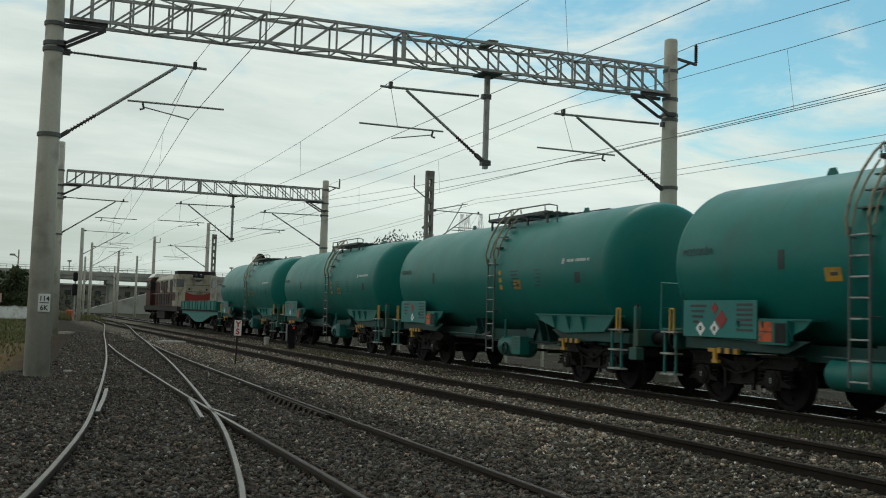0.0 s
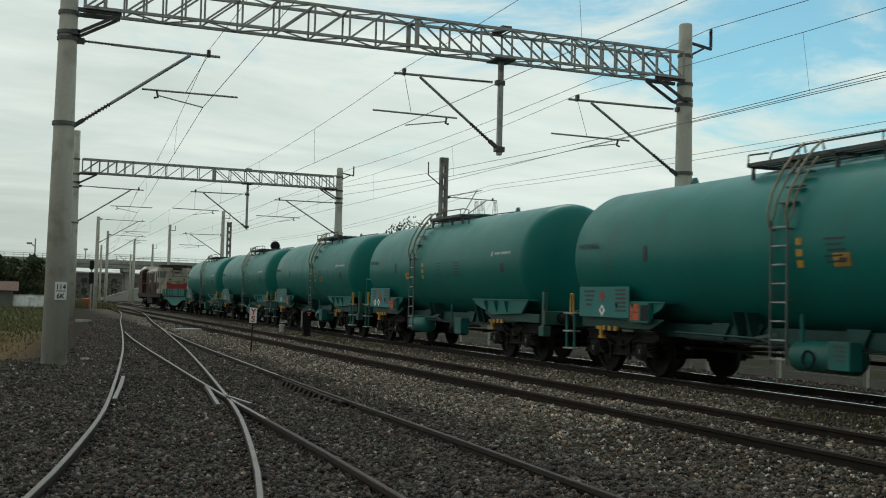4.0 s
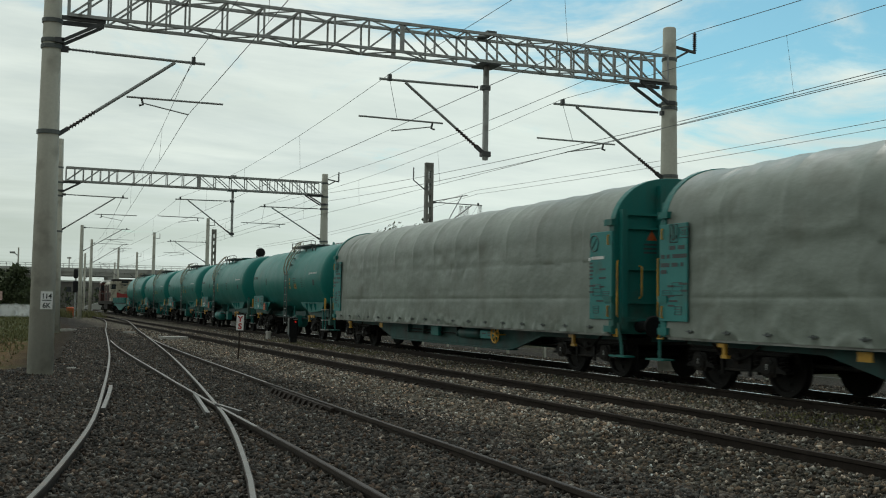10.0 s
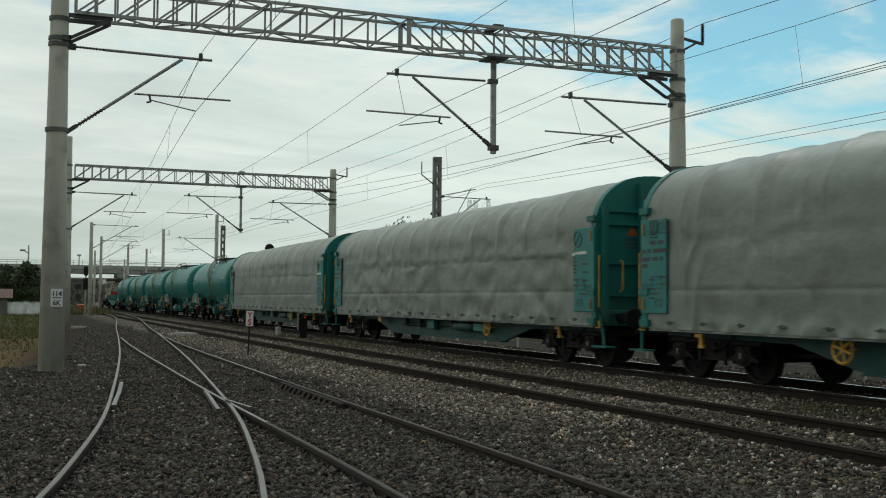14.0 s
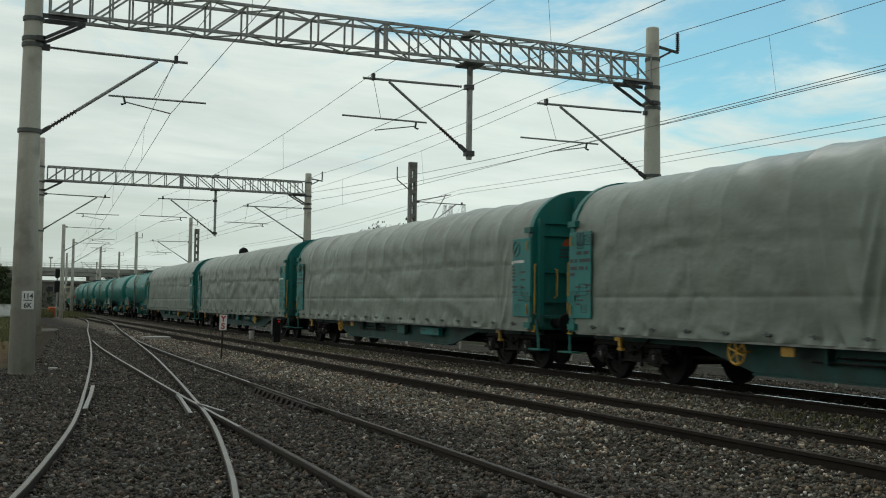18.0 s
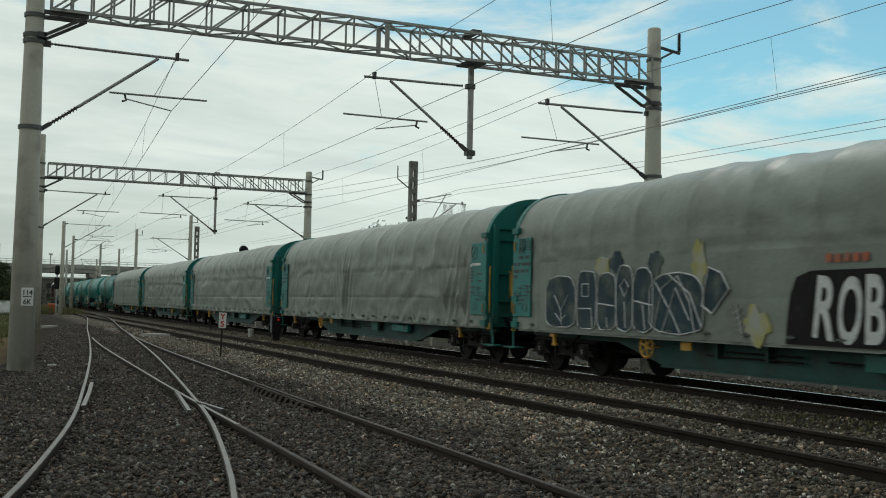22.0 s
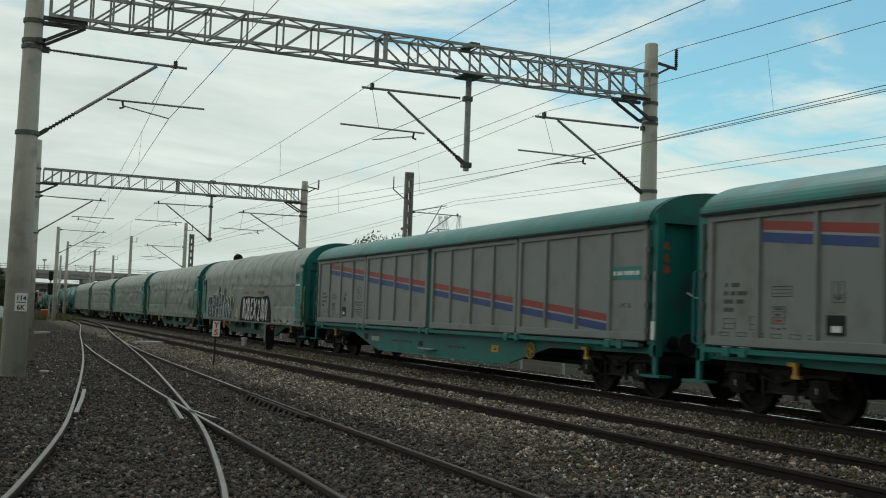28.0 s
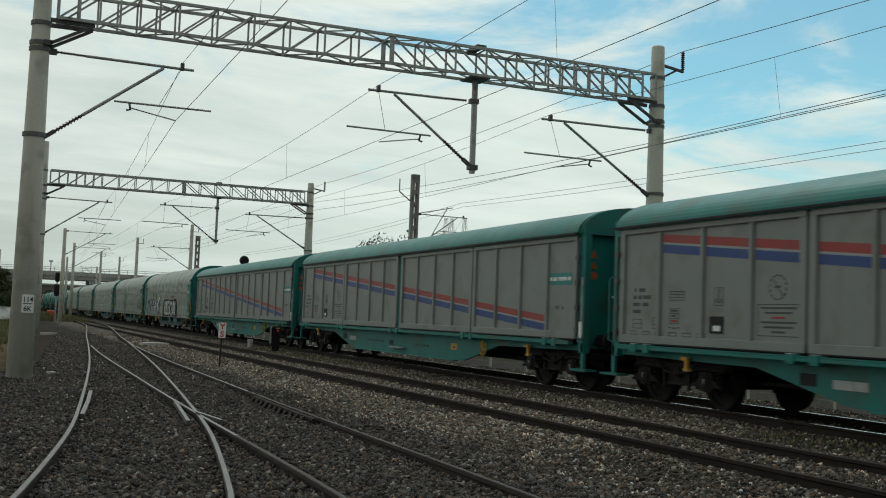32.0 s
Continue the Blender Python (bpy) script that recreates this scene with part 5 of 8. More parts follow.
    for s in (-1, 1):
        bm = B()
        pipe(bm, [(s * 0.80, py - 0.02, zt), (s * 0.80, py - 0.02, zt + 0.16), (s * 0.80, py - 0.55, zt + 0.14)], 0.016)
        pipe(bm, [(s * 0.80, py - 0.58, zt + 0.02), (s * 0.80, py - 0.64, zt + 0.14), (s * 0.80, py - 1.3, zt + 0.17), (s * 0.80, py - wl_ - 0.1, zt + 0.15),
                  (s * 0.78, py - wl_ - 0.45, zt + 0.09), (s * 0.78, py - wl_ - 0.48, TZ + TR - 0.26)], 0.017)
        for y in (py - 1.3, py - wl_ + 0.1):
            rod(bm, (s * 0.80, y, zt), (s * 0.80, y, zt + 0.16), 0.013, 5)
        part("walkway_rail", bm, STEEL_DK, wk)
    part("manhole", lathe(B(), [(TZ + TR - 0.08, 0.36), (TZ + TR + 0.05, 0.30), (TZ + TR + 0.06, 0.34), (TZ + TR + 0.09, 0.34), (TZ + TR + 0.11, 0.2)], (0, py - 2.2, 0), "z", 20), TEAL, w)
    # brake gear between the bogies
    for s, y in ((-1, -0.85 if variant == 0 else 2.25), (1, -0.9)):
        part("air_reservoir", lathe(B(), [(y - 0.72, 0.05), (y - 0.70, 0.16), (y - 0.60, 0.24), (y + 0.60, 0.24), (y + 0.70, 0.16), (y + 0.72, 0.05)], (s * 0.98, 0, 0.66), "y", 20), TEAL, w, smooth=True)
        bm = lathe(B(), [(-0.9, 0.16), (-0.45, 0.16), (-0.42, 0.1)], (s * 1.0, 0, 0.62), "y", 14)
        box(bm, s * 1.05 - 0.1, s * 1.05 + 0.1, -1.25, -0.95, 0.45, 0.75)
        part("outlet_valve", bm, RUNNING, w)
        for y2 in (1.0, 1.9, -1.4, -2.2):
            part("rib_plate", prism(B(), [(y2 - 0.25, 1.1), (y2 + 0.25, 1.1), (y2 + 0.04, 0.75), (y2 - 0.04, 0.75)], s * 0.90 - 0.01, s * 0.90 + 0.01, "x"), TEAL_SHADED_GRIMY, w)
        cb = part("control_box", box(B(), s * 1.22 - 0.12, s * 1.22 + 0.12, -1.7, -1.25, 0.50, 0.92), TEAL, w, bevel=0.01)
        bars(cb, s, s * 1.342, [(-1.62, -1.36 - 0.06 * (k % 2), 0.84 - 0.07 * k) for k in range(4)], INK, 0.03)
        part("outlet_pipe", rod(B(), (s * 1.08, -0.40, 0.62), (s * 1.08, -0.40, 1.30), 0.035, 8), TEAL, w)
        part("pipe_run", pipe(B(), [(s * 1.10, 3.0, 0.90), (s * 1.10, 0.6, 0.88), (s * 1.10, 0.2, 0.78), (s * 1.10, -3.2, 0.78)], 0.022), TEAL_SHADED_GRIMY, w)
        part("valve_wheel", ring_mark(B(), s * 1.24, -0.72, 0.62, 0.13, 0.02, 14), RUNNING, w)
    for a, b, r in (((-1.1, -2.6, 0.62), (1.1, -2.6, 0.62), 0.04), ((-1.1, 2.6, 0.62), (1.1, 2.6, 0.62), 0.04), ((-0.5, -3.6, 0.6), (-0.5, 3.6, 0.6), 0.035), ((-1.1, -3.0, 0.8), (-1.1, 2.6, 0.8), 0.025)):
        part("brake_rod", rod(B(), a, b, r, 6), RUNNING, w)
    part("hand_brake_lever", beam(B(), (-1.38, -0.2, 0.98), (-1.36, 0.35, 0.9), 0.03, 0.05), STEEL_DK, w)
    # marks on the barrel
    def on_barrel(z):
        return math.sqrt(max(0, (TR + 0.003) ** 2 - (z - TZ) ** 2))

    def patch(y0, y1, z0, z1, material, nm="mark", lab=""):
        bm = B()
        k = 6
        V = []
        y0, y1 = y0 + 0.05, y1 + 0.05
        for i in range(k + 1):
            z = z0 + (z1 - z0) * i / k
            V.append([bm.verts.new((-on_barrel(z) - d, y, z)) for d in (0.0, 0.004) for y in (y0, y1)])
        for a, b in zip(V, V[1:]):
            for i, j in ((2, 3), (3, 1), (1, 0), (0, 2)):
                bm.faces.new((a[i], a[j], b[j], b[i]))
        bm.faces.new((V[0][0], V[0][1], V[0][3], V[0][2]))
        bm.faces.new((V[-1][0], V[-1][1], V[-1][3], V[-1][2]))
        return part(nm, bm, material, sh, lab)
    if variant == 0:
        dy = -1.57
    else:
        dy = 2.52
    dy -= 0.52
    patch(dy - 0.17, dy + 0.17, 2.00, 2.20, YELLOW, "warning_mark", "yellow warning sign")
    patch(dy - 0.10, dy + 0.06, 2.08, 2.13, INK, "warning_mark")
    for y0, y1 in ((-5.36, -5.28), (-5.22, -4.78), (-4.72, -4.42)):
        patch(y0, y1, 2.545, 2.605, SPRAY_T, "owner_mark", "faded white owner lettering as a plain bar")
    patch(-4.32, -4.22, 2.51, 2.63, SPRAY_T, "owner_mark")
    patch(-5.00, -4.78, 2.10, 2.32, INK_G)
    my, ty = (-3.1, -1.95) if variant == 0 else (-0.63, -1.92)
    for k in range(5):
        patch(my - 0.14, my + 0.14 - 0.1 * (k % 2), 2.40 - 0.085 * k, 2.425 - 0.085 * k, INK_G)
        patch(ty - 0.22 + 0.05 * (k % 2), ty + 0.22 - 0.04 * (k % 3), 2.40 - 0.085 * k, 2.43 - 0.085 * k, INK_G)
    ry = -1.2 if variant == 0 else 0.68
    for k in range(3):
        patch(ry - 0.07, ry + 0.07, 2.00 + 0.17 * k, 2.11 + 0.17 * k, YELLOW)
    patch(3.02, 3.16, 2.20, 2.50, INK_G)
    return w, sh


TANKS = []


def make_tanks():
    a, _ = tank_wagon("tank_wagon", 0)
    b, sh = tank_wagon("tank_wagon", 1)
    lab = "teal bogie tank wagon with ladder, walkway and hazard plates"
    for o in (a, b):
        tagged(o, lab, "tank wagon", "freight train wagons")
    for q in (_, sh):
        words(q, "MOTOR\u0130N", -1.420, 5.26, 2.50, 0.17, INK, name="lettering")
    ROLLING.append((a, 23.67))
    ROLLING.append((b, 9.43))
    for y in (52.15, 37.91, -5.0):
        ROLLING.append((copy_thing(a, pose(TRAIN, y, 0)), y))


make_tanks()

# -- tarpaulin wagons --


SIDE_Z = (0.88, 0.93, 0.99, 1.06, 1.14, 1.24, 1.36, 1.46, 1.545, 1.57, 1.595, 1.68, 1.80, 1.92, 2.04, 2.14, 2.23, 2.285, 2.31, 2.325, 2.38, 2.46, 2.55, 2.64, 2.74, 2.82)


def tarp_outline(n=30):
    """Half-rounded cross-section from the lower hem on one side over the top to the other."""
    pts = [(-1.44, z) for z in SIDE_Z]
    for i in range(n + 1):
        a = math.pi - math.pi * i / n
        c, s = math.cos(a), math.sin(a)
        pts.append((1.44 * math.copysign(abs(c) ** 0.84, c), 2.90 + 1.05 * abs(s)))
    return pts + [(1.44, z) for z in SIDE_Z[::-1]]


# bunched folds of each hood: place along the side, half width, depth
FOLDS = {1: (), 2: ((-8.7, 0.35, 0.5),), 3: ((-7.9, 0.6, 0.6), (8.1, 0.4, 0.5)), 4: ((1.65, 0.75, 1.0), (-7.0, 0.75, 0.9), (-8.15, 0.45, 1.0)), 5: ((-8.8, 0.4, 0.6),)}
SLACK = {1: 0.55, 2: 1.15, 3: 0.8, 4: 0.9, 5: 0.8}


def tarp_mesh(seed):
    bm = B()
    prof = tarp_outline()
    ny = 520
    rows = []
    slack = SLACK[seed]

    def nz(a, b, c):
        return noise.noise(Vector((a, b, c)))

    def ridge(v, sharp):
        return max(0.0, 1 - abs(v) * sharp) ** 2
    for j in range(ny + 1):
        y = -9.30 + 18.60 * j / ny
        ph = (y / 1.55) % 1.0
        hd = min(ph, 1 - ph) * 1.55                      # distance from the nearest hoop
        bay = math.floor(y / 1.55)
        lap = 2.44 + 0.0115 * y + 0.03 * nz(y * 0.25, seed, 0.5)      # the upper cloth laps over the side cloth here
        tie = abs(math.sin(math.pi * y / 0.775))         # tied down at each of these places, loose between them
        bayn, bayw, baym = nz(bay * 3.3, seed, 2.2), nz(bay * 2.3 + 0.5, seed * 5.1, 0.3), 0.5 + nz(bay * 1.9 + 0.4, seed * 2.7, 6.0)
        bayp, hemn, hemf = 5 * nz(bay * 3.1, seed, 1.0), abs(nz(y * 1.6, seed * 2.1, 0)), nz(y * 0.9, 3, seed)
        row = []
        for x, z in prof:
            if x > 0.9:                                  # the side turned away hangs plain
                row.append(bm.verts.new((x, y, z)))
                continue
            up = min(1.0, max(0.0, (z - 2.25) / 0.5))
            side = x < -1.2
            # cloth drawn tight over the hoops, slack between them
            d = up * ((-0.020 - 0.02 * bayn) * (1 - math.exp(-(hd / 0.22) ** 2)) + 0.007 * math.exp(-(hd / 0.05) ** 2))
            q = Vector((x * 0.7 + seed * 7.3, y * 0.42, z * 0.8))
            d += 0.030 * noise.noise(q) + 0.016 * slack * noise.noise(q * 2.7 + Vector((0, 0, 5))) + 0.004 * slack * noise.noise(q * 7.0)
            # swags that hang from hoop to hoop
            d += 0.010 * up * math.sin(11 * z + 9 * bayw + 3.2 * math.cos(math.pi * ph)) * max(0.0, bayw + 0.25)
            # long soft rolls and sharp little creases, in patches
            patch = max(0.0, nz(y * 0.45, z * 0.6, seed * 1.9) + 0.25)
            d += slack * patch * (0.034 * ridge(nz(y * 0.55 + z * 0.45, z * 1.5 - y * 0.2, seed * 4.4), 2.6)
                                  - 0.022 * ridge(nz(y * 1.5 - z * 0.8, z * 1.1 + y * 0.5, seed * 2.4), 3.4))
            if side:
                # above the lap the cloth bellies out between its ties and throws a lip over the seam
                t = z - lap
                if t > 0:
                    d += (0.003 + 0.013 * slack * tie) * math.exp(-(t / 0.26) ** 2)
                else:
                    d -= 0.003 * math.exp(-(t / 0.10) ** 2)
                d -= 0.012 * math.exp(-((z - 1.57) / 0.016) ** 2) * (0.4 + abs(hemf))
                if t < -0.03:
                    d += 0.012 * slack * baym * math.sin(9.0 * z + 3.0 * math.sin(math.pi * ph) + bayp) * math.sin(math.pi * ph) ** 0.5
                # bunched, hanging folds in a few places
                for yc, wd, depth in FOLDS[seed]:
                    k = math.exp(-((y - yc) / wd) ** 2) * depth * min(1.0, max(0.0, (3.1 - z) * 1.2))
                    if k > 0.02:
                        v = 1.7 * abs(y - yc) - 0.62 * (z - 2.0) + 0.45 * nz(y * 0.9, z * 0.8, 3 + yc)
                        d += k * (0.115 * (0.7 + nz(y * 1.3, z * 0.9, seed)) * ridge((v % 0.62) / 0.62 - 0.5, 2.3) - 0.025)
            if z < 1.25:
                low = (1.25 - z) / 0.37
                d += 0.045 * hemn * low + 0.030 * nz(y * 4.2, z * 5, seed * 2.1) * low + 0.030 * low * ridge(nz(y * 1.3, z * 3.0, seed * 6.1), 5.0)
            if abs(y) > 8.2:
                d *= 0.6
            if seed == 5 and side and -5.3 < y < 8.3 and z < 2.34:
                d *= 0.22                                # stiff with paint
            l = math.hypot(x, (z - 2.6) if z > 2.6 else 0)
            nx, nz_ = (x / l, max(0, z - 2.6) / l) if l else (0, 1)
            row.append(bm.verts.new((x + nx * d, y, z + nz_ * d)))
        rows.append(row)
    for a, b in zip(rows, rows[1:]):
        for i in range(len(prof) - 1):
            bm.faces.new((a[i], a[i + 1], b[i + 1], b[i]))
    return bm


def end_wall(w, e):
    """Arched end wall with its rim, posts and ribs."""
    arch = tarp_outline(24)
    rim = [(x * 1.015, z if z < 2.90 else 2.90 + (z - 2.90) * 1.03) for x, z in arch]
    y0, y1 = e * 9.30, e * 9.48
    ew = part("end_wall", prism(B(), rim, min(y0, y1), max(y0, y1), "y"), TEAL, w, "teal arched steel end wall", bevel=0.01)
    yo = e * 9.48
    for x in (-1.28, -0.42, 0.42, 1.28):
        zt = 3.3 if abs(x) > 1 else 3.8
        part("end_post", box(B(), x - 0.06, x + 0.06, min(yo, yo + e * 0.13), max(yo, yo + e * 0.13), 0.95, zt), TEAL, ew)
    for z in (1.15, 1.5, 2.15, 2.95, 3.22):
        part("end_rib", box(B(), -1.30, 1.30, min(yo, yo + e * 0.07), max(yo, yo + e * 0.07), z - 0.025, z + 0.025), TEAL, ew)
    for s in (-1, 1):
        bm = pipe(B(), [(s * 1.40, e * 9.54, 2.30), (s * 1.44, e * 9.58, 2.28), (s * 1.44, e * 9.58, 1.25), (s * 1.40, e * 9.54, 1.22)], 0.018)
        part("grab_rail", bm, YELLOW, ew, "yellow grab rail")
        bm = pipe(B(), [(s * 0.95, e * 9.60, 2.20), (s * 0.95, e * 9.68, 2.18), (s * 0.95, e * 9.68, 1.62), (s * 0.95, e * 9.60, 1.58)], 0.02)
        part("grab_rail", bm, YELLOW, ew, "yellow grab rail")
        for z in (0.98, 3.05, 1.55):
            part("latch", box(B(), s * 1.44 - 0.075, s * 1.44 + 0.075, min(e * 9.2, e * 9.49), max(e * 9.2, e * 9.48), z - 0.06, z + 0.06), TEAL, ew)
        bm = pipe(B(), [(s * 1.40, e * 9.56, 1.1), (s * 1.36, e * 9.63, 0.62), (s * 1.36, e * 9.63, 0.48)], 0.03)
        box(bm, s * 1.36 - 0.12, s * 1.36 + 0.12, e * 9.63 - 0.28, e * 9.63 + 0.28, 0.45, 0.48)
        part("step", bm, TEAL, ew)
        bm = pipe(B(), [(s * 1.40, e * 9.52, 0.98), (s * 1.44, e * 9.58, 0.84), (s * 1.42, e * 9.44, 0.84), (s * 1.40, e * 9.48, 0.98)], 0.022)
        part("chain_hook", bm, YELLOW, ew)
    part("warning_mark", prism(B(), [(-0.72, 2.72), (-0.48, 2.72), (-0.60, 2.92)], min(yo, yo + e * 0.006), max(yo, yo + e * 0.006), "y"), ORANGE, ew)
    bm = B()
    for k in range(3):
        box(bm, -0.78, -0.42, min(yo, yo + e * 0.006), max(yo, yo + e * 0.006), 2.62 - 0.08 * k, 2.655 - 0.08 * k)
    part("lettering", bm, INK, ew)


def side_plate(w, s, e):
    """Teal data plate at the end of a side; its writing as bars."""
    x = s * 1.49
    y0, y1 = e * 8.62, e * 9.46
    pl = part("data_plate", box(B(), min(x, x - s * 0.03), max(x, x - s * 0.03), min(y0, y1), max(y0, y1), 1.16, 2.88), TEAL_SIGN, w, "teal data plate with dark lettering", bevel=0.006)
    xx = x + s * 0.002
    if e > 0:                         # leading end: anchor sign, letters in a box, three rows of figures as bars
        bm = pipe(B(), [(xx, 8.91, 2.55), (xx, 9.13, 2.55), (xx, 9.13, 2.86), (xx, 8.91, 2.86), (xx, 8.91, 2.55)], 0.010, 4)
        rod(bm, (xx, 9.02, 2.60), (xx, 9.02, 2.80), 0.012, 4)
        pipe(bm, [(xx, 8.94, 2.68), (xx, 8.97, 2.61), (xx, 9.02, 2.59), (xx, 9.07, 2.61), (xx, 9.10, 2.68)], 0.012, 4)
        ring_mark(bm, xx, 9.02, 2.82, 0.025, 0.008, 10)
        part("anchor_sign", bm, INK, pl)
        bm = pipe(B(), [(xx, 8.58, 2.62), (xx, 8.86, 2.62), (xx, 8.86, 2.80), (xx, 8.58, 2.80), (xx, 8.58, 2.62)], 0.008, 4)
        part("letter_frame", bm, INK, pl)
        words(pl, "GE", xx, s * -8.72 if s > 0 else 8.72, 2.66, 0.14, INK, s)
        bars(pl, s, xx, [(9.15, 8.97, 2.42), (8.89, 8.69, 2.42), (9.41, 9.29, 2.27), (9.23, 9.13, 2.27), (9.05, 8.63, 2.27), (9.41, 9.15, 2.12), (9.07, 8.89, 2.12), (8.81, 8.73, 2.12), (9.41, 9.23, 2.0)], INK, 0.07)
    else:
        bm = ring_mark(B(), xx, e * 8.80, 2.66, 0.16, 0.012)
        rod(bm, (xx, e * 8.80 - 0.1, 2.77), (xx, e * 8.80 + 0.1, 2.55), 0.01, 4)
        part("prohibition_mark", bm, INK, pl)
    rows = []
    rg = random.Random(3 if e > 0 else 4)
    for k in range(5 if e < 0 else 0):
        rows.append((e * 8.61, e * (8.73 + 0.1 * rg.random()), 1.95 + 0.075 * k))
    for k in range(3):
        rows.append((e * 9.00, e * (9.17 + 0.08 * rg.random()), (1.78 if e < 0 else 1.42) + 0.17 * k))
    rows += [(e * 8.61, e * 8.79, 1.68), (e * 8.90, e * 9.15, 1.5), (e * 8.61, e * 8.85, 1.8)]
    bars(pl, s, xx, rows, INK, 0.035)
    for ya, yb, za, zb in ((8.76, 9.06, 1.62, 1.84), (9.12, 9.36, 1.58, 1.70), (8.78, 8.98, 1.28, 1.42)):
        bm = pipe(B(), [(xx, e * ya, za), (xx, e * yb, za), (xx, e * yb, zb), (xx, e * ya, zb), (xx, e * ya, za)], 0.006, 4)
        for q in (0.34, 0.67):
            rod(bm, (xx, e * ya, za + q * (zb - za)), (xx, e * yb, za + q * (zb - za)), 0.005, 4)
        part("data_table", bm, INK, pl)
    if e < 0:
        bars(pl, s, xx, [(e * 8.57, e * 8.65, 2.32), (e * 8.69, e * 9.17, 2.34)], WHITEP, 0.06, "owner_mark")
    bm = B()
    for z0, z1 in ((1.22, 1.42), (2.62, 2.80)):
        pipe(bm, [(x + s * 0.0, e * 9.35, z0), (x + s * 0.03, e * 9.35, z0), (x + s * 0.03, e * 9.35, z1), (x, e * 9.35, z1)], 0.016)
    part("grab_iron", bm, YELLOW, pl)


def tarp_wagon(seed, wheel=3.85):
    w = empty("tarpaulin_wagon")
    part("tarpaulin", tarp_mesh(seed), TARP, w, "creased grey tarpaulin hood", smooth=True)
    for s in (-1, 1):
        part("hem_rail", box(B(), s * 1.40 - 0.02, s * 1.40 + 0.02, -9.28, 9.28, 0.84, 0.92), SEAM, w)
        for k in range(18):
            y = -8.6 + k * 1.01
            part("hem_clip", shared("hem_clip%d" % s, lambda: box(box(B(), s * 1.475 - 0.02, s * 1.475 + 0.02, -0.09, 0.09, 0.985, 1.012), s * 1.475 - 0.02, s * 1.475 + 0.012, -0.012, 0.015, 0.965, 1.03)), GALV_DK, w, "small grey hem clip", at=(0, y, 0))
        for e in (-1, 1):
            side_plate(w, s, e)
            hook(w, e * 7.75, s, -0.08)
        # fish-bellied side sill
        pf = [(-9.2, 0.86), (9.2, 0.86), (9.2, 0.76), (5.75, 0.72), (4.25, 0.36), (-4.25, 0.36), (-5.75, 0.72), (-9.2, 0.76)]
        part("side_sill", prism(B(), pf, s * 0.98, s * 1.06, "x"), TEAL_SHADED_GRIMY, w, "teal fish-bellied sill, shade in its colour")
        part("sill_flange", box(B(), s * 1.02 - 0.12, s * 1.02 + 0.12, -4.25, 4.25, 0.34, 0.37), TEAL_SHADED_GRIMY, w)
        hand_wheel(w, s * 1.34, s * wheel, 0.70)
        g0, g1, g2, g3 = (-3.55, -2.75, 0.05, 0.60) if wheel > 0 else (-3.80, -2.52, -1.28, -0.70)
        eb = part("equipment_box", box(B(), min(s * 1.10, s * 1.24), max(s * 1.10, s * 1.24), min(-s * g0, -s * g1), max(-s * g0, -s * g1), 0.58, 0.78), TEAL_SIGN, w, "teal plate box with lettering", bevel=0.015)
        bars(eb, s, s * 1.241, [(-s * (g0 + 0.10), -s * (g0 + 0.34), 0.71), (-s * (g0 + 0.10), -s * (g0 + 0.30), 0.65), (-s * (g1 - 0.36), -s * (g1 - 0.12), 0.69)], INK, 0.035)
        part("equipment_box", box(B(), min(s * 1.12, s * 1.24), max(s * 1.12, s * 1.24), min(-s * g2, -s * g3), max(-s * g2, -s * g3), 0.56, 0.82), TEAL, w, bevel=0.015)
        if wheel > 0:
            yr = s * 2.05
            part("air_reservoir", lathe(B(), [(yr - 0.66, 0.03), (yr - 0.64, 0.09), (yr - 0.58, 0.125), (yr + 0.58, 0.125), (yr + 0.64, 0.09), (yr + 0.66, 0.03)], (s * 1.18, 0, 0.68), "y", 16), TEAL_SHADED_GRIMY, w, smooth=True)
        for z, y0, y1 in ((0.62, 0.6, 2.9), (0.70, 0.6, 2.4), (0.66, -1.4, 0.05)):
            part("brake_pipe", rod(B(), (s * 1.15, -s * y0, z), (s * 1.15, -s * y1, z), 0.018, 6), RUNNING, w)
        for y in (-1.1, 1.35, 2.6):
            part("pipe_bracket", box(B(), s * 1.13 - 0.06, s * 1.13 + 0.06, -s * y - 0.03, -s * y + 0.03, 0.58, 0.86), TEAL_SHADED_GRIMY, w)
        py_ = 4.7 if wheel > 0 else 3.25
        part("warning_plate", box(B(), s * 1.30, s * 1.32, -s * py_ - 0.14, -s * py_ + 0.14, 0.68, 0.82), YELLOW, w, "yellow warning plate")
    part("centre_sill", box(B(), -0.4, 0.4, -9.2, 9.2, 0.72, 0.95), TEAL_SHADED_GRIMY, w)
    part("floor_plate", box(B(), -1.36, 1.36, -9.1, 9.1, 0.95, 0.99), RUNNING, w)
    for x in (-0.6, 0.6):
        part("brake_rod", rod(B(), (x, -6.5, 0.52), (x, 6.5, 0.52), 0.035, 6), RUNNING, w)
    for e in (-1, 1):
        end_wall(w, e)
        headstock(w, e * 9.50, e, TEAL)
        bogie(w, e * 7.80)
    return tagged(w, "teal bogie wagon under a creased grey tarpaulin hood", "freight wagon", "freight train wagons")


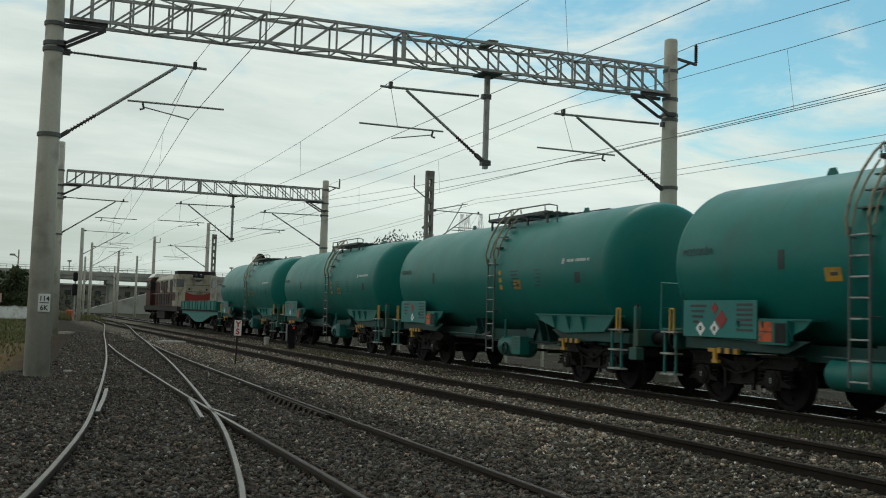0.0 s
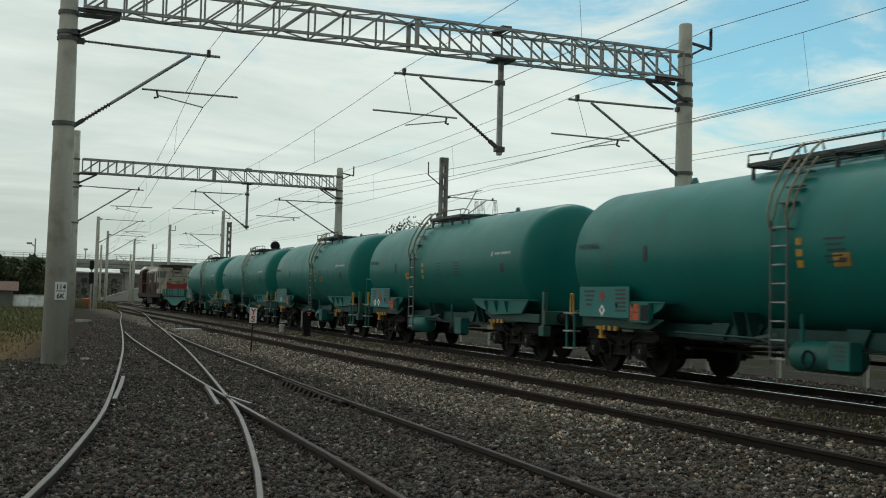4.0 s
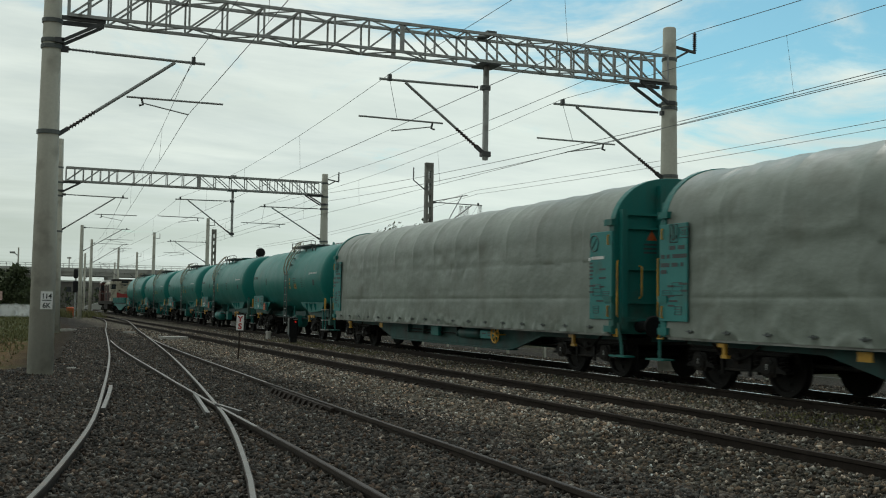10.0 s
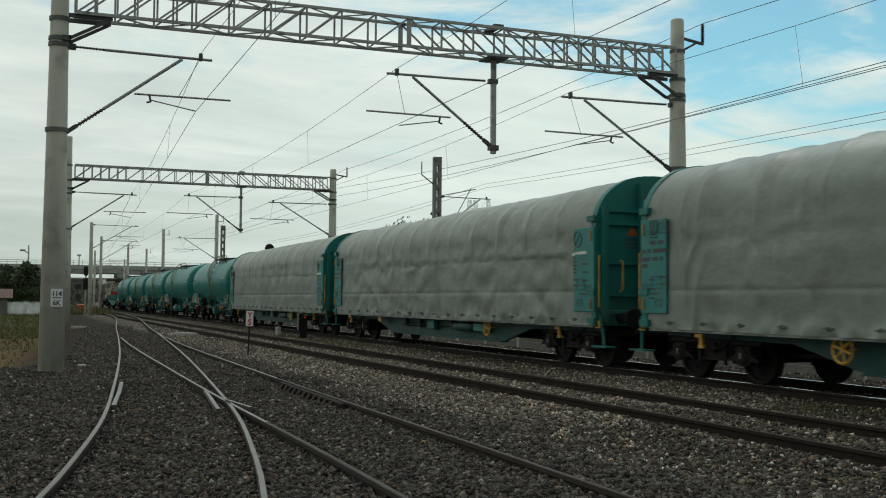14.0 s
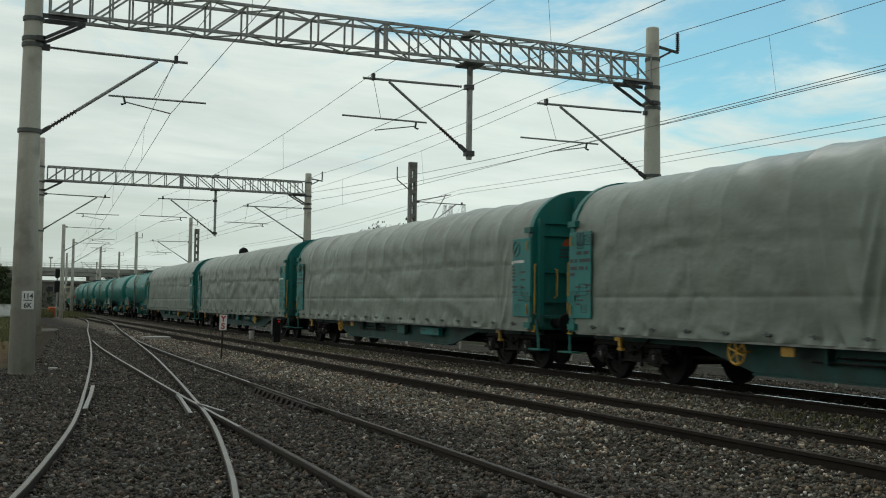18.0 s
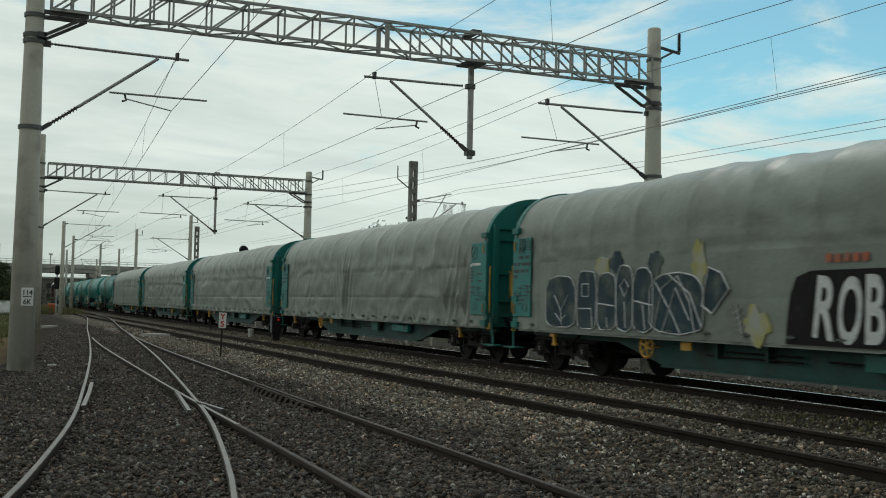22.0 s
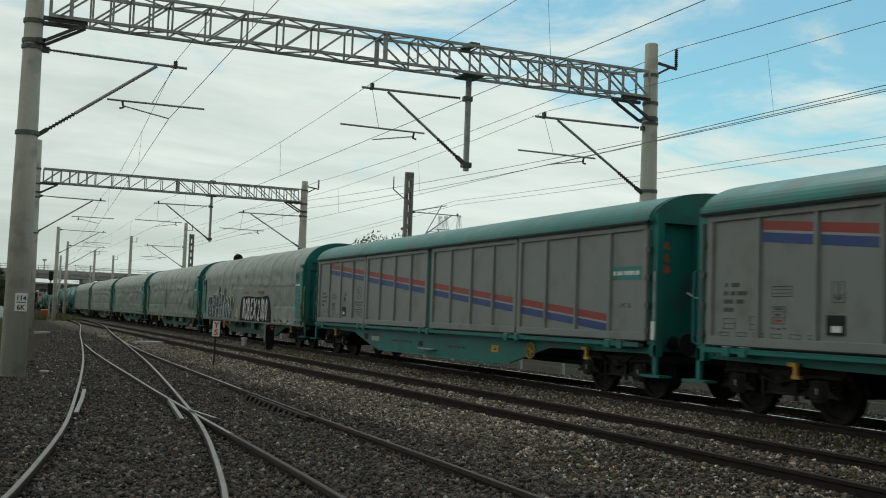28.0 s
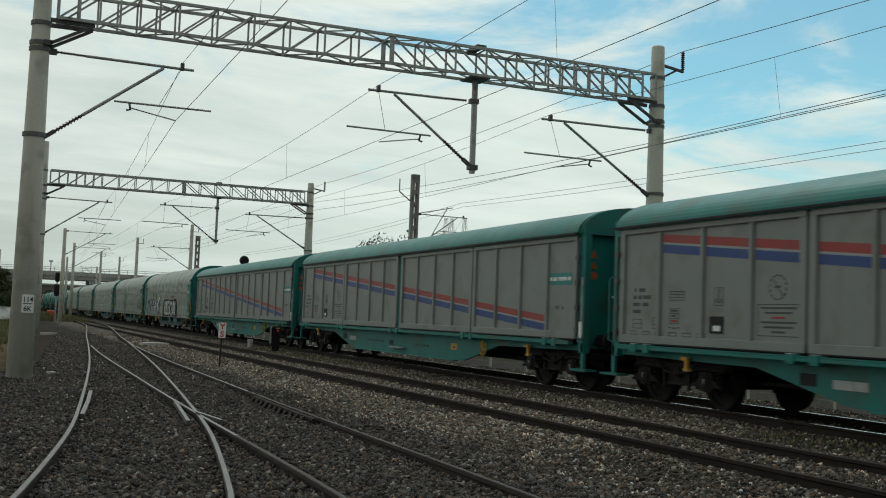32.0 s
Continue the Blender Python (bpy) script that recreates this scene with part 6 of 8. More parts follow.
def graffiti(w):
    """Painted letters on the hood that faces the camera's side."""
    x = -1.466
    rg = random.Random(8)
    blk = [(0.62, 0.90), (0.58, 1.30), (0.52, 1.62), (0.40, 1.88), (0.10, 1.97), (-1.2, 1.98), (-2.2, 1.94), (-3.4, 1.95), (-4.3, 2.0), (-4.55, 1.86), (-4.86, 1.4), (-4.94, 0.90)]
    part("graffiti_ground", prism(B(), blk, x, x + 0.02, "x"), BLACK_SP, w, "black sprayed patch")
    for ch, yc, wd in (("R", -0.12, 0.58), ("O", -0.62, 0.44), ("B", -1.09, 0.50), ("E", -1.60, 0.50), ("X", -2.16, 0.66), ("2", -2.86, 0.60), ("0", -3.40, 0.46), ("0", -3.77, 0.46), ("0", -4.16, 0.54)):
        ob = words(w, ch, x - 0.004, yc, 1.0, 1.20 + 0.10 * rg.random(), SPRAY_W, name="graffiti_letter", xscale=wd, bold=0.030)
        ob["label"] = "silver-white sprayed letter"
        ob.matrix_local = pose(x - 0.004, yc, 0.97 + 0.06 * rg.random(), 90, 0, -90) @ Matrix.Rotation(radians(rg.uniform(-9, 3)), 4, "Z")
    ob = words(w, "ROBEX 2000", x - 0.002, -3.12, 2.06, 0.21, RED_SPRAY, name="graffiti_tag", xscale=0.92)
    ob["label"] = "small red sprayed tag"
    for k in range(5):
        bars(w, -1, x + 0.004, [(-0.20 - 0.17 * k, -0.32 - 0.17 * k, 2.07 + 0.02 * rg.random())], RED_SPRAY, 0.12, "graffiti_tag")
    # dark blue letters with thin white outlines, standing on the hem
    def stroke(bm, pts, k, r=0.013):
        return pipe(bm, [(x - 0.001 - 0.002 * k, a, b) for a, b in pts], r, 4)
    shapes = (
        (7.34, 0.62, 2.02, 0.5, (((7.05, 1.62), (7.32, 1.30), (7.58, 1.62)), ((7.32, 1.30), (7.28, 1.02)), ((7.55, 1.25), (7.34, 1.10), (7.12, 1.22)))),
        (6.30, 0.36, 2.10, 0.16, (((6.58, 1.36), (6.12, 1.36), (6.08, 1.00)), ((6.48, 1.84), (6.22, 1.84), (6.22, 1.60), (6.48, 1.60), (6.48, 1.84)))),
        (5.56, 0.33, 2.04, 0.20, (((5.86, 1.46), (5.30, 1.42)), ((5.56, 1.2), (5.52, 0.98)))),
        (4.94, 0.28, 2.18, 0.35, (((5.1, 1.80), (4.94, 1.92), (4.80, 1.78), (4.94, 1.60), (5.1, 1.80)), ((4.94, 1.5), (4.90, 1.02)))),
        (4.34, 0.32, 2.12, 0.40, (((4.62, 1.52), (4.04, 1.44)), ((4.34, 1.45), (4.26, 1.0)))),
        (3.35, 0.78, 2.00, 0.5, (((4.0, 0.95), (3.75, 1.75), (3.3, 1.95), (2.95, 1.5), (2.80, 0.98)), ((3.75, 0.95), (3.35, 1.75), (2.95, 1.2)), ((3.95, 1.85), (3.45, 1.3), (3.2, 0.95)), ((3.55, 1.98), (2.95, 1.65), (2.62, 1.1)))))
    for k, (yc, hw, top, rd, inner) in enumerate(shapes):
        outline = []
        for i in range(26):
            a = 2 * math.pi * i / 26
            ca, sa = math.cos(a), math.sin(a)
            p = 0.55 if sa > 0 else 0.30
            outline.append((yc + hw * math.copysign(abs(ca) ** (rd + 0.35), ca) + 0.03 * noise.noise(Vector((i * 0.6, k, 0))), (top + 0.96) / 2 + (top - 0.96) / 2 * math.copysign(abs(sa) ** p, sa) + 0.04 * noise.noise(Vector((i * 0.5, k, 4)))))
        part("graffiti_letter", prism(B(), outline, x - 0.001 * k, x + 0.016, "x"), GRAF, w, "dark blue sprayed letter")
        bm = stroke(B(), outline + outline[:1], k)
        for pts in inner:
            stroke(bm, pts, k, 0.014)
        part("graffiti_outline", bm, SPRAY_W, w, "white sprayed outline")
    kite = [(2.62, 1.45), (2.45, 2.08), (2.12, 1.98), (1.92, 1.72), (2.35, 1.32)]
    part("graffiti_letter", prism(B(), kite, x - 0.001, x + 0.02, "x"), GRAF, w, "dark blue sprayed letter")
    part("graffiti_outline", stroke(B(), kite + kite[:1], 1, 0.02), SPRAY_W, w, "white sprayed outline")
    for k in range(5):
        yy, zz = 1.75 - 0.03 * k, 1.42 - 0.10 * k
        part("graffiti_scrawl", stroke(B(), [(yy + 0.12, zz), (yy + 0.02, zz + 0.06), (yy - 0.04, zz - 0.05), (yy - 0.13, zz + 0.03)], 0, 0.010), SPRAY_W, w, "white sprayed scrawl")
    for yc, zc, a, b, mt in ((2.72, 2.12, 0.20, 0.40, YEL_SPRAY), (1.25, 1.15, 0.34, 0.30, YEL_SPRAY), (5.25, 2.22, 0.25, 0.22, GRAF), (4.0, 2.2, 0.22, 0.22, GRAF), (5.7, 2.18, 0.3, 0.18, YEL_SPRAY)):
        part("graffiti_splash", prism(B(), [(yc + a * (0.7 + 0.5 * rg.random()) * math.cos(t), zc + b * (0.6 + 0.7 * rg.random()) * math.sin(t)) for t in (2 * math.pi * i / 18 for i in range(18))], x + 0.006, x + 0.02, "x"), mt, w, "faded spray")


SPRAY_W = M("white spray paint", (0.62, 0.63, 0.63), 0.6, var=0.25, s1=5, dirt=(0.2, 0.2, 0.2), amount=0.3, dscale=7)
RED_SPRAY = M("red spray paint", (0.40, 0.10, 0.05), 0.6, var=0.3, s1=6, dirt=(0.2, 0.18, 0.15), amount=0.4, dscale=9)
GRAF = M("dark blue spray paint", (0.022, 0.046, 0.062), 0.65, var=0.5, s1=2.2, dirt=(0.13, 0.15, 0.13), amount=0.5, dscale=2.6, spec=0.3)
YEL_SPRAY = M("yellow spray paint", (0.36, 0.33, 0.10), 0.6, var=0.2, s1=3, dirt=(0.36, 0.37, 0.34), amount=0.6, dscale=2.5)


def make_tarps():
    for k, y in enumerate((-21.9, -42.45, -63.12, -83.72, -104.05)):
        w = tarp_wagon(k + 1, 3.85 if k < 2 else -4.40)
        if k == 4:
            graffiti(w)
            w["label"] = "tarpaulin freight wagon with black-and-white and blue graffiti"
        ROLLING.append((w, y))


make_tarps()

# -- sliding-wall wagons --


def roof_outline():
    pts = []
    for i in range(29):
        a = math.pi - math.pi * i / 28
        c, s = math.cos(a), math.sin(a)
        pts.append((1.46 * math.copysign(abs(c) ** 0.97, c), 3.20 + 0.60 * abs(s)))
    return pts


def slide_wagon():
    w = empty("sliding_wall_wagon")
    rf = roof_outline()
    part("roof", prism(B(), [(-1.46, 3.16)] + rf + [(1.46, 3.16)], -10.16, 10.16, "y"), TEAL, w, "teal curved roof", smooth=False)
    # black strip below the roof: seal and the overhang's shadow line in one
    part("roof_edge", box(box(B(), -1.50, -1.42, -10.16, 10.16, 3.175, 3.215), 1.42, 1.50, -10.16, 10.16, 3.175, 3.215), BLACKP, w)
    part("floor_deck", box(B(), -1.34, 1.34, -9.9, 9.9, 0.98, 1.06), RUNNING, w)
    for s in (-1, 1):
        x = s * 1.40

        def slab(x0, x1, y0, y1, z0, z1, bm=None):
            """A block on this side; x0 and x1 count outwards from the doors' face, y forwards on the side that faces -x."""
            return box(bm or B(), min(x + s * x0, x + s * x1), max(x + s * x0, x + s * x1), min(-s * y0, -s * y1), max(-s * y0, -s * y1), z0, z1)

        def zline(y):
            return 3.005 + (y - 8.6) * 0.0848
        for a, b in ((10.06, 5.12), (5.05, 0.15), (-0.15, -5.02), (-5.09, -10.06)):
            d = part("sliding_door", slab(-0.075, -0.035, a, b, 1.07, 3.19), DOOR_GREY, w, "grey sliding wall panel")
            st = (a - b) / 4
            for k in range(5):
                y = b + k * st
                ww = 0.036 if 0 < k < 4 else 0.065
                yy = min(max(y, b + ww), a - ww)
                f0, f1 = -s * (yy - ww), -s * (yy + ww)
                sg = math.copysign(0.022, f1 - f0)
                part("door_rib", prism(B(), [(x - s * 0.036, f0 - sg), (x + s * 0.012, f0), (x + s * 0.012, f1), (x - s * 0.036, f1 + sg)], 1.20, 3.07, "z"), DOOR_GREY, d)
            for z0, z1 in ((1.07, 1.215), (3.065, 3.195)):
                part("door_rail", slab(-0.036, 0.016, a, b, z0, z1), DOOR_GREY, d, bevel=0.008)
            part("door_lip", slab(-0.03, 0.022, a, b, 1.055, 1.075), BLACKP, d)
            # red and blue stripes that fall from panel to panel
            for k in range(4):
                y0, y1 = b + k * st + (0.155 if k == 0 else 0.075), b + (k + 1) * st - (0.155 if k == 3 else 0.075)
                if y1 > 8.95 or y0 < -8.85:
                    continue
                xa, xb = sorted((x - s * 0.036, x - s * 0.031))
                for dz0, dz1, mt, nm in ((-0.142, 0.0, REDP, "red_stripe"), (-0.330, -0.180, BLUEP, "blue_stripe")):
                    part(nm, prism(B(), [(-s * y0, zline(y0) + dz0), (-s * y1, zline(y1) + dz0), (-s * y1, zline(y1) + dz1), (-s * y0, zline(y0) + dz1)], xa, xb, "x"), mt, d)
                xa, xb = sorted((x - s * 0.036, x - s * 0.032))
                part("white_stripe", prism(B(), [(-s * y0, zline(y0) - 0.180), (-s * y1, zline(y1) - 0.180), (-s * y1, zline(y1) - 0.142), (-s * y0, zline(y0) - 0.142)], xa, xb, "x"), STRIPE_W, d)
        part("door_gap_post", slab(-0.12, -0.05, 0.14, -0.14, 0.98, 3.16), TEAL, w)
        for z in (1.35, 1.8, 2.3, 2.75):
            part("gap_catch", slab(-0.05, -0.02, 0.05, -0.05, z - 0.04, z + 0.04), TEAL, w)
        # guide rails and side sill
        part("guide_rail", slab(0.0, 0.12, 10.0, -10.0, 0.945, 1.015), TEAL, w, bevel=0.012)
        part("rail_lip", slab(0.085, 0.12, 10.0, -10.0, 1.015, 1.035), TEAL, w)
        for y in (-9.4, -9.0, -5.3, -4.8, -0.25, 0.25, 4.8, 5.3, 9.0, 9.4):
            rb = part("rail_bracket", slab(-0.04, 0.14, y + 0.09, y - 0.09, 0.90, 1.05), TEAL, w, bevel=0.01)
            part("rail_stop", slab(0.05, 0.145, y + 0.06, y - 0.06, 1.05, 1.065), STEP_W, rb)
        pf = [(-10.2, 0.96), (10.2, 0.96), (10.2, 0.84), (6.35, 0.80), (4.45, 0.37), (3.9, 0.34), (-3.9, 0.34), (-4.45, 0.37), (-6.35, 0.80), (-10.2, 0.84)]
        part("side_sill", prism(B(), pf, s * 1.20, s * 1.27, "x"), TEAL, w, "teal fish-bellied sill")
        part("sill_flange", slab(-0.20, -0.04, 3.9, -3.9, 0.325, 0.345), TEAL, w)
        hand_wheel(w, s * 1.32, s * 5.6, 0.71, 0.17)
        part("grey_plate", slab(-0.125, -0.115, 4.68, 4.02, 0.59, 0.72), GALV, w, "grey notice plate")
        part("dark_plate", slab(-0.125, -0.115, 5.35, 5.02, 0.60, 0.78), BLACKP, w, "black label pocket")
        part("sill_step", slab(-0.10, 0.04, 0.56, -0.40, 0.50, 0.525), STEP_W, w, "pale worn step under the sill")
        part("sill_emblem", slab(-0.13, -0.122, 0.92, 0.62, 0.56, 0.70), BLACKP, w)
        bars(w, s, s * 1.271, [(-s * (-1.1 - 0.28 * k), -s * (-1.30 - 0.28 * k), 0.60) for k in range(4)] + [(-s * (2.9 - 0.26 * k), -s * (2.72 - 0.26 * k), 0.62) for k in range(6)], INK_G, 0.06, "sill_lettering")
        part("warning_plate", slab(-0.128, -0.118, -3.61, -3.97, 0.60, 0.76), YELLOW, w, "yellow warning plate")
        part("warning_mark", prism(B(), [(s * 3.70, 0.64), (s * 3.90, 0.64), (s * 3.82, 0.71)], *sorted((s * 1.283, s * 1.286)), "x"), INK, w)
        for e in (-1, 1):
            hook(w, e * 8.0, s, -0.02)
        # writing and signs
        x2 = x - s * 0.034

        def rows_at(rows, h, mt=INK):
            bars(dp, s, x2, [(-s * y0, -s * y1, z) for y0, y1, z in rows], mt, h)

        def outline_at(y0, y1, z0, z1, lines=()):
            bm = pipe(B(), [(x2, -s * y0, z0), (x2, -s * y1, z0), (x2, -s * y1, z1), (x2, -s * y0, z1), (x2, -s * y0, z0)], 0.006, 4)
            for q in lines:
                rod(bm, (x2, -s * y0, q), (x2, -s * y1, q), 0.005, 4)
            return part("data_table", bm, INK, dp)
        dp = part("door_mark", box(B(), min(x2, x2 + s * 0.003), max(x2, x2 + s * 0.003), -s * 9.60 - 0.03, -s * 9.60 + 0.03, 2.0, 2.07), INK, w)
        rows_at([(9.48, 9.28, 2.0), (9.66, 9.56, 1.87), (9.50, 9.38, 1.87), (9.34, 9.10, 1.87), (9.66, 9.44, 1.74), (9.36, 9.18, 1.74), (9.66, 9.42, 1.61)], 0.065)
        outline_at(9.66, 9.38, 1.34, 1.50, (1.42,))
        outline_at(9.02, 8.84, 1.34, 1.54, (1.42,))
        outline_at(8.52, 8.10, 1.85, 2.00, (1.90, 1.95))
        outline_at(8.52, 8.25, 1.44, 1.70, (1.53, 1.62))
        rows_at([(8.48, 8.30, 1.645), (8.46, 8.34, 1.555)], 0.04)
        rows_at([(8.47, 8.30, 1.465)], 0.04, REDP)
        rows_at([(8.54, 8.48, 1.36), (8.43, 8.33, 1.35), (8.28, 8.22, 1.36)], 0.025)
        for k in range(6):
            outline_at(9.74 - 0.40 * k, 9.52 - 0.40 * k, 1.225, 1.285)
        # anchor sign in its frame
        outline_at(7.28, 7.06, 1.76, 2.05)
        bm = rod(B(), (x2, -s * 7.17, 1.82), (x2, -s * 7.17, 1.99), 0.010, 4)
        pipe(bm, [(x2, -s * 7.24, 1.87), (x2, -s * 7.22, 1.82), (x2, -s * 7.17, 1.80), (x2, -s * 7.12, 1.82), (x2, -s * 7.10, 1.87)], 0.010, 4)
        part("anchor_sign", ring_mark(bm, x2, -s * 7.17, 2.01, 0.02, 0.006, 10), INK, dp)
        # crossed-out sign in a broken ring
        bm = B()
        for k in range(14):
            a0, a1 = 2 * math.pi * k / 14, 2 * math.pi * (k + 0.62) / 14
            pipe(bm, [(x2, -s * 5.76 + 0.19 * math.cos(q), 2.04 + 0.185 * math.sin(q)) for q in (a0, (a0 + a1) / 2, a1)], 0.010, 4)
        rod(bm, (x2, -s * (5.76 + 0.12), 2.17), (x2, -s * (5.76 - 0.12), 1.91), 0.008, 4)
        part("prohibition_mark", bm, INK, dp)
        bars(dp, s, x2, [(-s * 5.83, -s * 5.70, 2.03)], INK, 0.035)
        outline_at(6.20, 5.28, 1.30, 1.78)
        for k, (wd, mt) in enumerate(((0.40, INK), (0.30, INK), (0.15, REDP), (0.40, INK), (0.33, INK), (0.15, INK))):
            rows_at([(5.74 + wd, 5.74 - wd, 1.71 - 0.073 * k)], 0.030, mt)
        part("owner_plate", box(B(), min(x2, x2 + s * 0.004), max(x2, x2 + s * 0.004), min(s * 8.88, s * 9.84), max(s * 8.88, s * 9.84), 2.17, 2.42), TEAL_SIGN, dp, "teal owner plate as a plain bar")
        bars(dp, s, x2 + s * 0.004, [(s * 8.92, s * 9.00, 2.26), (s * 9.04, s * 9.22, 2.26), (s * 9.26, s * 9.62, 2.26), (s * 9.66, s * 9.78, 2.26)], WHITEP, 0.075, "owner_mark")
        words(dp, "UIC  St", x2, s * 9.34, 1.66, 0.12, INK, s)
        pk = part("pocket", box(B(), min(x2, x2 + s * 0.02), max(x2, x2 + s * 0.02), -s * 7.21 - 0.17, -s * 7.21 + 0.17, 1.30, 1.58), BLACKP, dp, "black label pocket")
        part("label_card", box(B(), min(x2 + s * 0.02, x2 + s * 0.024), max(x2 + s * 0.02, x2 + s * 0.024), -s * 7.19 - 0.10, -s * 7.19 + 0.09, 1.34, 1.43), WHITEP, pk)
    for e in (-1, 1):
        y0 = e * 10.10
        arch = [(-1.38, 1.0)] + [(x * 0.95, z) for x, z in rf] + [(1.38, 1.0)]
        ew = part("end_wall", prism(B(), arch, min(y0, y0 + e * 0.06), max(y0, y0 + e * 0.06), "y"), TEAL, w, "teal end wall with posts")
        yo = y0 + e * 0.06
        for x in (-1.30, -0.45, 0.45, 1.30):
            part("end_post", box(B(), x - 0.07, x + 0.07, min(yo, yo + e * 0.18), max(yo, yo + e * 0.18), 0.80, 3.2), TEAL, ew)
        part("end_beam", box(B(), -1.38, 1.38, min(yo, yo + e * 0.16), max(yo, yo + e * 0.16), 3.18, 3.34), TEAL, ew)
        hood = [(x * 0.97, z) for x, z in rf]
        part("end_hood", prism(B(), hood, min(yo, yo + e * 0.06), max(yo, yo + e * 0.06), "y"), TEAL, ew)
        for s in (-1, 1):
            bm = pipe(B(), [(s * 1.38, yo + e * 0.12, 2.3), (s * 1.44, yo + e * 0.2, 2.25), (s * 1.44, yo + e * 0.2, 1.1), (s * 1.38, yo + e * 0.12, 1.05)], 0.018)
            part("grab_rail", bm, STEP_W if e < 0 else TEAL, ew, "worn pale grab rail" if e < 0 else "")
            bm = pipe(B(), [(s * 0.75, yo + e * 0.2, 1.95), (s * 0.62, yo + e * 0.3, 1.86), (s * 0.45, yo + e * 0.3, 1.86), (s * 0.35, yo + e * 0.2, 1.95)], 0.016)
            part("hand_hold", bm, WHITEP, ew)
            for z in (2.72, 2.50):
                part("warning_mark", prism(B(), [(s * 1.16, z), (s * 0.98, z), (s * 1.07, z + 0.16)], min(yo, yo + e * 0.006), max(yo, yo + e * 0.006), "y"), ORANGE, ew, "orange warning triangle")
            part("warning_mark", lathe(B(), [(yo, 0.085), (yo + e * 0.006, 0.085)], (s * 1.07, 0, 2.36), "y", 16), ORANGE, ew, "round orange warning mark")
            if e < 0:
                part("rail_tag", box(B(), s * 1.455 - 0.012, s * 1.455 + 0.012, yo + e * 0.2 - 0.05, yo + e * 0.2 + 0.05, 1.10, 1.42), WHITEP, ew, "white tag on the grab rail")
            bm = box(B(), s * 1.34 - 0.03, s * 1.34 + 0.03, yo + e * 0.14 - 0.05, yo + e * 0.14 + 0.05, 0.46, 1.0)
            box(bm, s * 1.34 - 0.13, s * 1.34 + 0.13, yo + e * 0.14 - 0.30, yo + e * 0.14 + 0.30, 0.44, 0.48)
            part("step", bm, TEAL, ew)
            bm = B()
            for z in (2.7, 2.2, 1.7, 1.25):
                box(bm, s * 1.42 - 0.03, s * 1.42 + 0.03, min(e * 10.08, e * 10.2), max(e * 10.08, e * 10.2), z - 0.05, z + 0.05)
            rod(bm, (s * 1.42, e * 10.14, 1.08), (s * 1.42, e * 10.14, 3.05), 0.02, 6)
            part("lock_rod", bm, STEEL_DK, ew)
        headstock(w, e * 10.12, e, TEAL)
        bogie(w, e * 8.65)
    part("centre_sill", box(B(), -0.4, 0.4, -10.0, 10.0, 0.76, 0.98), TEAL_SHADED_GRIMY, w)
    for x in (-0.6, 0.6):
        part("brake_rod", rod(B(), (x, -7, 0.52), (x, 7, 0.52), 0.035, 6), RUNNING, w)
    return tagged(w, "grey sliding-wall wagon with teal roof and red-blue stripes", "freight wagon", "freight train wagons")


def make_slides():
    w = slide_wagon()
    ROLLING.append((w, -125.35))
    for y in (-147.2, -168.95):
        ROLLING.append((copy_thing(w, pose(TRAIN, y, 0)), y))


make_slides()

# -- low-sided flat wagon behind the locomotive --


def flat_wagon():
    w = empty("low_sided_wagon")
    part("deck", box(B(), -1.36, 1.36, -6.4, 6.4, 1.16, 1.26), RUNNING, w)
    for s in (-1, 1):
        for k in range(4):
            y0 = -6.3 + k * 3.17
            d = part("drop_side", box(B(), min(s * 1.36, s * 1.42), max(s * 1.36, s * 1.42), y0, y0 + 3.1, 1.24, 1.78), TEAL, w, "faded teal drop side", bevel=0.01)
            for q in (0.4, 1.55, 2.7):
                part("side_rib", box(B(), min(s * 1.42, s * 1.46), max(s * 1.42, s * 1.46), y0 + q - 0.05, y0 + q + 0.05, 1.24, 1.78), TEAL, d)
        pf = [(-6.4, 1.2), (6.4, 1.2), (6.4, 1.0), (4.2, 0.92), (1.2, 0.50), (-1.2, 0.50), (-4.2, 0.92), (-6.4, 1.0)]
        part("side_sill", prism(B(), pf, s * 1.20, s * 1.28, "x"), TEAL_SIGN, w)
    for e in (-1, 1):
        part("end_board", box(B(), -1.4, 1.4, min(e * 6.36, e * 6.42), max(e * 6.36, e * 6.42), 1.2, 1.72), TEAL_TANK, w)
        headstock(w, e * 6.45, e, TEAL)
        bogie(w, e * 4.6)
    return tagged(w, "faded teal low-sided flat wagon behind the locomotive", "freight wagon", "freight train wagons")


ROLLING.append((flat_wagon(), 66.2))


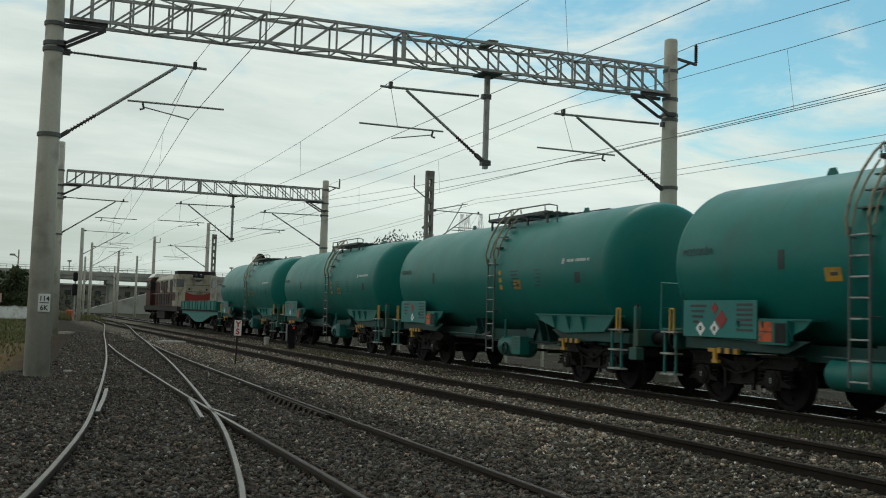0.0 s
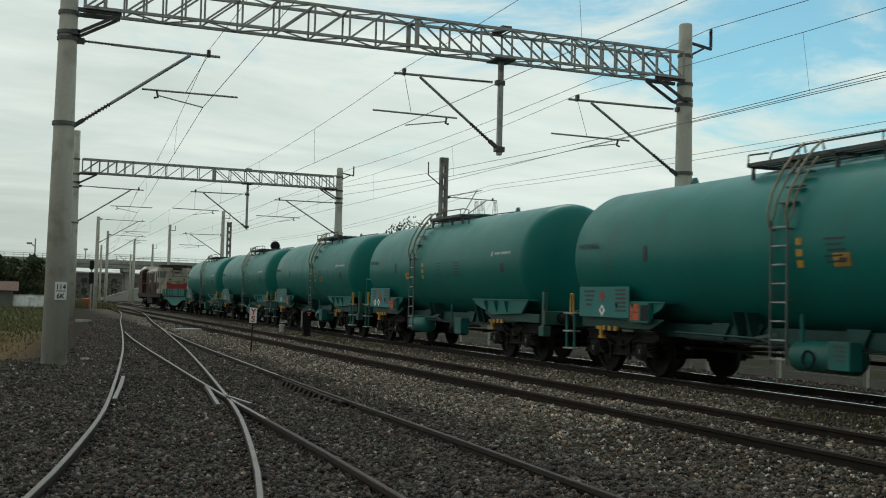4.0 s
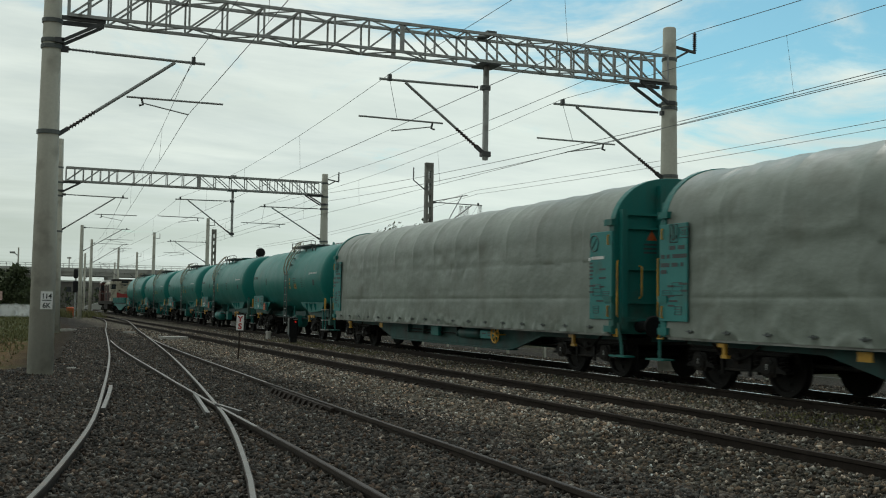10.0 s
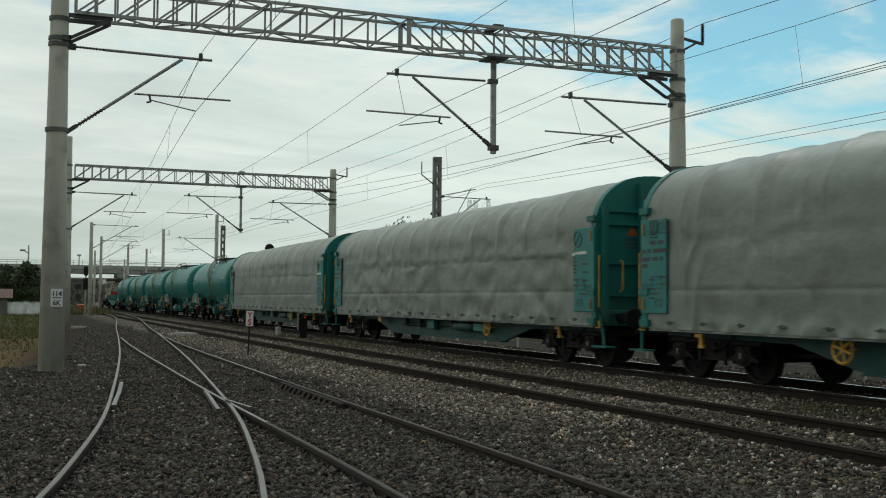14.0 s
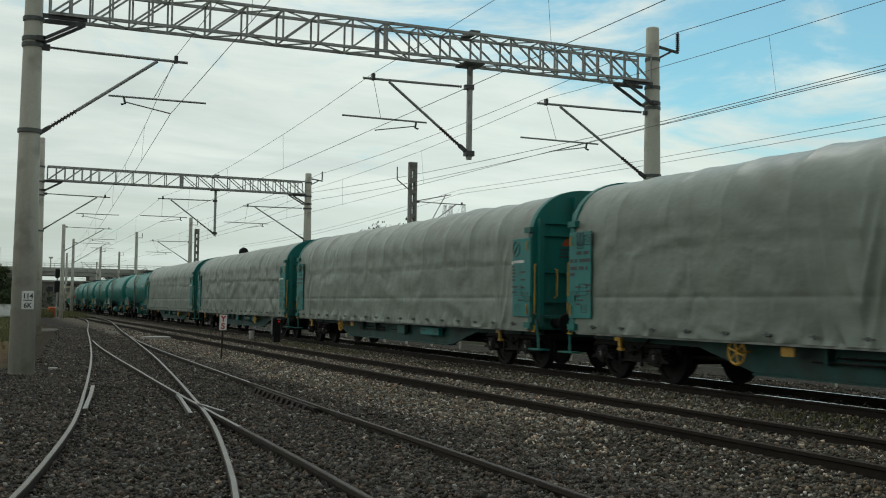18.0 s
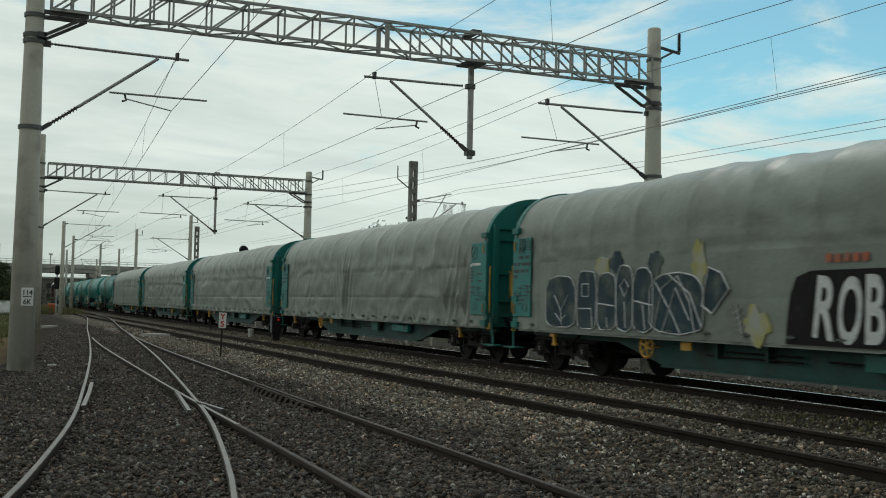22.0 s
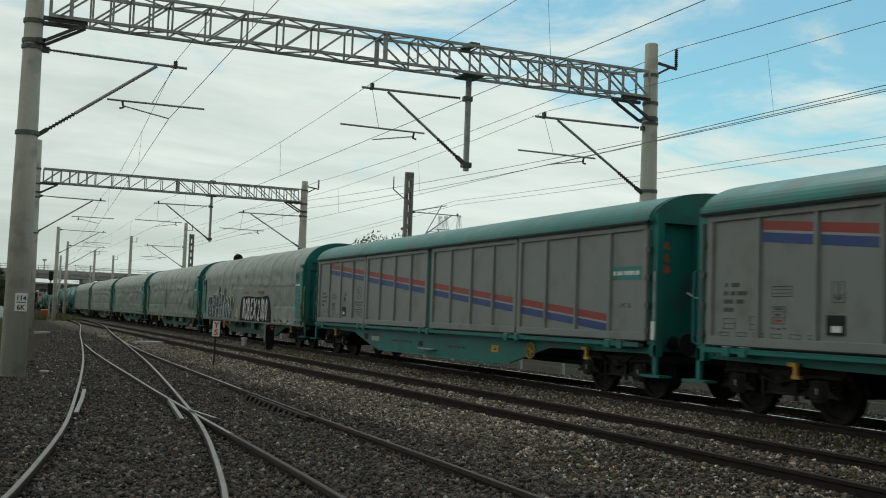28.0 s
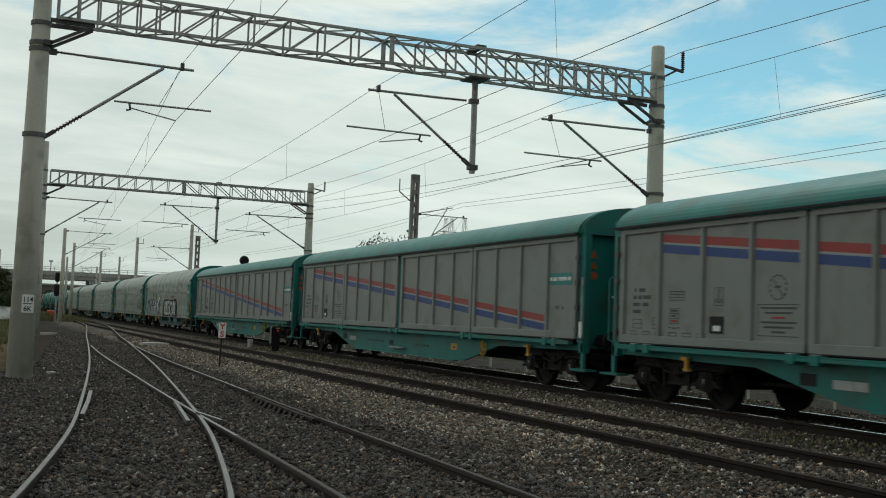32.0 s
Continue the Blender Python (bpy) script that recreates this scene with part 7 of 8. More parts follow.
def locomotive():
    w = empty("diesel_locomotive")
    part("frame", box(B(), -1.40, 1.40, -9.3, 9.4, 1.05, 1.40), LOCO_GREY, w, "sooty grey frame", bevel=0.02)

    def block(name, plan, z0, z1, material, lab=""):
        """An upright block on a plan of (x, y) corners."""
        return part(name, prism(B(), plan, z0, z1, "z"), material, w, lab, bevel=0.02)
    # full-width rear cab with chamfered corners
    plan = [(-0.85, -9.0), (0.85, -9.0), (1.42, -8.3), (1.42, -6.9), (-1.42, -6.9), (-1.42, -8.3)]
    cab = block("rear_cab", plan, 1.40, 3.62, CREAM, "cream rear cab with chamfered corners")
    block("rear_cab_roof", [(x * 0.93, -7.9 + (y + 7.9) * 0.93) for x, y in plan], 3.62, 3.88, LOCO_GREY, "sooty grey roof")
    yf = -9.0
    part("red_band", prism(B(), [(-0.85, 1.80), (0.85, 1.80), (0.85, 2.40), (0.30, 2.24), (-0.30, 2.24), (-0.85, 2.40)], yf - 0.008, yf, "y"), REDP, cab, "dark red band")
    part("black_band", box(B(), -0.85, 0.85, yf - 0.008, yf, 1.45, 1.79), BLACKP, cab)
    part("nose_mark", prism(B(), [(-0.32, 3.30), (0.32, 3.30), (0.10, 3.12), (-0.10, 3.12)], yf - 0.008, yf, "y"), INK, cab)
    lh = part("lamp_housing", box(B(), -0.38, 0.38, yf - 0.04, yf, 3.42, 3.70), BLACKP, cab, bevel=0.02)
    for x in (-0.16, 0.16):
        part("headlight", lathe(B(), [(yf - 0.07, 0.09), (yf - 0.04, 0.11)], (x, 0, 3.56), "y", 14), GLASS, lh)
    for x in (-0.60, 0.60):
        part("marker_lamp", lathe(B(), [(yf - 0.05, 0.05), (yf, 0.07)], (x, 0, 2.62), "y", 10), GLASS, cab)
    for s in (-1, 1):
        part("cab_window", prism(B(), [(s * 1.36, -8.36), (s * 0.95, -8.88), (s * 0.97, -8.905), (s * 1.385, -8.38)], 2.75, 3.30, "z"), GLASS, cab)
        part("cab_window", box(B(), min(s * 1.42, s * 1.428), max(s * 1.42, s * 1.428), -8.1, -7.3, 2.75, 3.30), GLASS, cab)
        part("cab_stripe", box(B(), min(s * 1.42, s * 1.428), max(s * 1.42, s * 1.428), -8.3, -6.9, 1.8, 2.38), MAROON, cab)
    bm = B()
    for z in (2.45, 2.9):
        pipe(bm, [(-0.8, yf - 0.10, z), (0.8, yf - 0.10, z)], 0.02)
    for x in (-1.35, 1.35):
        pipe(bm, [(x, -9.25, 1.40), (x, -9.25, 2.35), (x, -8.5, 2.35)], 0.022)
        pipe(bm, [(x, -6.8, 2.35), (x, 5.4, 2.35)], 0.020)
        for k in range(7):
            rod(bm, (x, -6.6 + 2.0 * k, 1.40), (x, -6.6 + 2.0 * k, 2.35), 0.016, 5)
    part("hand_rail", bm, STEEL_DK, w)
    # long hood: maroon below, grimy cream above, doors and grilles
    hood = [(-1.02, 1.40), (-1.02, 3.45), (-0.78, 3.74), (0.78, 3.74), (1.02, 3.45), (1.02, 1.40)]
    hd = part("hood", prism(B(), hood, -6.9, 5.5, "y"), CREAM, w, "grimy cream engine hood", bevel=0.03)
    for s in (-1, 1):
        x0, x1 = sorted((s * 1.02, s * 1.032))
        part("maroon_panel", box(B(), x0, x1, -6.85, 5.45, 1.42, 2.45), MAROON, hd, "faded maroon lower panel")
        x0, x1 = sorted((s * 1.03, s * 1.055))
        for k in range(9):
            part("hood_door", box(B(), x0, x1, -6.6 + 1.32 * k, -5.45 + 1.32 * k, 1.55, 3.25 if k % 3 else 2.35), MAROON if k % 3 else LOCO_GREY, hd, bevel=0.01)
        for k in range(4):
            part("grille", box(B(), x0, x1, -3.9 + 2.5 * k, -2.9 + 2.5 * k, 2.62, 3.34), BLACKP, hd)
        part("fuel_tank", box(B(), min(s * 0.6, s * 1.25), max(s * 0.6, s * 1.25), -2.2, 2.2, 0.45, 1.05), LOCO_GREY, w, bevel=0.05)
        part("walkway_plate", box(B(), min(s * 1.0, s * 1.42), max(s * 1.0, s * 1.42), -6.9, 5.5, 1.40, 1.44), LOCO_GREY, w)
    # front cab, wider and taller than the hood
    fc = part("front_cab", prism(B(), [(-1.42, 1.40), (-1.42, 3.50), (-1.05, 3.92), (1.05, 3.92), (1.42, 3.50), (1.42, 1.40)], 5.5, 8.2, "y"), MAROON, w, "faded maroon front cab", bevel=0.03)
    part("cab_roof", prism(B(), [(-1.30, 3.72), (-1.0, 4.02), (1.0, 4.02), (1.30, 3.72)], 5.3, 8.4, "y"), WHITEP, fc, "grimy white cab roof")
    for s in (-1, 1):
        for y in (6.1, 7.4):
            part("cab_window", box(B(), min(s * 1.42, s * 1.43), max(s * 1.42, s * 1.43), y - 0.45, y + 0.45, 2.65, 3.35), GLASS, fc)
        part("cab_window", box(B(), min(s * 1.06, s * 1.36), max(s * 1.06, s * 1.36), 5.49, 5.5, 2.7, 3.35), GLASS, fc)
    part("front_nose", prism(B(), [(-1.0, 1.40), (-1.0, 2.6), (1.0, 2.6), (1.0, 1.40)], 8.2, 9.2, "y"), MAROON, w, bevel=0.05)
    part("exhaust", box(B(), -0.3, 0.3, -1.2, 0.2, 3.70, 4.02), BLACKP, w)
    part("radiator_fan", lathe(B(), [(3.70, 0.55), (3.82, 0.55), (3.82, 0.45)], (0, 3.6, 0), "z", 20), LOCO_GREY, w)
    for e in (-1, 1):
        headstock(w, e * 9.45, e, RUNNING)
        bogie(w, e * 6.2)
    return tagged(w, "sooty cream and maroon diesel locomotive, red band on its nose", "locomotive", "freight train wagons")


ROLLING.append((locomotive(), 83.6))


def motions():
    """The whole train rolls away along its track; every wheelset turns with it."""
    turns = [(k / 10, pose(0, 0, 0, -math.degrees(travelled(k / 10) / WHEEL_R))) for k in range(321)]
    for w, y0 in ROLLING:
        walk(w, [(t, pose(TRAIN, y0 + travelled(t), 0)) for t in range(33)])
        for o in w.children_recursive:
            if o.name.startswith("wheelset"):
                at = Matrix.Translation(o.location)
                walk(o, [(t, at @ m) for t, m in turns])

# ---- surroundings ----


def lattice_mast(x, y, h, w0=0.42):
    """Square concrete mast with openings, like a tall ladder."""
    m = empty("perforated_mast", (x, y, 0))
    part("leg", box(B(), -w0 / 2, -w0 / 2 + w0 * 0.34, -0.15, 0.15, GZ - 0.3, h), MAST_DK, m)
    part("leg", box(B(), w0 / 2 - w0 * 0.34, w0 / 2, -0.15, 0.15, GZ - 0.3, h), MAST_DK, m)
    n = int(h / 0.62)
    for i in range(n):
        z = (i + 0.5) * h / n
        part("rung", box(B(), -w0 * 0.16, w0 * 0.16, -0.14, 0.14, z - 0.13, z + 0.13), MAST_DK, m)
    part("cap", box(B(), -w0 * 0.16, w0 * 0.16, -0.14, 0.14, h - 0.2, h), MAST_DK, m)
    return tagged(m, "square perforated concrete mast beside the line", "mast", "catenary masts")


def single_mast(x, y, h, reach, z_top=6.45, ins=True, drop=1.65, reg=0.95):
    m = concrete_mast(x, y, h, 0.19, 0.14)
    if reach:
        sg = 1 if reach > 0 else -1
        cantilever(m, sg * 0.16, reach, z_top, z_top - drop, z_top - reg, (reach * 0.45, reach + sg * 0.3), (reach * 0.6, reach * 0.95))
    if ins:
        part("insulator", insulator(B(), (0.55, 0, h - 0.55), (0.55, 0, h - 0.1), 0.06), INSUL, m)
        part("feeder_bracket", beam(B(), (0.1, 0, h - 0.6), (0.6, 0, h - 0.6), 0.05, 0.05), STEEL_DK, m)
    return m


def make_masts():
    single_mast(5.95, 97.0, 7.93, 3.95, 7.72, False, 2.0, 0.95)
    single_mast(8.95, 128.0, 8.45, 4.1, 8.0, False, 2.2, 0.5)
    single_mast(13.9, 112.0, 8.5, 0)
    single_mast(15.6, 90.5, 8.5, -3.3)
    single_mast(13.8, 148.0, 8.6, -2.6)
    single_mast(11.0, 170.0, 8.6, 2.6, ins=False)
    single_mast(17.5, 160.0, 8.6, -2.8)
    single_mast(18.5, 205.0, 8.6, -2.8)
    lattice_mast(18.0, 101.0, 8.3)
    m = lattice_mast(21.2, 54.0, 9.2, 0.43)
    cantilever(m, 0.25, 3.2, 7.05, 5.3, 6.2, (1.5, 3.6), (1.8, 2.6))
    part("upper_tube", rod(B(), (0.25, 0, 7.1), (2.3, 0, 7.55), 0.028, 8), TUBE_ALU, m)
    part("cross_strut", rod(B(), (2.0, 0, 7.55), (0.9, 0, 5.6), 0.028, 8), TUBE_ALU, m)
    part("feeder_bracket", beam(B(), (-0.2, 0, 7.7), (-0.9, 0, 8.2), 0.05, 0.05), STEEL_DK, m)
    part("insulator", insulator(B(), (-0.9, 0, 8.2), (-0.9, 0, 8.9), 0.06), INSUL, m)
    # signal seen over the wagons, its round head from behind
    s = empty("signal", (15.58, 70.0, 0))
    part("post", rod(B(), (0, 0, GZ - 0.2), (0, 0, 4.6), 0.06, 8), GALV, s)
    part("signal_head", lathe(B(), [(-0.12, 0.05), (-0.10, 0.28), (0.06, 0.32), (0.12, 0.30)], (0, 0, 4.75), "y", 24), BLACKP, s, "black round signal head")
    tagged(s, "black round signal head on a thin post", "signal")
    s = empty("signal", (5.97, 104.0, 0))
    part("post", rod(B(), (0, 0, GZ - 0.2), (0, 0, 3.6), 0.07, 8), GALV, s)
    part("signal_head", box(B(), -0.20, 0.20, -0.15, 0.12, 3.45, 4.32), BLACKP, s, "black signal box", bevel=0.08)
    part("signal_head", box(B(), -0.24, 0.24, -0.15, 0.12, 2.15, 3.2), BLACKP, s, "black signal box", bevel=0.08)
    tagged(s, "black trackside light signal on a post", "signal")


make_masts()


def bridge():
    """Road overpass far ahead: deck, parapet rails and piers."""
    b = empty("overpass", (0, 262, 0))
    part("deck", box(B(), -90, 120, -5, 5, 7.1, 8.4), CONC_FAR, b, "grey concrete deck", bevel=0.05)
    part("edge_beam", box(B(), -90, 120, -5.3, -5, 8.0, 8.92), CONC_FAR, b)
    bm = B()
    for x in range(-90, 120, 2):
        rod(bm, (x, -5.1, 8.9), (x, -5.1, 9.85), 0.05, 4)
    for z in (9.4, 9.85):
        rod(bm, (-90, -5.1, z), (120, -5.1, z), 0.05, 4)
    part("railing", bm, GALV, b)
    for x in (-70, -45, -18, 6.5, 23, 46, 70, 95):
        p = part("pier", box(B(), x - 0.8, x + 0.8, -3.5, 3.5, GZ - 0.5, 7.1), CONC_FAR, b, bevel=0.05)
        part("pier_head", box(B(), x - 1.3, x + 1.3, -4.8, 4.8, 6.2, 7.1), CONC_FAR, p)
    for x in (-22, 13.7, 52):
        part("lamp_post", rod(B(), (x, 4.6, 8.4), (x, 4.6, 11.4), 0.14, 6), CONC_FAR, b)
        part("lamp_head", box(B(), x - 0.45, x + 0.45, 4.3, 4.9, 11.3, 11.7), CONC_FAR, b)
    tagged(b, "grey concrete road overpass across the tracks", "bridge", kind="structure")
    # sloping approach wall under it
    r = part("retaining_wall", prism(B(), [(12.5, GZ), (60, GZ), (60, 7.5), (30, 5.2)], 214, 216, "y"), CONC_FAR)
    tagged(r, "pale sloping concrete retaining wall near the overpass", "wall", kind="structure")


bridge()


def clumps(bm, centre, radii, n, size, rg):
    """Leaf clumps: small crossed blades scattered through an uneven crown."""
    for _ in range(n):
        d = Vector((rg.gauss(0, 1), rg.gauss(0, 1), rg.gauss(0, 1))).normalized()
        k = rg.random() ** 0.45
        p = Vector(centre) + Vector((d.x * radii[0] * k, d.y * radii[1] * k, d.z * radii[2] * k))
        p += Vector((noise.noise(p * 0.6), noise.noise(p * 0.6 + Vector((9, 0, 0))), noise.noise(p * 0.6 + Vector((0, 9, 0))))) * radii[0] * 0.35
        s = size * (0.6 + 0.8 * rg.random())
        q = Euler((rg.random() * 6.3, rg.random() * 6.3, rg.random() * 6.3)).to_matrix()
        v = [bm.verts.new(p + q @ Vector(c) * s) for c in ((-0.5, 0, 0), (0.1, -0.28, 0.08), (0.6, 0, 0), (0.1, 0.28, 0.08))]
        bm.faces.new(v)


def tree(x, y, h, spread, seed, n=1500, lab="dark green leafy tree beyond the yard", skirt=False, blade=0.45):
    rg = random.Random(seed)
    t = empty("tree", (x, y, GZ - 0.1))
    bm = B()
    rod(bm, (0, 0, -0.2), (0.1, 0, h * 0.45), 0.045 * h, 8, 0.025 * h)
    tips = []
    for k in range(7):
        a = k * 2.4 + rg.random()
        z0 = h * (0.22 + 0.05 * k)
        e = Vector((math.cos(a) * spread * 0.6, math.sin(a) * spread * 0.6, z0 + h * (0.22 + 0.2 * rg.random())))
        rod(bm, (0.05, 0, z0), e, 0.018 * h, 6, 0.006 * h)
        tips.append(e)
    part("trunk", bm, BARK, t)
    bm = B()
    for e in tips:
        clumps(bm, e, (spread * 0.55, spread * 0.55, h * 0.24), n // 8, blade, rg)
    clumps(bm, (0, 0, h * 0.68), (spread * 0.75, spread * 0.75, h * 0.30), n // 4, blade, rg)
    if skirt:                         # foliage down to the ground
        clumps(bm, (0, 0, h * 0.36), (spread, spread, h * 0.36), n // 2, blade, rg)
    part("crown", bm, LEAF, t)
    return tagged(t, lab, "tree", "trees")


for k, (x, y, h, sp) in enumerate(((-0.3, 118, 4.8, 2.1), (-3.9, 119, 5.2, 2.7), (-8.6, 121, 5.5, 3.2), (-14, 124, 6.0, 4.0), (-21, 128, 5.6, 4.2), (1.3, 116.5, 2.6, 1.1), (3.3, 152, 4.6, 2.2))):
    tree(x, y, h, sp, 20 + k, 3400, skirt=True)
for k, (x, y, h, sp) in enumerate(((24.5, 66, 6.6, 1.9), (22.6, 64, 6.0, 1.3), (27.0, 70, 6.2, 1.8), (31, 64, 5.2, 2.0))):
    tree(x, y, h, sp, 40 + k, 4200, "thin dark tree behind the line", blade=0.16)


def house():
    h = empty("house", (-3.4, 105.3, 0))
    part("wall", box(B(), -3.5, 2.7, -2.0, 2.0, GZ - 0.2, 1.42), PLASTER, h)
    part("roof", prism(B(), [(-2.4, 1.32), (2.4, 1.32), (0, 2.15)], -3.9, 3.15, "x"), ROOF_T, h, "weathered red tile roof")
    wd = part("window", box(B(), -1.5, -0.7, -2.03, -2.0, 0.4, 1.1), GLASS, h)
    part("frame", box(B(), -1.56, -0.64, -2.02, -1.99, 0.34, 1.16), WHITEP, wd)
    tagged(h, "small grey shed-like house with a red tile roof", "house")


house()


def sheet_fence():
    bm = B()
    rows = []
    for j in range(9):
        z = GZ + 1.18 * j / 8
        rows.append([bm.verts.new((-0.72 + 0.10 * i, 103 + 0.012 * i + 0.12 * noise.noise(Vector((i * 0.25, j * 0.4, 2))) + 0.05 * math.sin(i * 0.9), z + (0.12 * noise.noise(Vector((i * 0.16, 0, 7))) if j == 8 else 0))) for i in range(47)])
    for a, b in zip(rows, rows[1:]):
        for i in range(46):
            bm.faces.new((a[i], a[i + 1], b[i + 1], b[i]))
    bmesh.ops.solidify(bm, geom=bm.faces[:], thickness=0.02)
    f = empty("sheet_fence")
    part("sheet", bm, SHEET, f, "creased white plastic sheet", smooth=True)
    for i in range(4):
        part("post", rod(B(), (-0.6 + 1.45 * i, 103.3 + 0.18 * i, GZ - 0.2), (-0.6 + 1.45 * i, 103.3 + 0.18 * i, 1.0), 0.05, 6), BARK, f)
    tagged(f, "white plastic sheeting strung on posts along the yard", "fence")


sheet_fence()


def small_things():
    # marker plate on the nearest mast: white with dark figures as bars
    p = tagged(part("mast_plate", box(B(), -0.112, 0.112, -0.008, 0.004, -0.175, 0.175), SIGN_W, bevel=0.004), "white mast plate lettered 114 over 6K in black", "sign")
    p.matrix_world = pose(0.745, 22.5 - 0.262, 1.355, 0, 0, 4)
    part("plate_line", box(B(), -0.085, 0.085, -0.012, -0.008, -0.005, 0.012), INK, p)
    for txt, z, sz in (("114", 0.04, 0.135), ("6K", -0.14, 0.135)):
        o = words(p, txt, 0, 0, 0, sz, INK, name="figures", xscale=0.95, bold=0.003)
        o.matrix_local = pose(0, -0.0105, z, 90, 0, 0)
    # small track marker with the letters Y and S
    s = empty("track_marker", (5.97, 29.3, 0))
    part("post", box(B(), -0.022, 0.022, -0.02, 0.02, GZ - 0.2, 0.72), RAIL_SIDE, s)
    b = part("plate", box(B(), -0.10, 0.10, -0.03, -0.02, 0.62, 1.04), SIGN_W, s, "white plate with red letters", bevel=0.004)
    for k, ch in enumerate("YS"):
        o = words(b, ch, 0, -0.036, 0.86 - 0.20 * k, 0.22, SIGN_R, name="letter", bold=0.006)
        o.matrix_local = pose(0, -0.036, 0.86 - 0.20 * k, 90, 0, 0)
    s.rotation_euler = (0, radians(1.5), radians(-6))
    tagged(s, "small white trackside marker with red letters Y S", "sign")
    # dwarf signal between the main tracks, its red lamp lit
    s = empty("dwarf_signal", (10.3, 40.3, 0))
    part("foot", box(B(), -0.13, 0.13, -0.10, 0.10, GZ - 0.2, 0.10), BLACKP, s)
    hb = part("housing", box(B(), -0.17, 0.17, -0.12, 0.12, 0.06, 0.86), BLACKP, s, "black signal housing", bevel=0.06)
    part("hood", box(B(), -0.12, 0.12, -0.22, -0.12, 0.80, 0.84), BLACKP, hb)
    part("back_plate", box(B(), -0.19, -0.17, -0.12, 0.12, 0.20, 0.84), GALV_DK, hb)
    part("white_cap", box(B(), -0.02, 0.13, -0.14, -0.118, 0.76, 0.82), WHITEP, hb)
    part("lamp", lathe(B(), [(-0.15, 0.032), (-0.118, 0.034)], (0.06, 0, 0.69), "y", 14), LAMP_RED, hb, "lit red lamp")
    part("lamp", lathe(B(), [(-0.15, 0.05), (-0.118, 0.055)], (0.06, 0, 0.50), "y", 14), GLASS, hb)
    tagged(s, "black dwarf signal between the tracks with a red lamp", "signal")
    o = tagged(part("concrete_post", lathe(B(), [(GZ - 0.2, 0.12), (-0.02, 0.11), (0.16, 0.13), (0.20, 0.11)], (0, 0, 0), "z", 12), CONC_PALE), "pale squat concrete post between the tracks", "post")
    o.location = (10.5, 45.3, 0)
    # far power pylons
    for x, y, h in ((180, 420, 45), (187, 430, 46), (196, 436, 47)):
        s = empty("power_pylon", (x, y, 0))
        bm = B()
        for sx in (-1, 1):
            for sy in (-1, 1):
                rod(bm, (sx * 4, sy * 4, GZ - 1), (sx * 0.5, sy * 0.5, h), 0.09, 4)
            for k in range(9):
                z0, z1 = h * k / 9, h * (k + 1) / 9
                w0, w1 = 4 - 3.5 * k / 9, 4 - 3.5 * (k + 1) / 9
                rod(bm, (-w0, sx * w0, z0), (w1, sx * w1, z1), 0.05, 4)
                rod(bm, (w0, sx * w0, z0), (-w1, sx * w1, z1), 0.05, 4)
        part("tower", bm, GALV, s)
        for z in (h * 0.72, h * 0.84):
            part("cross_arm", beam(B(), (-6, 0, z), (6, 0, z), 0.15, 0.3), GALV, s)
        tagged(s, "grey steel lattice power pylon far beyond the line", "pylon", "power pylons")
    # pale scraps on the ballast
    for x, y, sx, sy, rz, nm, lab in ((5.55, 53.0, 0.45, 0.10, 20, "plank", "bleached plank lying on the ballast"), (6.55, 45.2, 0.75, 0.5, 15, "concrete_slab", "pale broken concrete slab on the ballast"),
                                      (7.9, 127, 0.6, 0.3, 10, "stone_block", "pale stone block by the track"), (3.0, 57, 0.5, 0.3, 5, "plank", "bleached plank lying on the ballast"),
                                      (1.35, 24.0, 0.14, 0.10, 30, "stone_block", "pale stone beside the mast foot")):
        bm = B()
        n = 9
        prism(bm, [(sx * math.cos(2 * math.pi * i / n) * (0.8 + 0.3 * noise.noise(Vector((i, x, y)))), sy * math.sin(2 * math.pi * i / n) * (0.8 + 0.3 * noise.noise(Vector((i, y, x))))) for i in range(n)], -0.05, 0.07, "z")
        o = tagged(part(nm, bm, CONC_PALE), lab, "debris")
        o.matrix_world = pose(x, y, GZ + 0.04, 0, 0, rz)
    # orange barrier and dark clutter by the far masts
    o = tagged(part("orange_barrel", lathe(B(), [(0, 0.33), (0.05, 0.36), (0.4, 0.34), (0.85, 0.36), (0.9, 0.3)], (0, 0, 0), "z", 16), ORANGE), "orange plastic barrel beside the track", "barrel")
    o.location = (5.7, 106, GZ + 0.05)
    # yard lamp
    l = empty("yard_lamp", (1.25, 133, 0))
    part("pole", rod(B(), (0, 0, GZ - 0.2), (0, 0, 7.45), 0.12, 8, 0.08), CONCRETE, l)
    part("lamp_arm", rod(B(), (0, 0, 6.5), (-0.5, 0, 6.85), 0.06, 6), GALV, l)
    part("lamp_head", box(B(), -0.95, -0.35, -0.2, 0.2, 6.75, 6.98), GALV, l, bevel=0.05)
    tagged(l, "yard lamp with one arm on a concrete pole", "lamp")
    # low fence posts on the far side of the train
    f = empty("wire_fence")
    for k in range(26):
        part("post", box(B(), 15.45, 15.53, 6 + k * 2.6, 6.08 + k * 2.6, GZ - 0.2, 0.55), CONCRETE, f)
    bm = B()
    for z in (0.05, 0.25, 0.45):
        rod(bm, (15.49, 6, z), (15.49, 71, z), 0.005, 4)
    part("wire_strand", bm, WIRE, f)
    tagged(f, "low wire fence on concrete posts beyond the train", "fence")


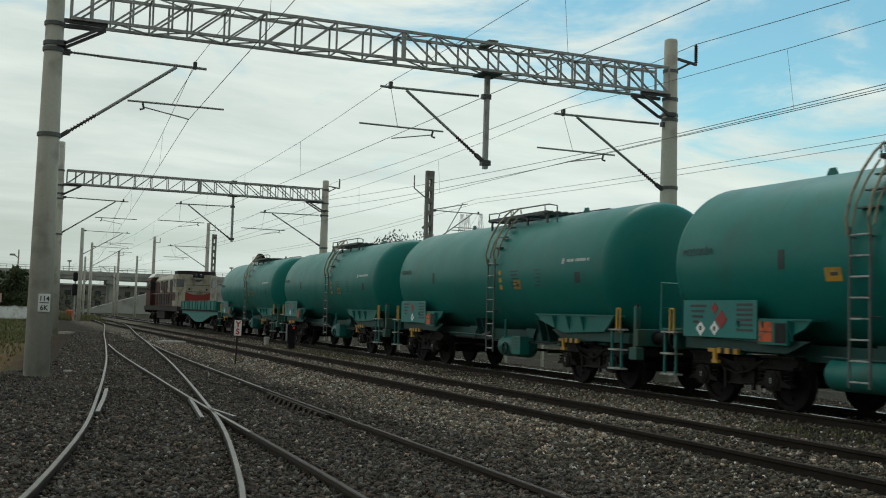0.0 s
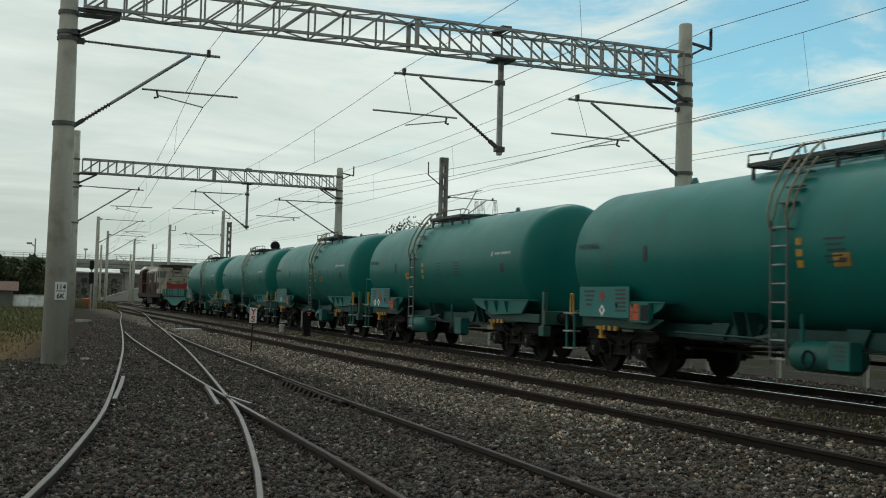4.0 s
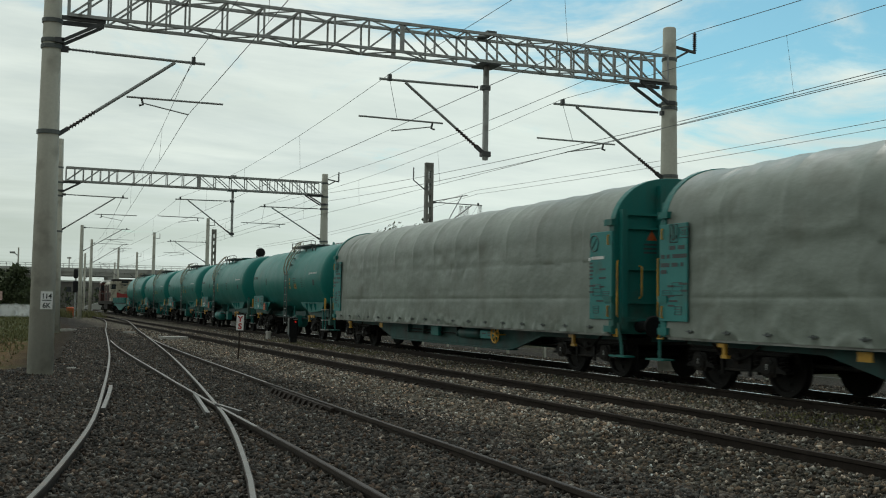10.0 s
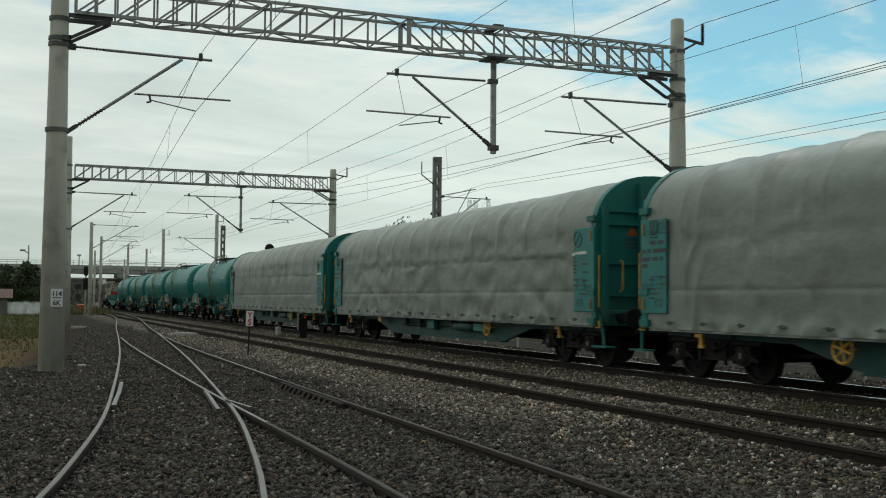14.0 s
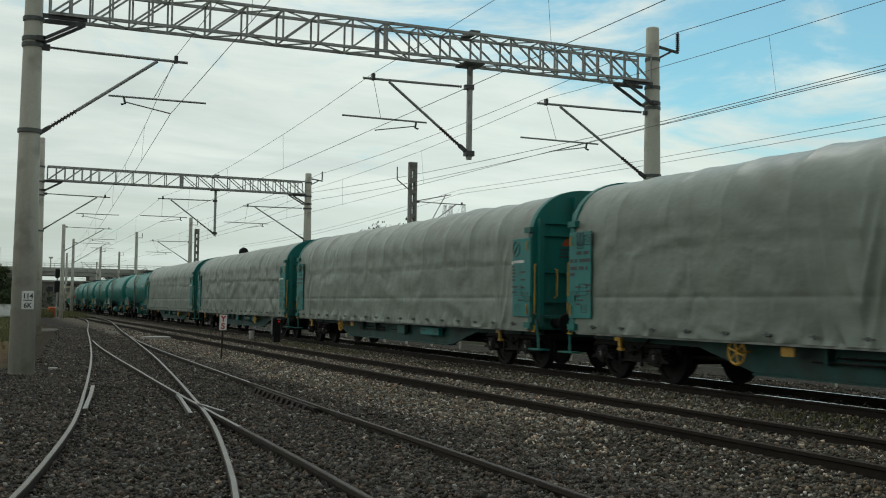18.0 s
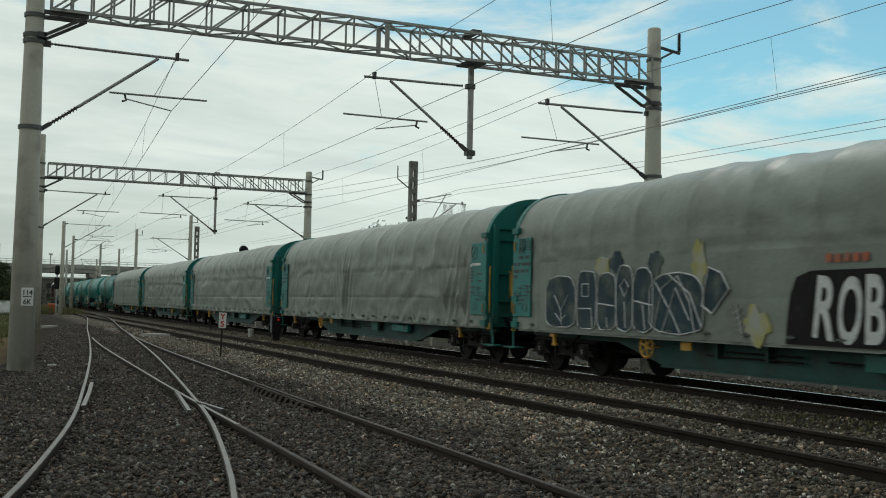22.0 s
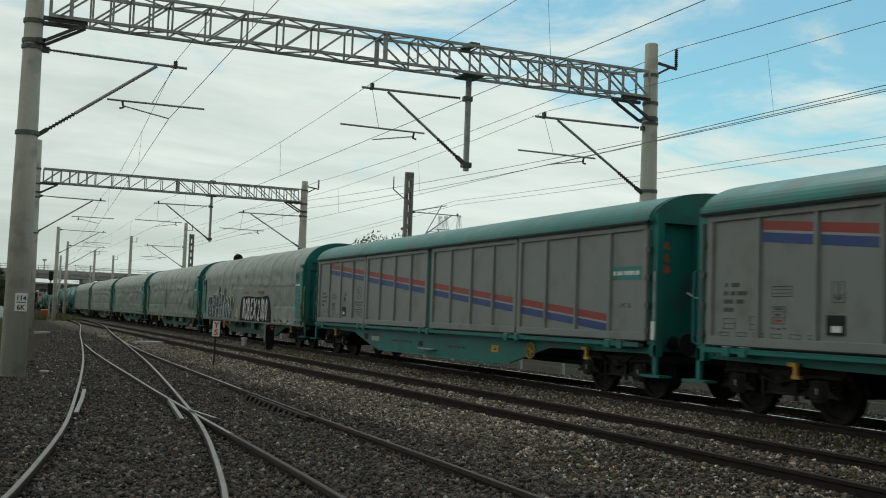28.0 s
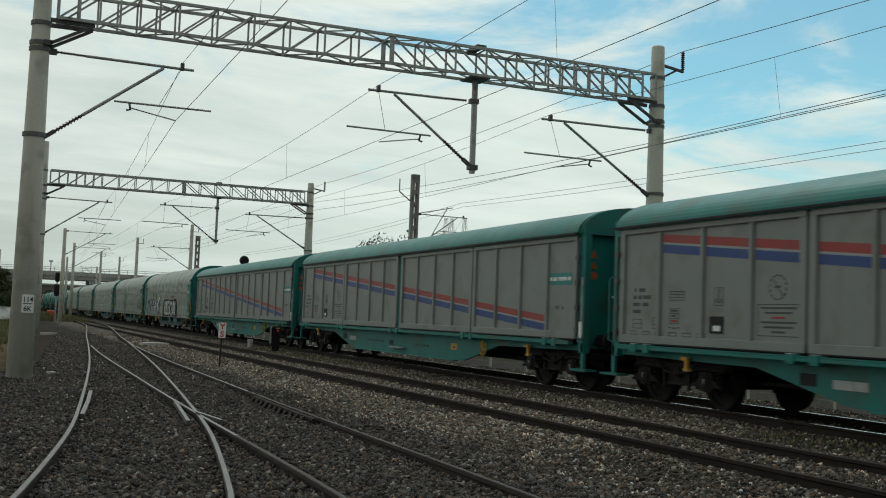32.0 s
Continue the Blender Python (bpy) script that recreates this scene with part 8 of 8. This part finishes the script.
LAMP_RED = bpy.data.materials.new("lit red lamp")
LAMP_RED.use_nodes = True
LAMP_RED.node_tree.nodes["Principled BSDF"].inputs["Base Color"].default_value = (0.3, 0.01, 0.01, 1)
LAMP_RED.node_tree.nodes["Principled BSDF"].inputs["Emission Color"].default_value = (1.0, 0.03, 0.02, 1)
LAMP_RED.node_tree.nodes["Principled BSDF"].inputs["Emission Strength"].default_value = 0.3
CONC_PALE = M("pale broken concrete", (0.46, 0.44, 0.41), 0.9, var=0.2, s1=4, bump=0.4)
small_things()


def far_buildings():
    rg = random.Random(12)
    for x, y, w, d, h in ((-2, 330, 26, 14, 9), (26, 345, 30, 14, 7), (66, 360, 26, 16, 11), (-44, 340, 30, 14, 8), (110, 380, 36, 16, 10)):
        b = empty("far_building", (x, y, 0))
        part("wall", box(B(), -w / 2, w / 2, -d / 2, d / 2, GZ - 1, h), PLASTER, b)
        part("roof", box(B(), -w / 2 - 0.5, w / 2 + 0.5, -d / 2 - 0.5, d / 2 + 0.5, h, h + 0.5), CONC_FAR, b)
        n = int(w / 4)
        for i in range(n):
            for k in range(int(h / 3.2)):
                xx = -w / 2 + (i + 0.5) * w / n
                part("window", box(B(), xx - 0.8, xx + 0.8, -d / 2 - 0.03, -d / 2, 1 + 3.1 * k, 2.5 + 3.1 * k), GLASS, b)
        tagged(b, "grey flat-roofed building far beyond the overpass", "building", "far buildings")
    bm = B()
    for k in range(70):
        x = -160 + 6.2 * k
        clumps(bm, (x, 300 + 30 * rg.random(), 1.5), (5, 4, 3.2 + 1.5 * rg.random()), 170, 0.8, rg)
    tagged(part("far_woods", bm, LEAF), "dark line of trees along the horizon", "trees", kind="stuff")


far_buildings()


def grass(name, lab, regions, seed):
    """Tufts of thin blades as one object."""
    rg = random.Random(seed)
    bm = B()
    for x0, x1, y0, y1, n, h in regions:
        for _ in range(n):
            x, y = x0 + (x1 - x0) * rg.random(), y0 + (y1 - y0) * rg.random()
            z = bed(x, y)
            for _b in range(4):
                a, l, k = rg.random() * 6.28, h * (0.4 + rg.random()), 0.012 + 0.01 * rg.random()
                dx, dy = math.cos(a), math.sin(a)
                p = Vector((x + 0.05 * rg.random(), y + 0.05 * rg.random(), z - 0.01))
                v = [bm.verts.new(p + Vector(o)) for o in ((-dy * k, dx * k, 0), (dy * k, -dx * k, 0), (dx * l * 0.5, dy * l * 0.5, l))]
                bm.faces.new(v)
    return tagged(part(name, bm, GRASS), lab, "grass", kind="stuff")


grass("trackside_weeds", "short green weeds beside the train's track", ((10.0, 11.2, 6, 13, 400, 0.06), (10.0, 11.0, 31, 44, 800, 0.055), (10.2, 11.0, 14, 30, 160, 0.05)), 6)
grass("verge_grass", "dry grass on the verge beside the ballast", ((-7, 0.2, 26, 34, 260, 0.08), (-7, 0.6, 33, 46, 900, 0.11), (-7, 1.8, 44, 60, 2200, 0.14), (-16, 2.2, 60, 102, 3000, 0.24), (2.6, 5.6, 99, 112, 700, 0.7), (6.4, 8.6, 100, 126, 500, 0.5)), 9)

motions()
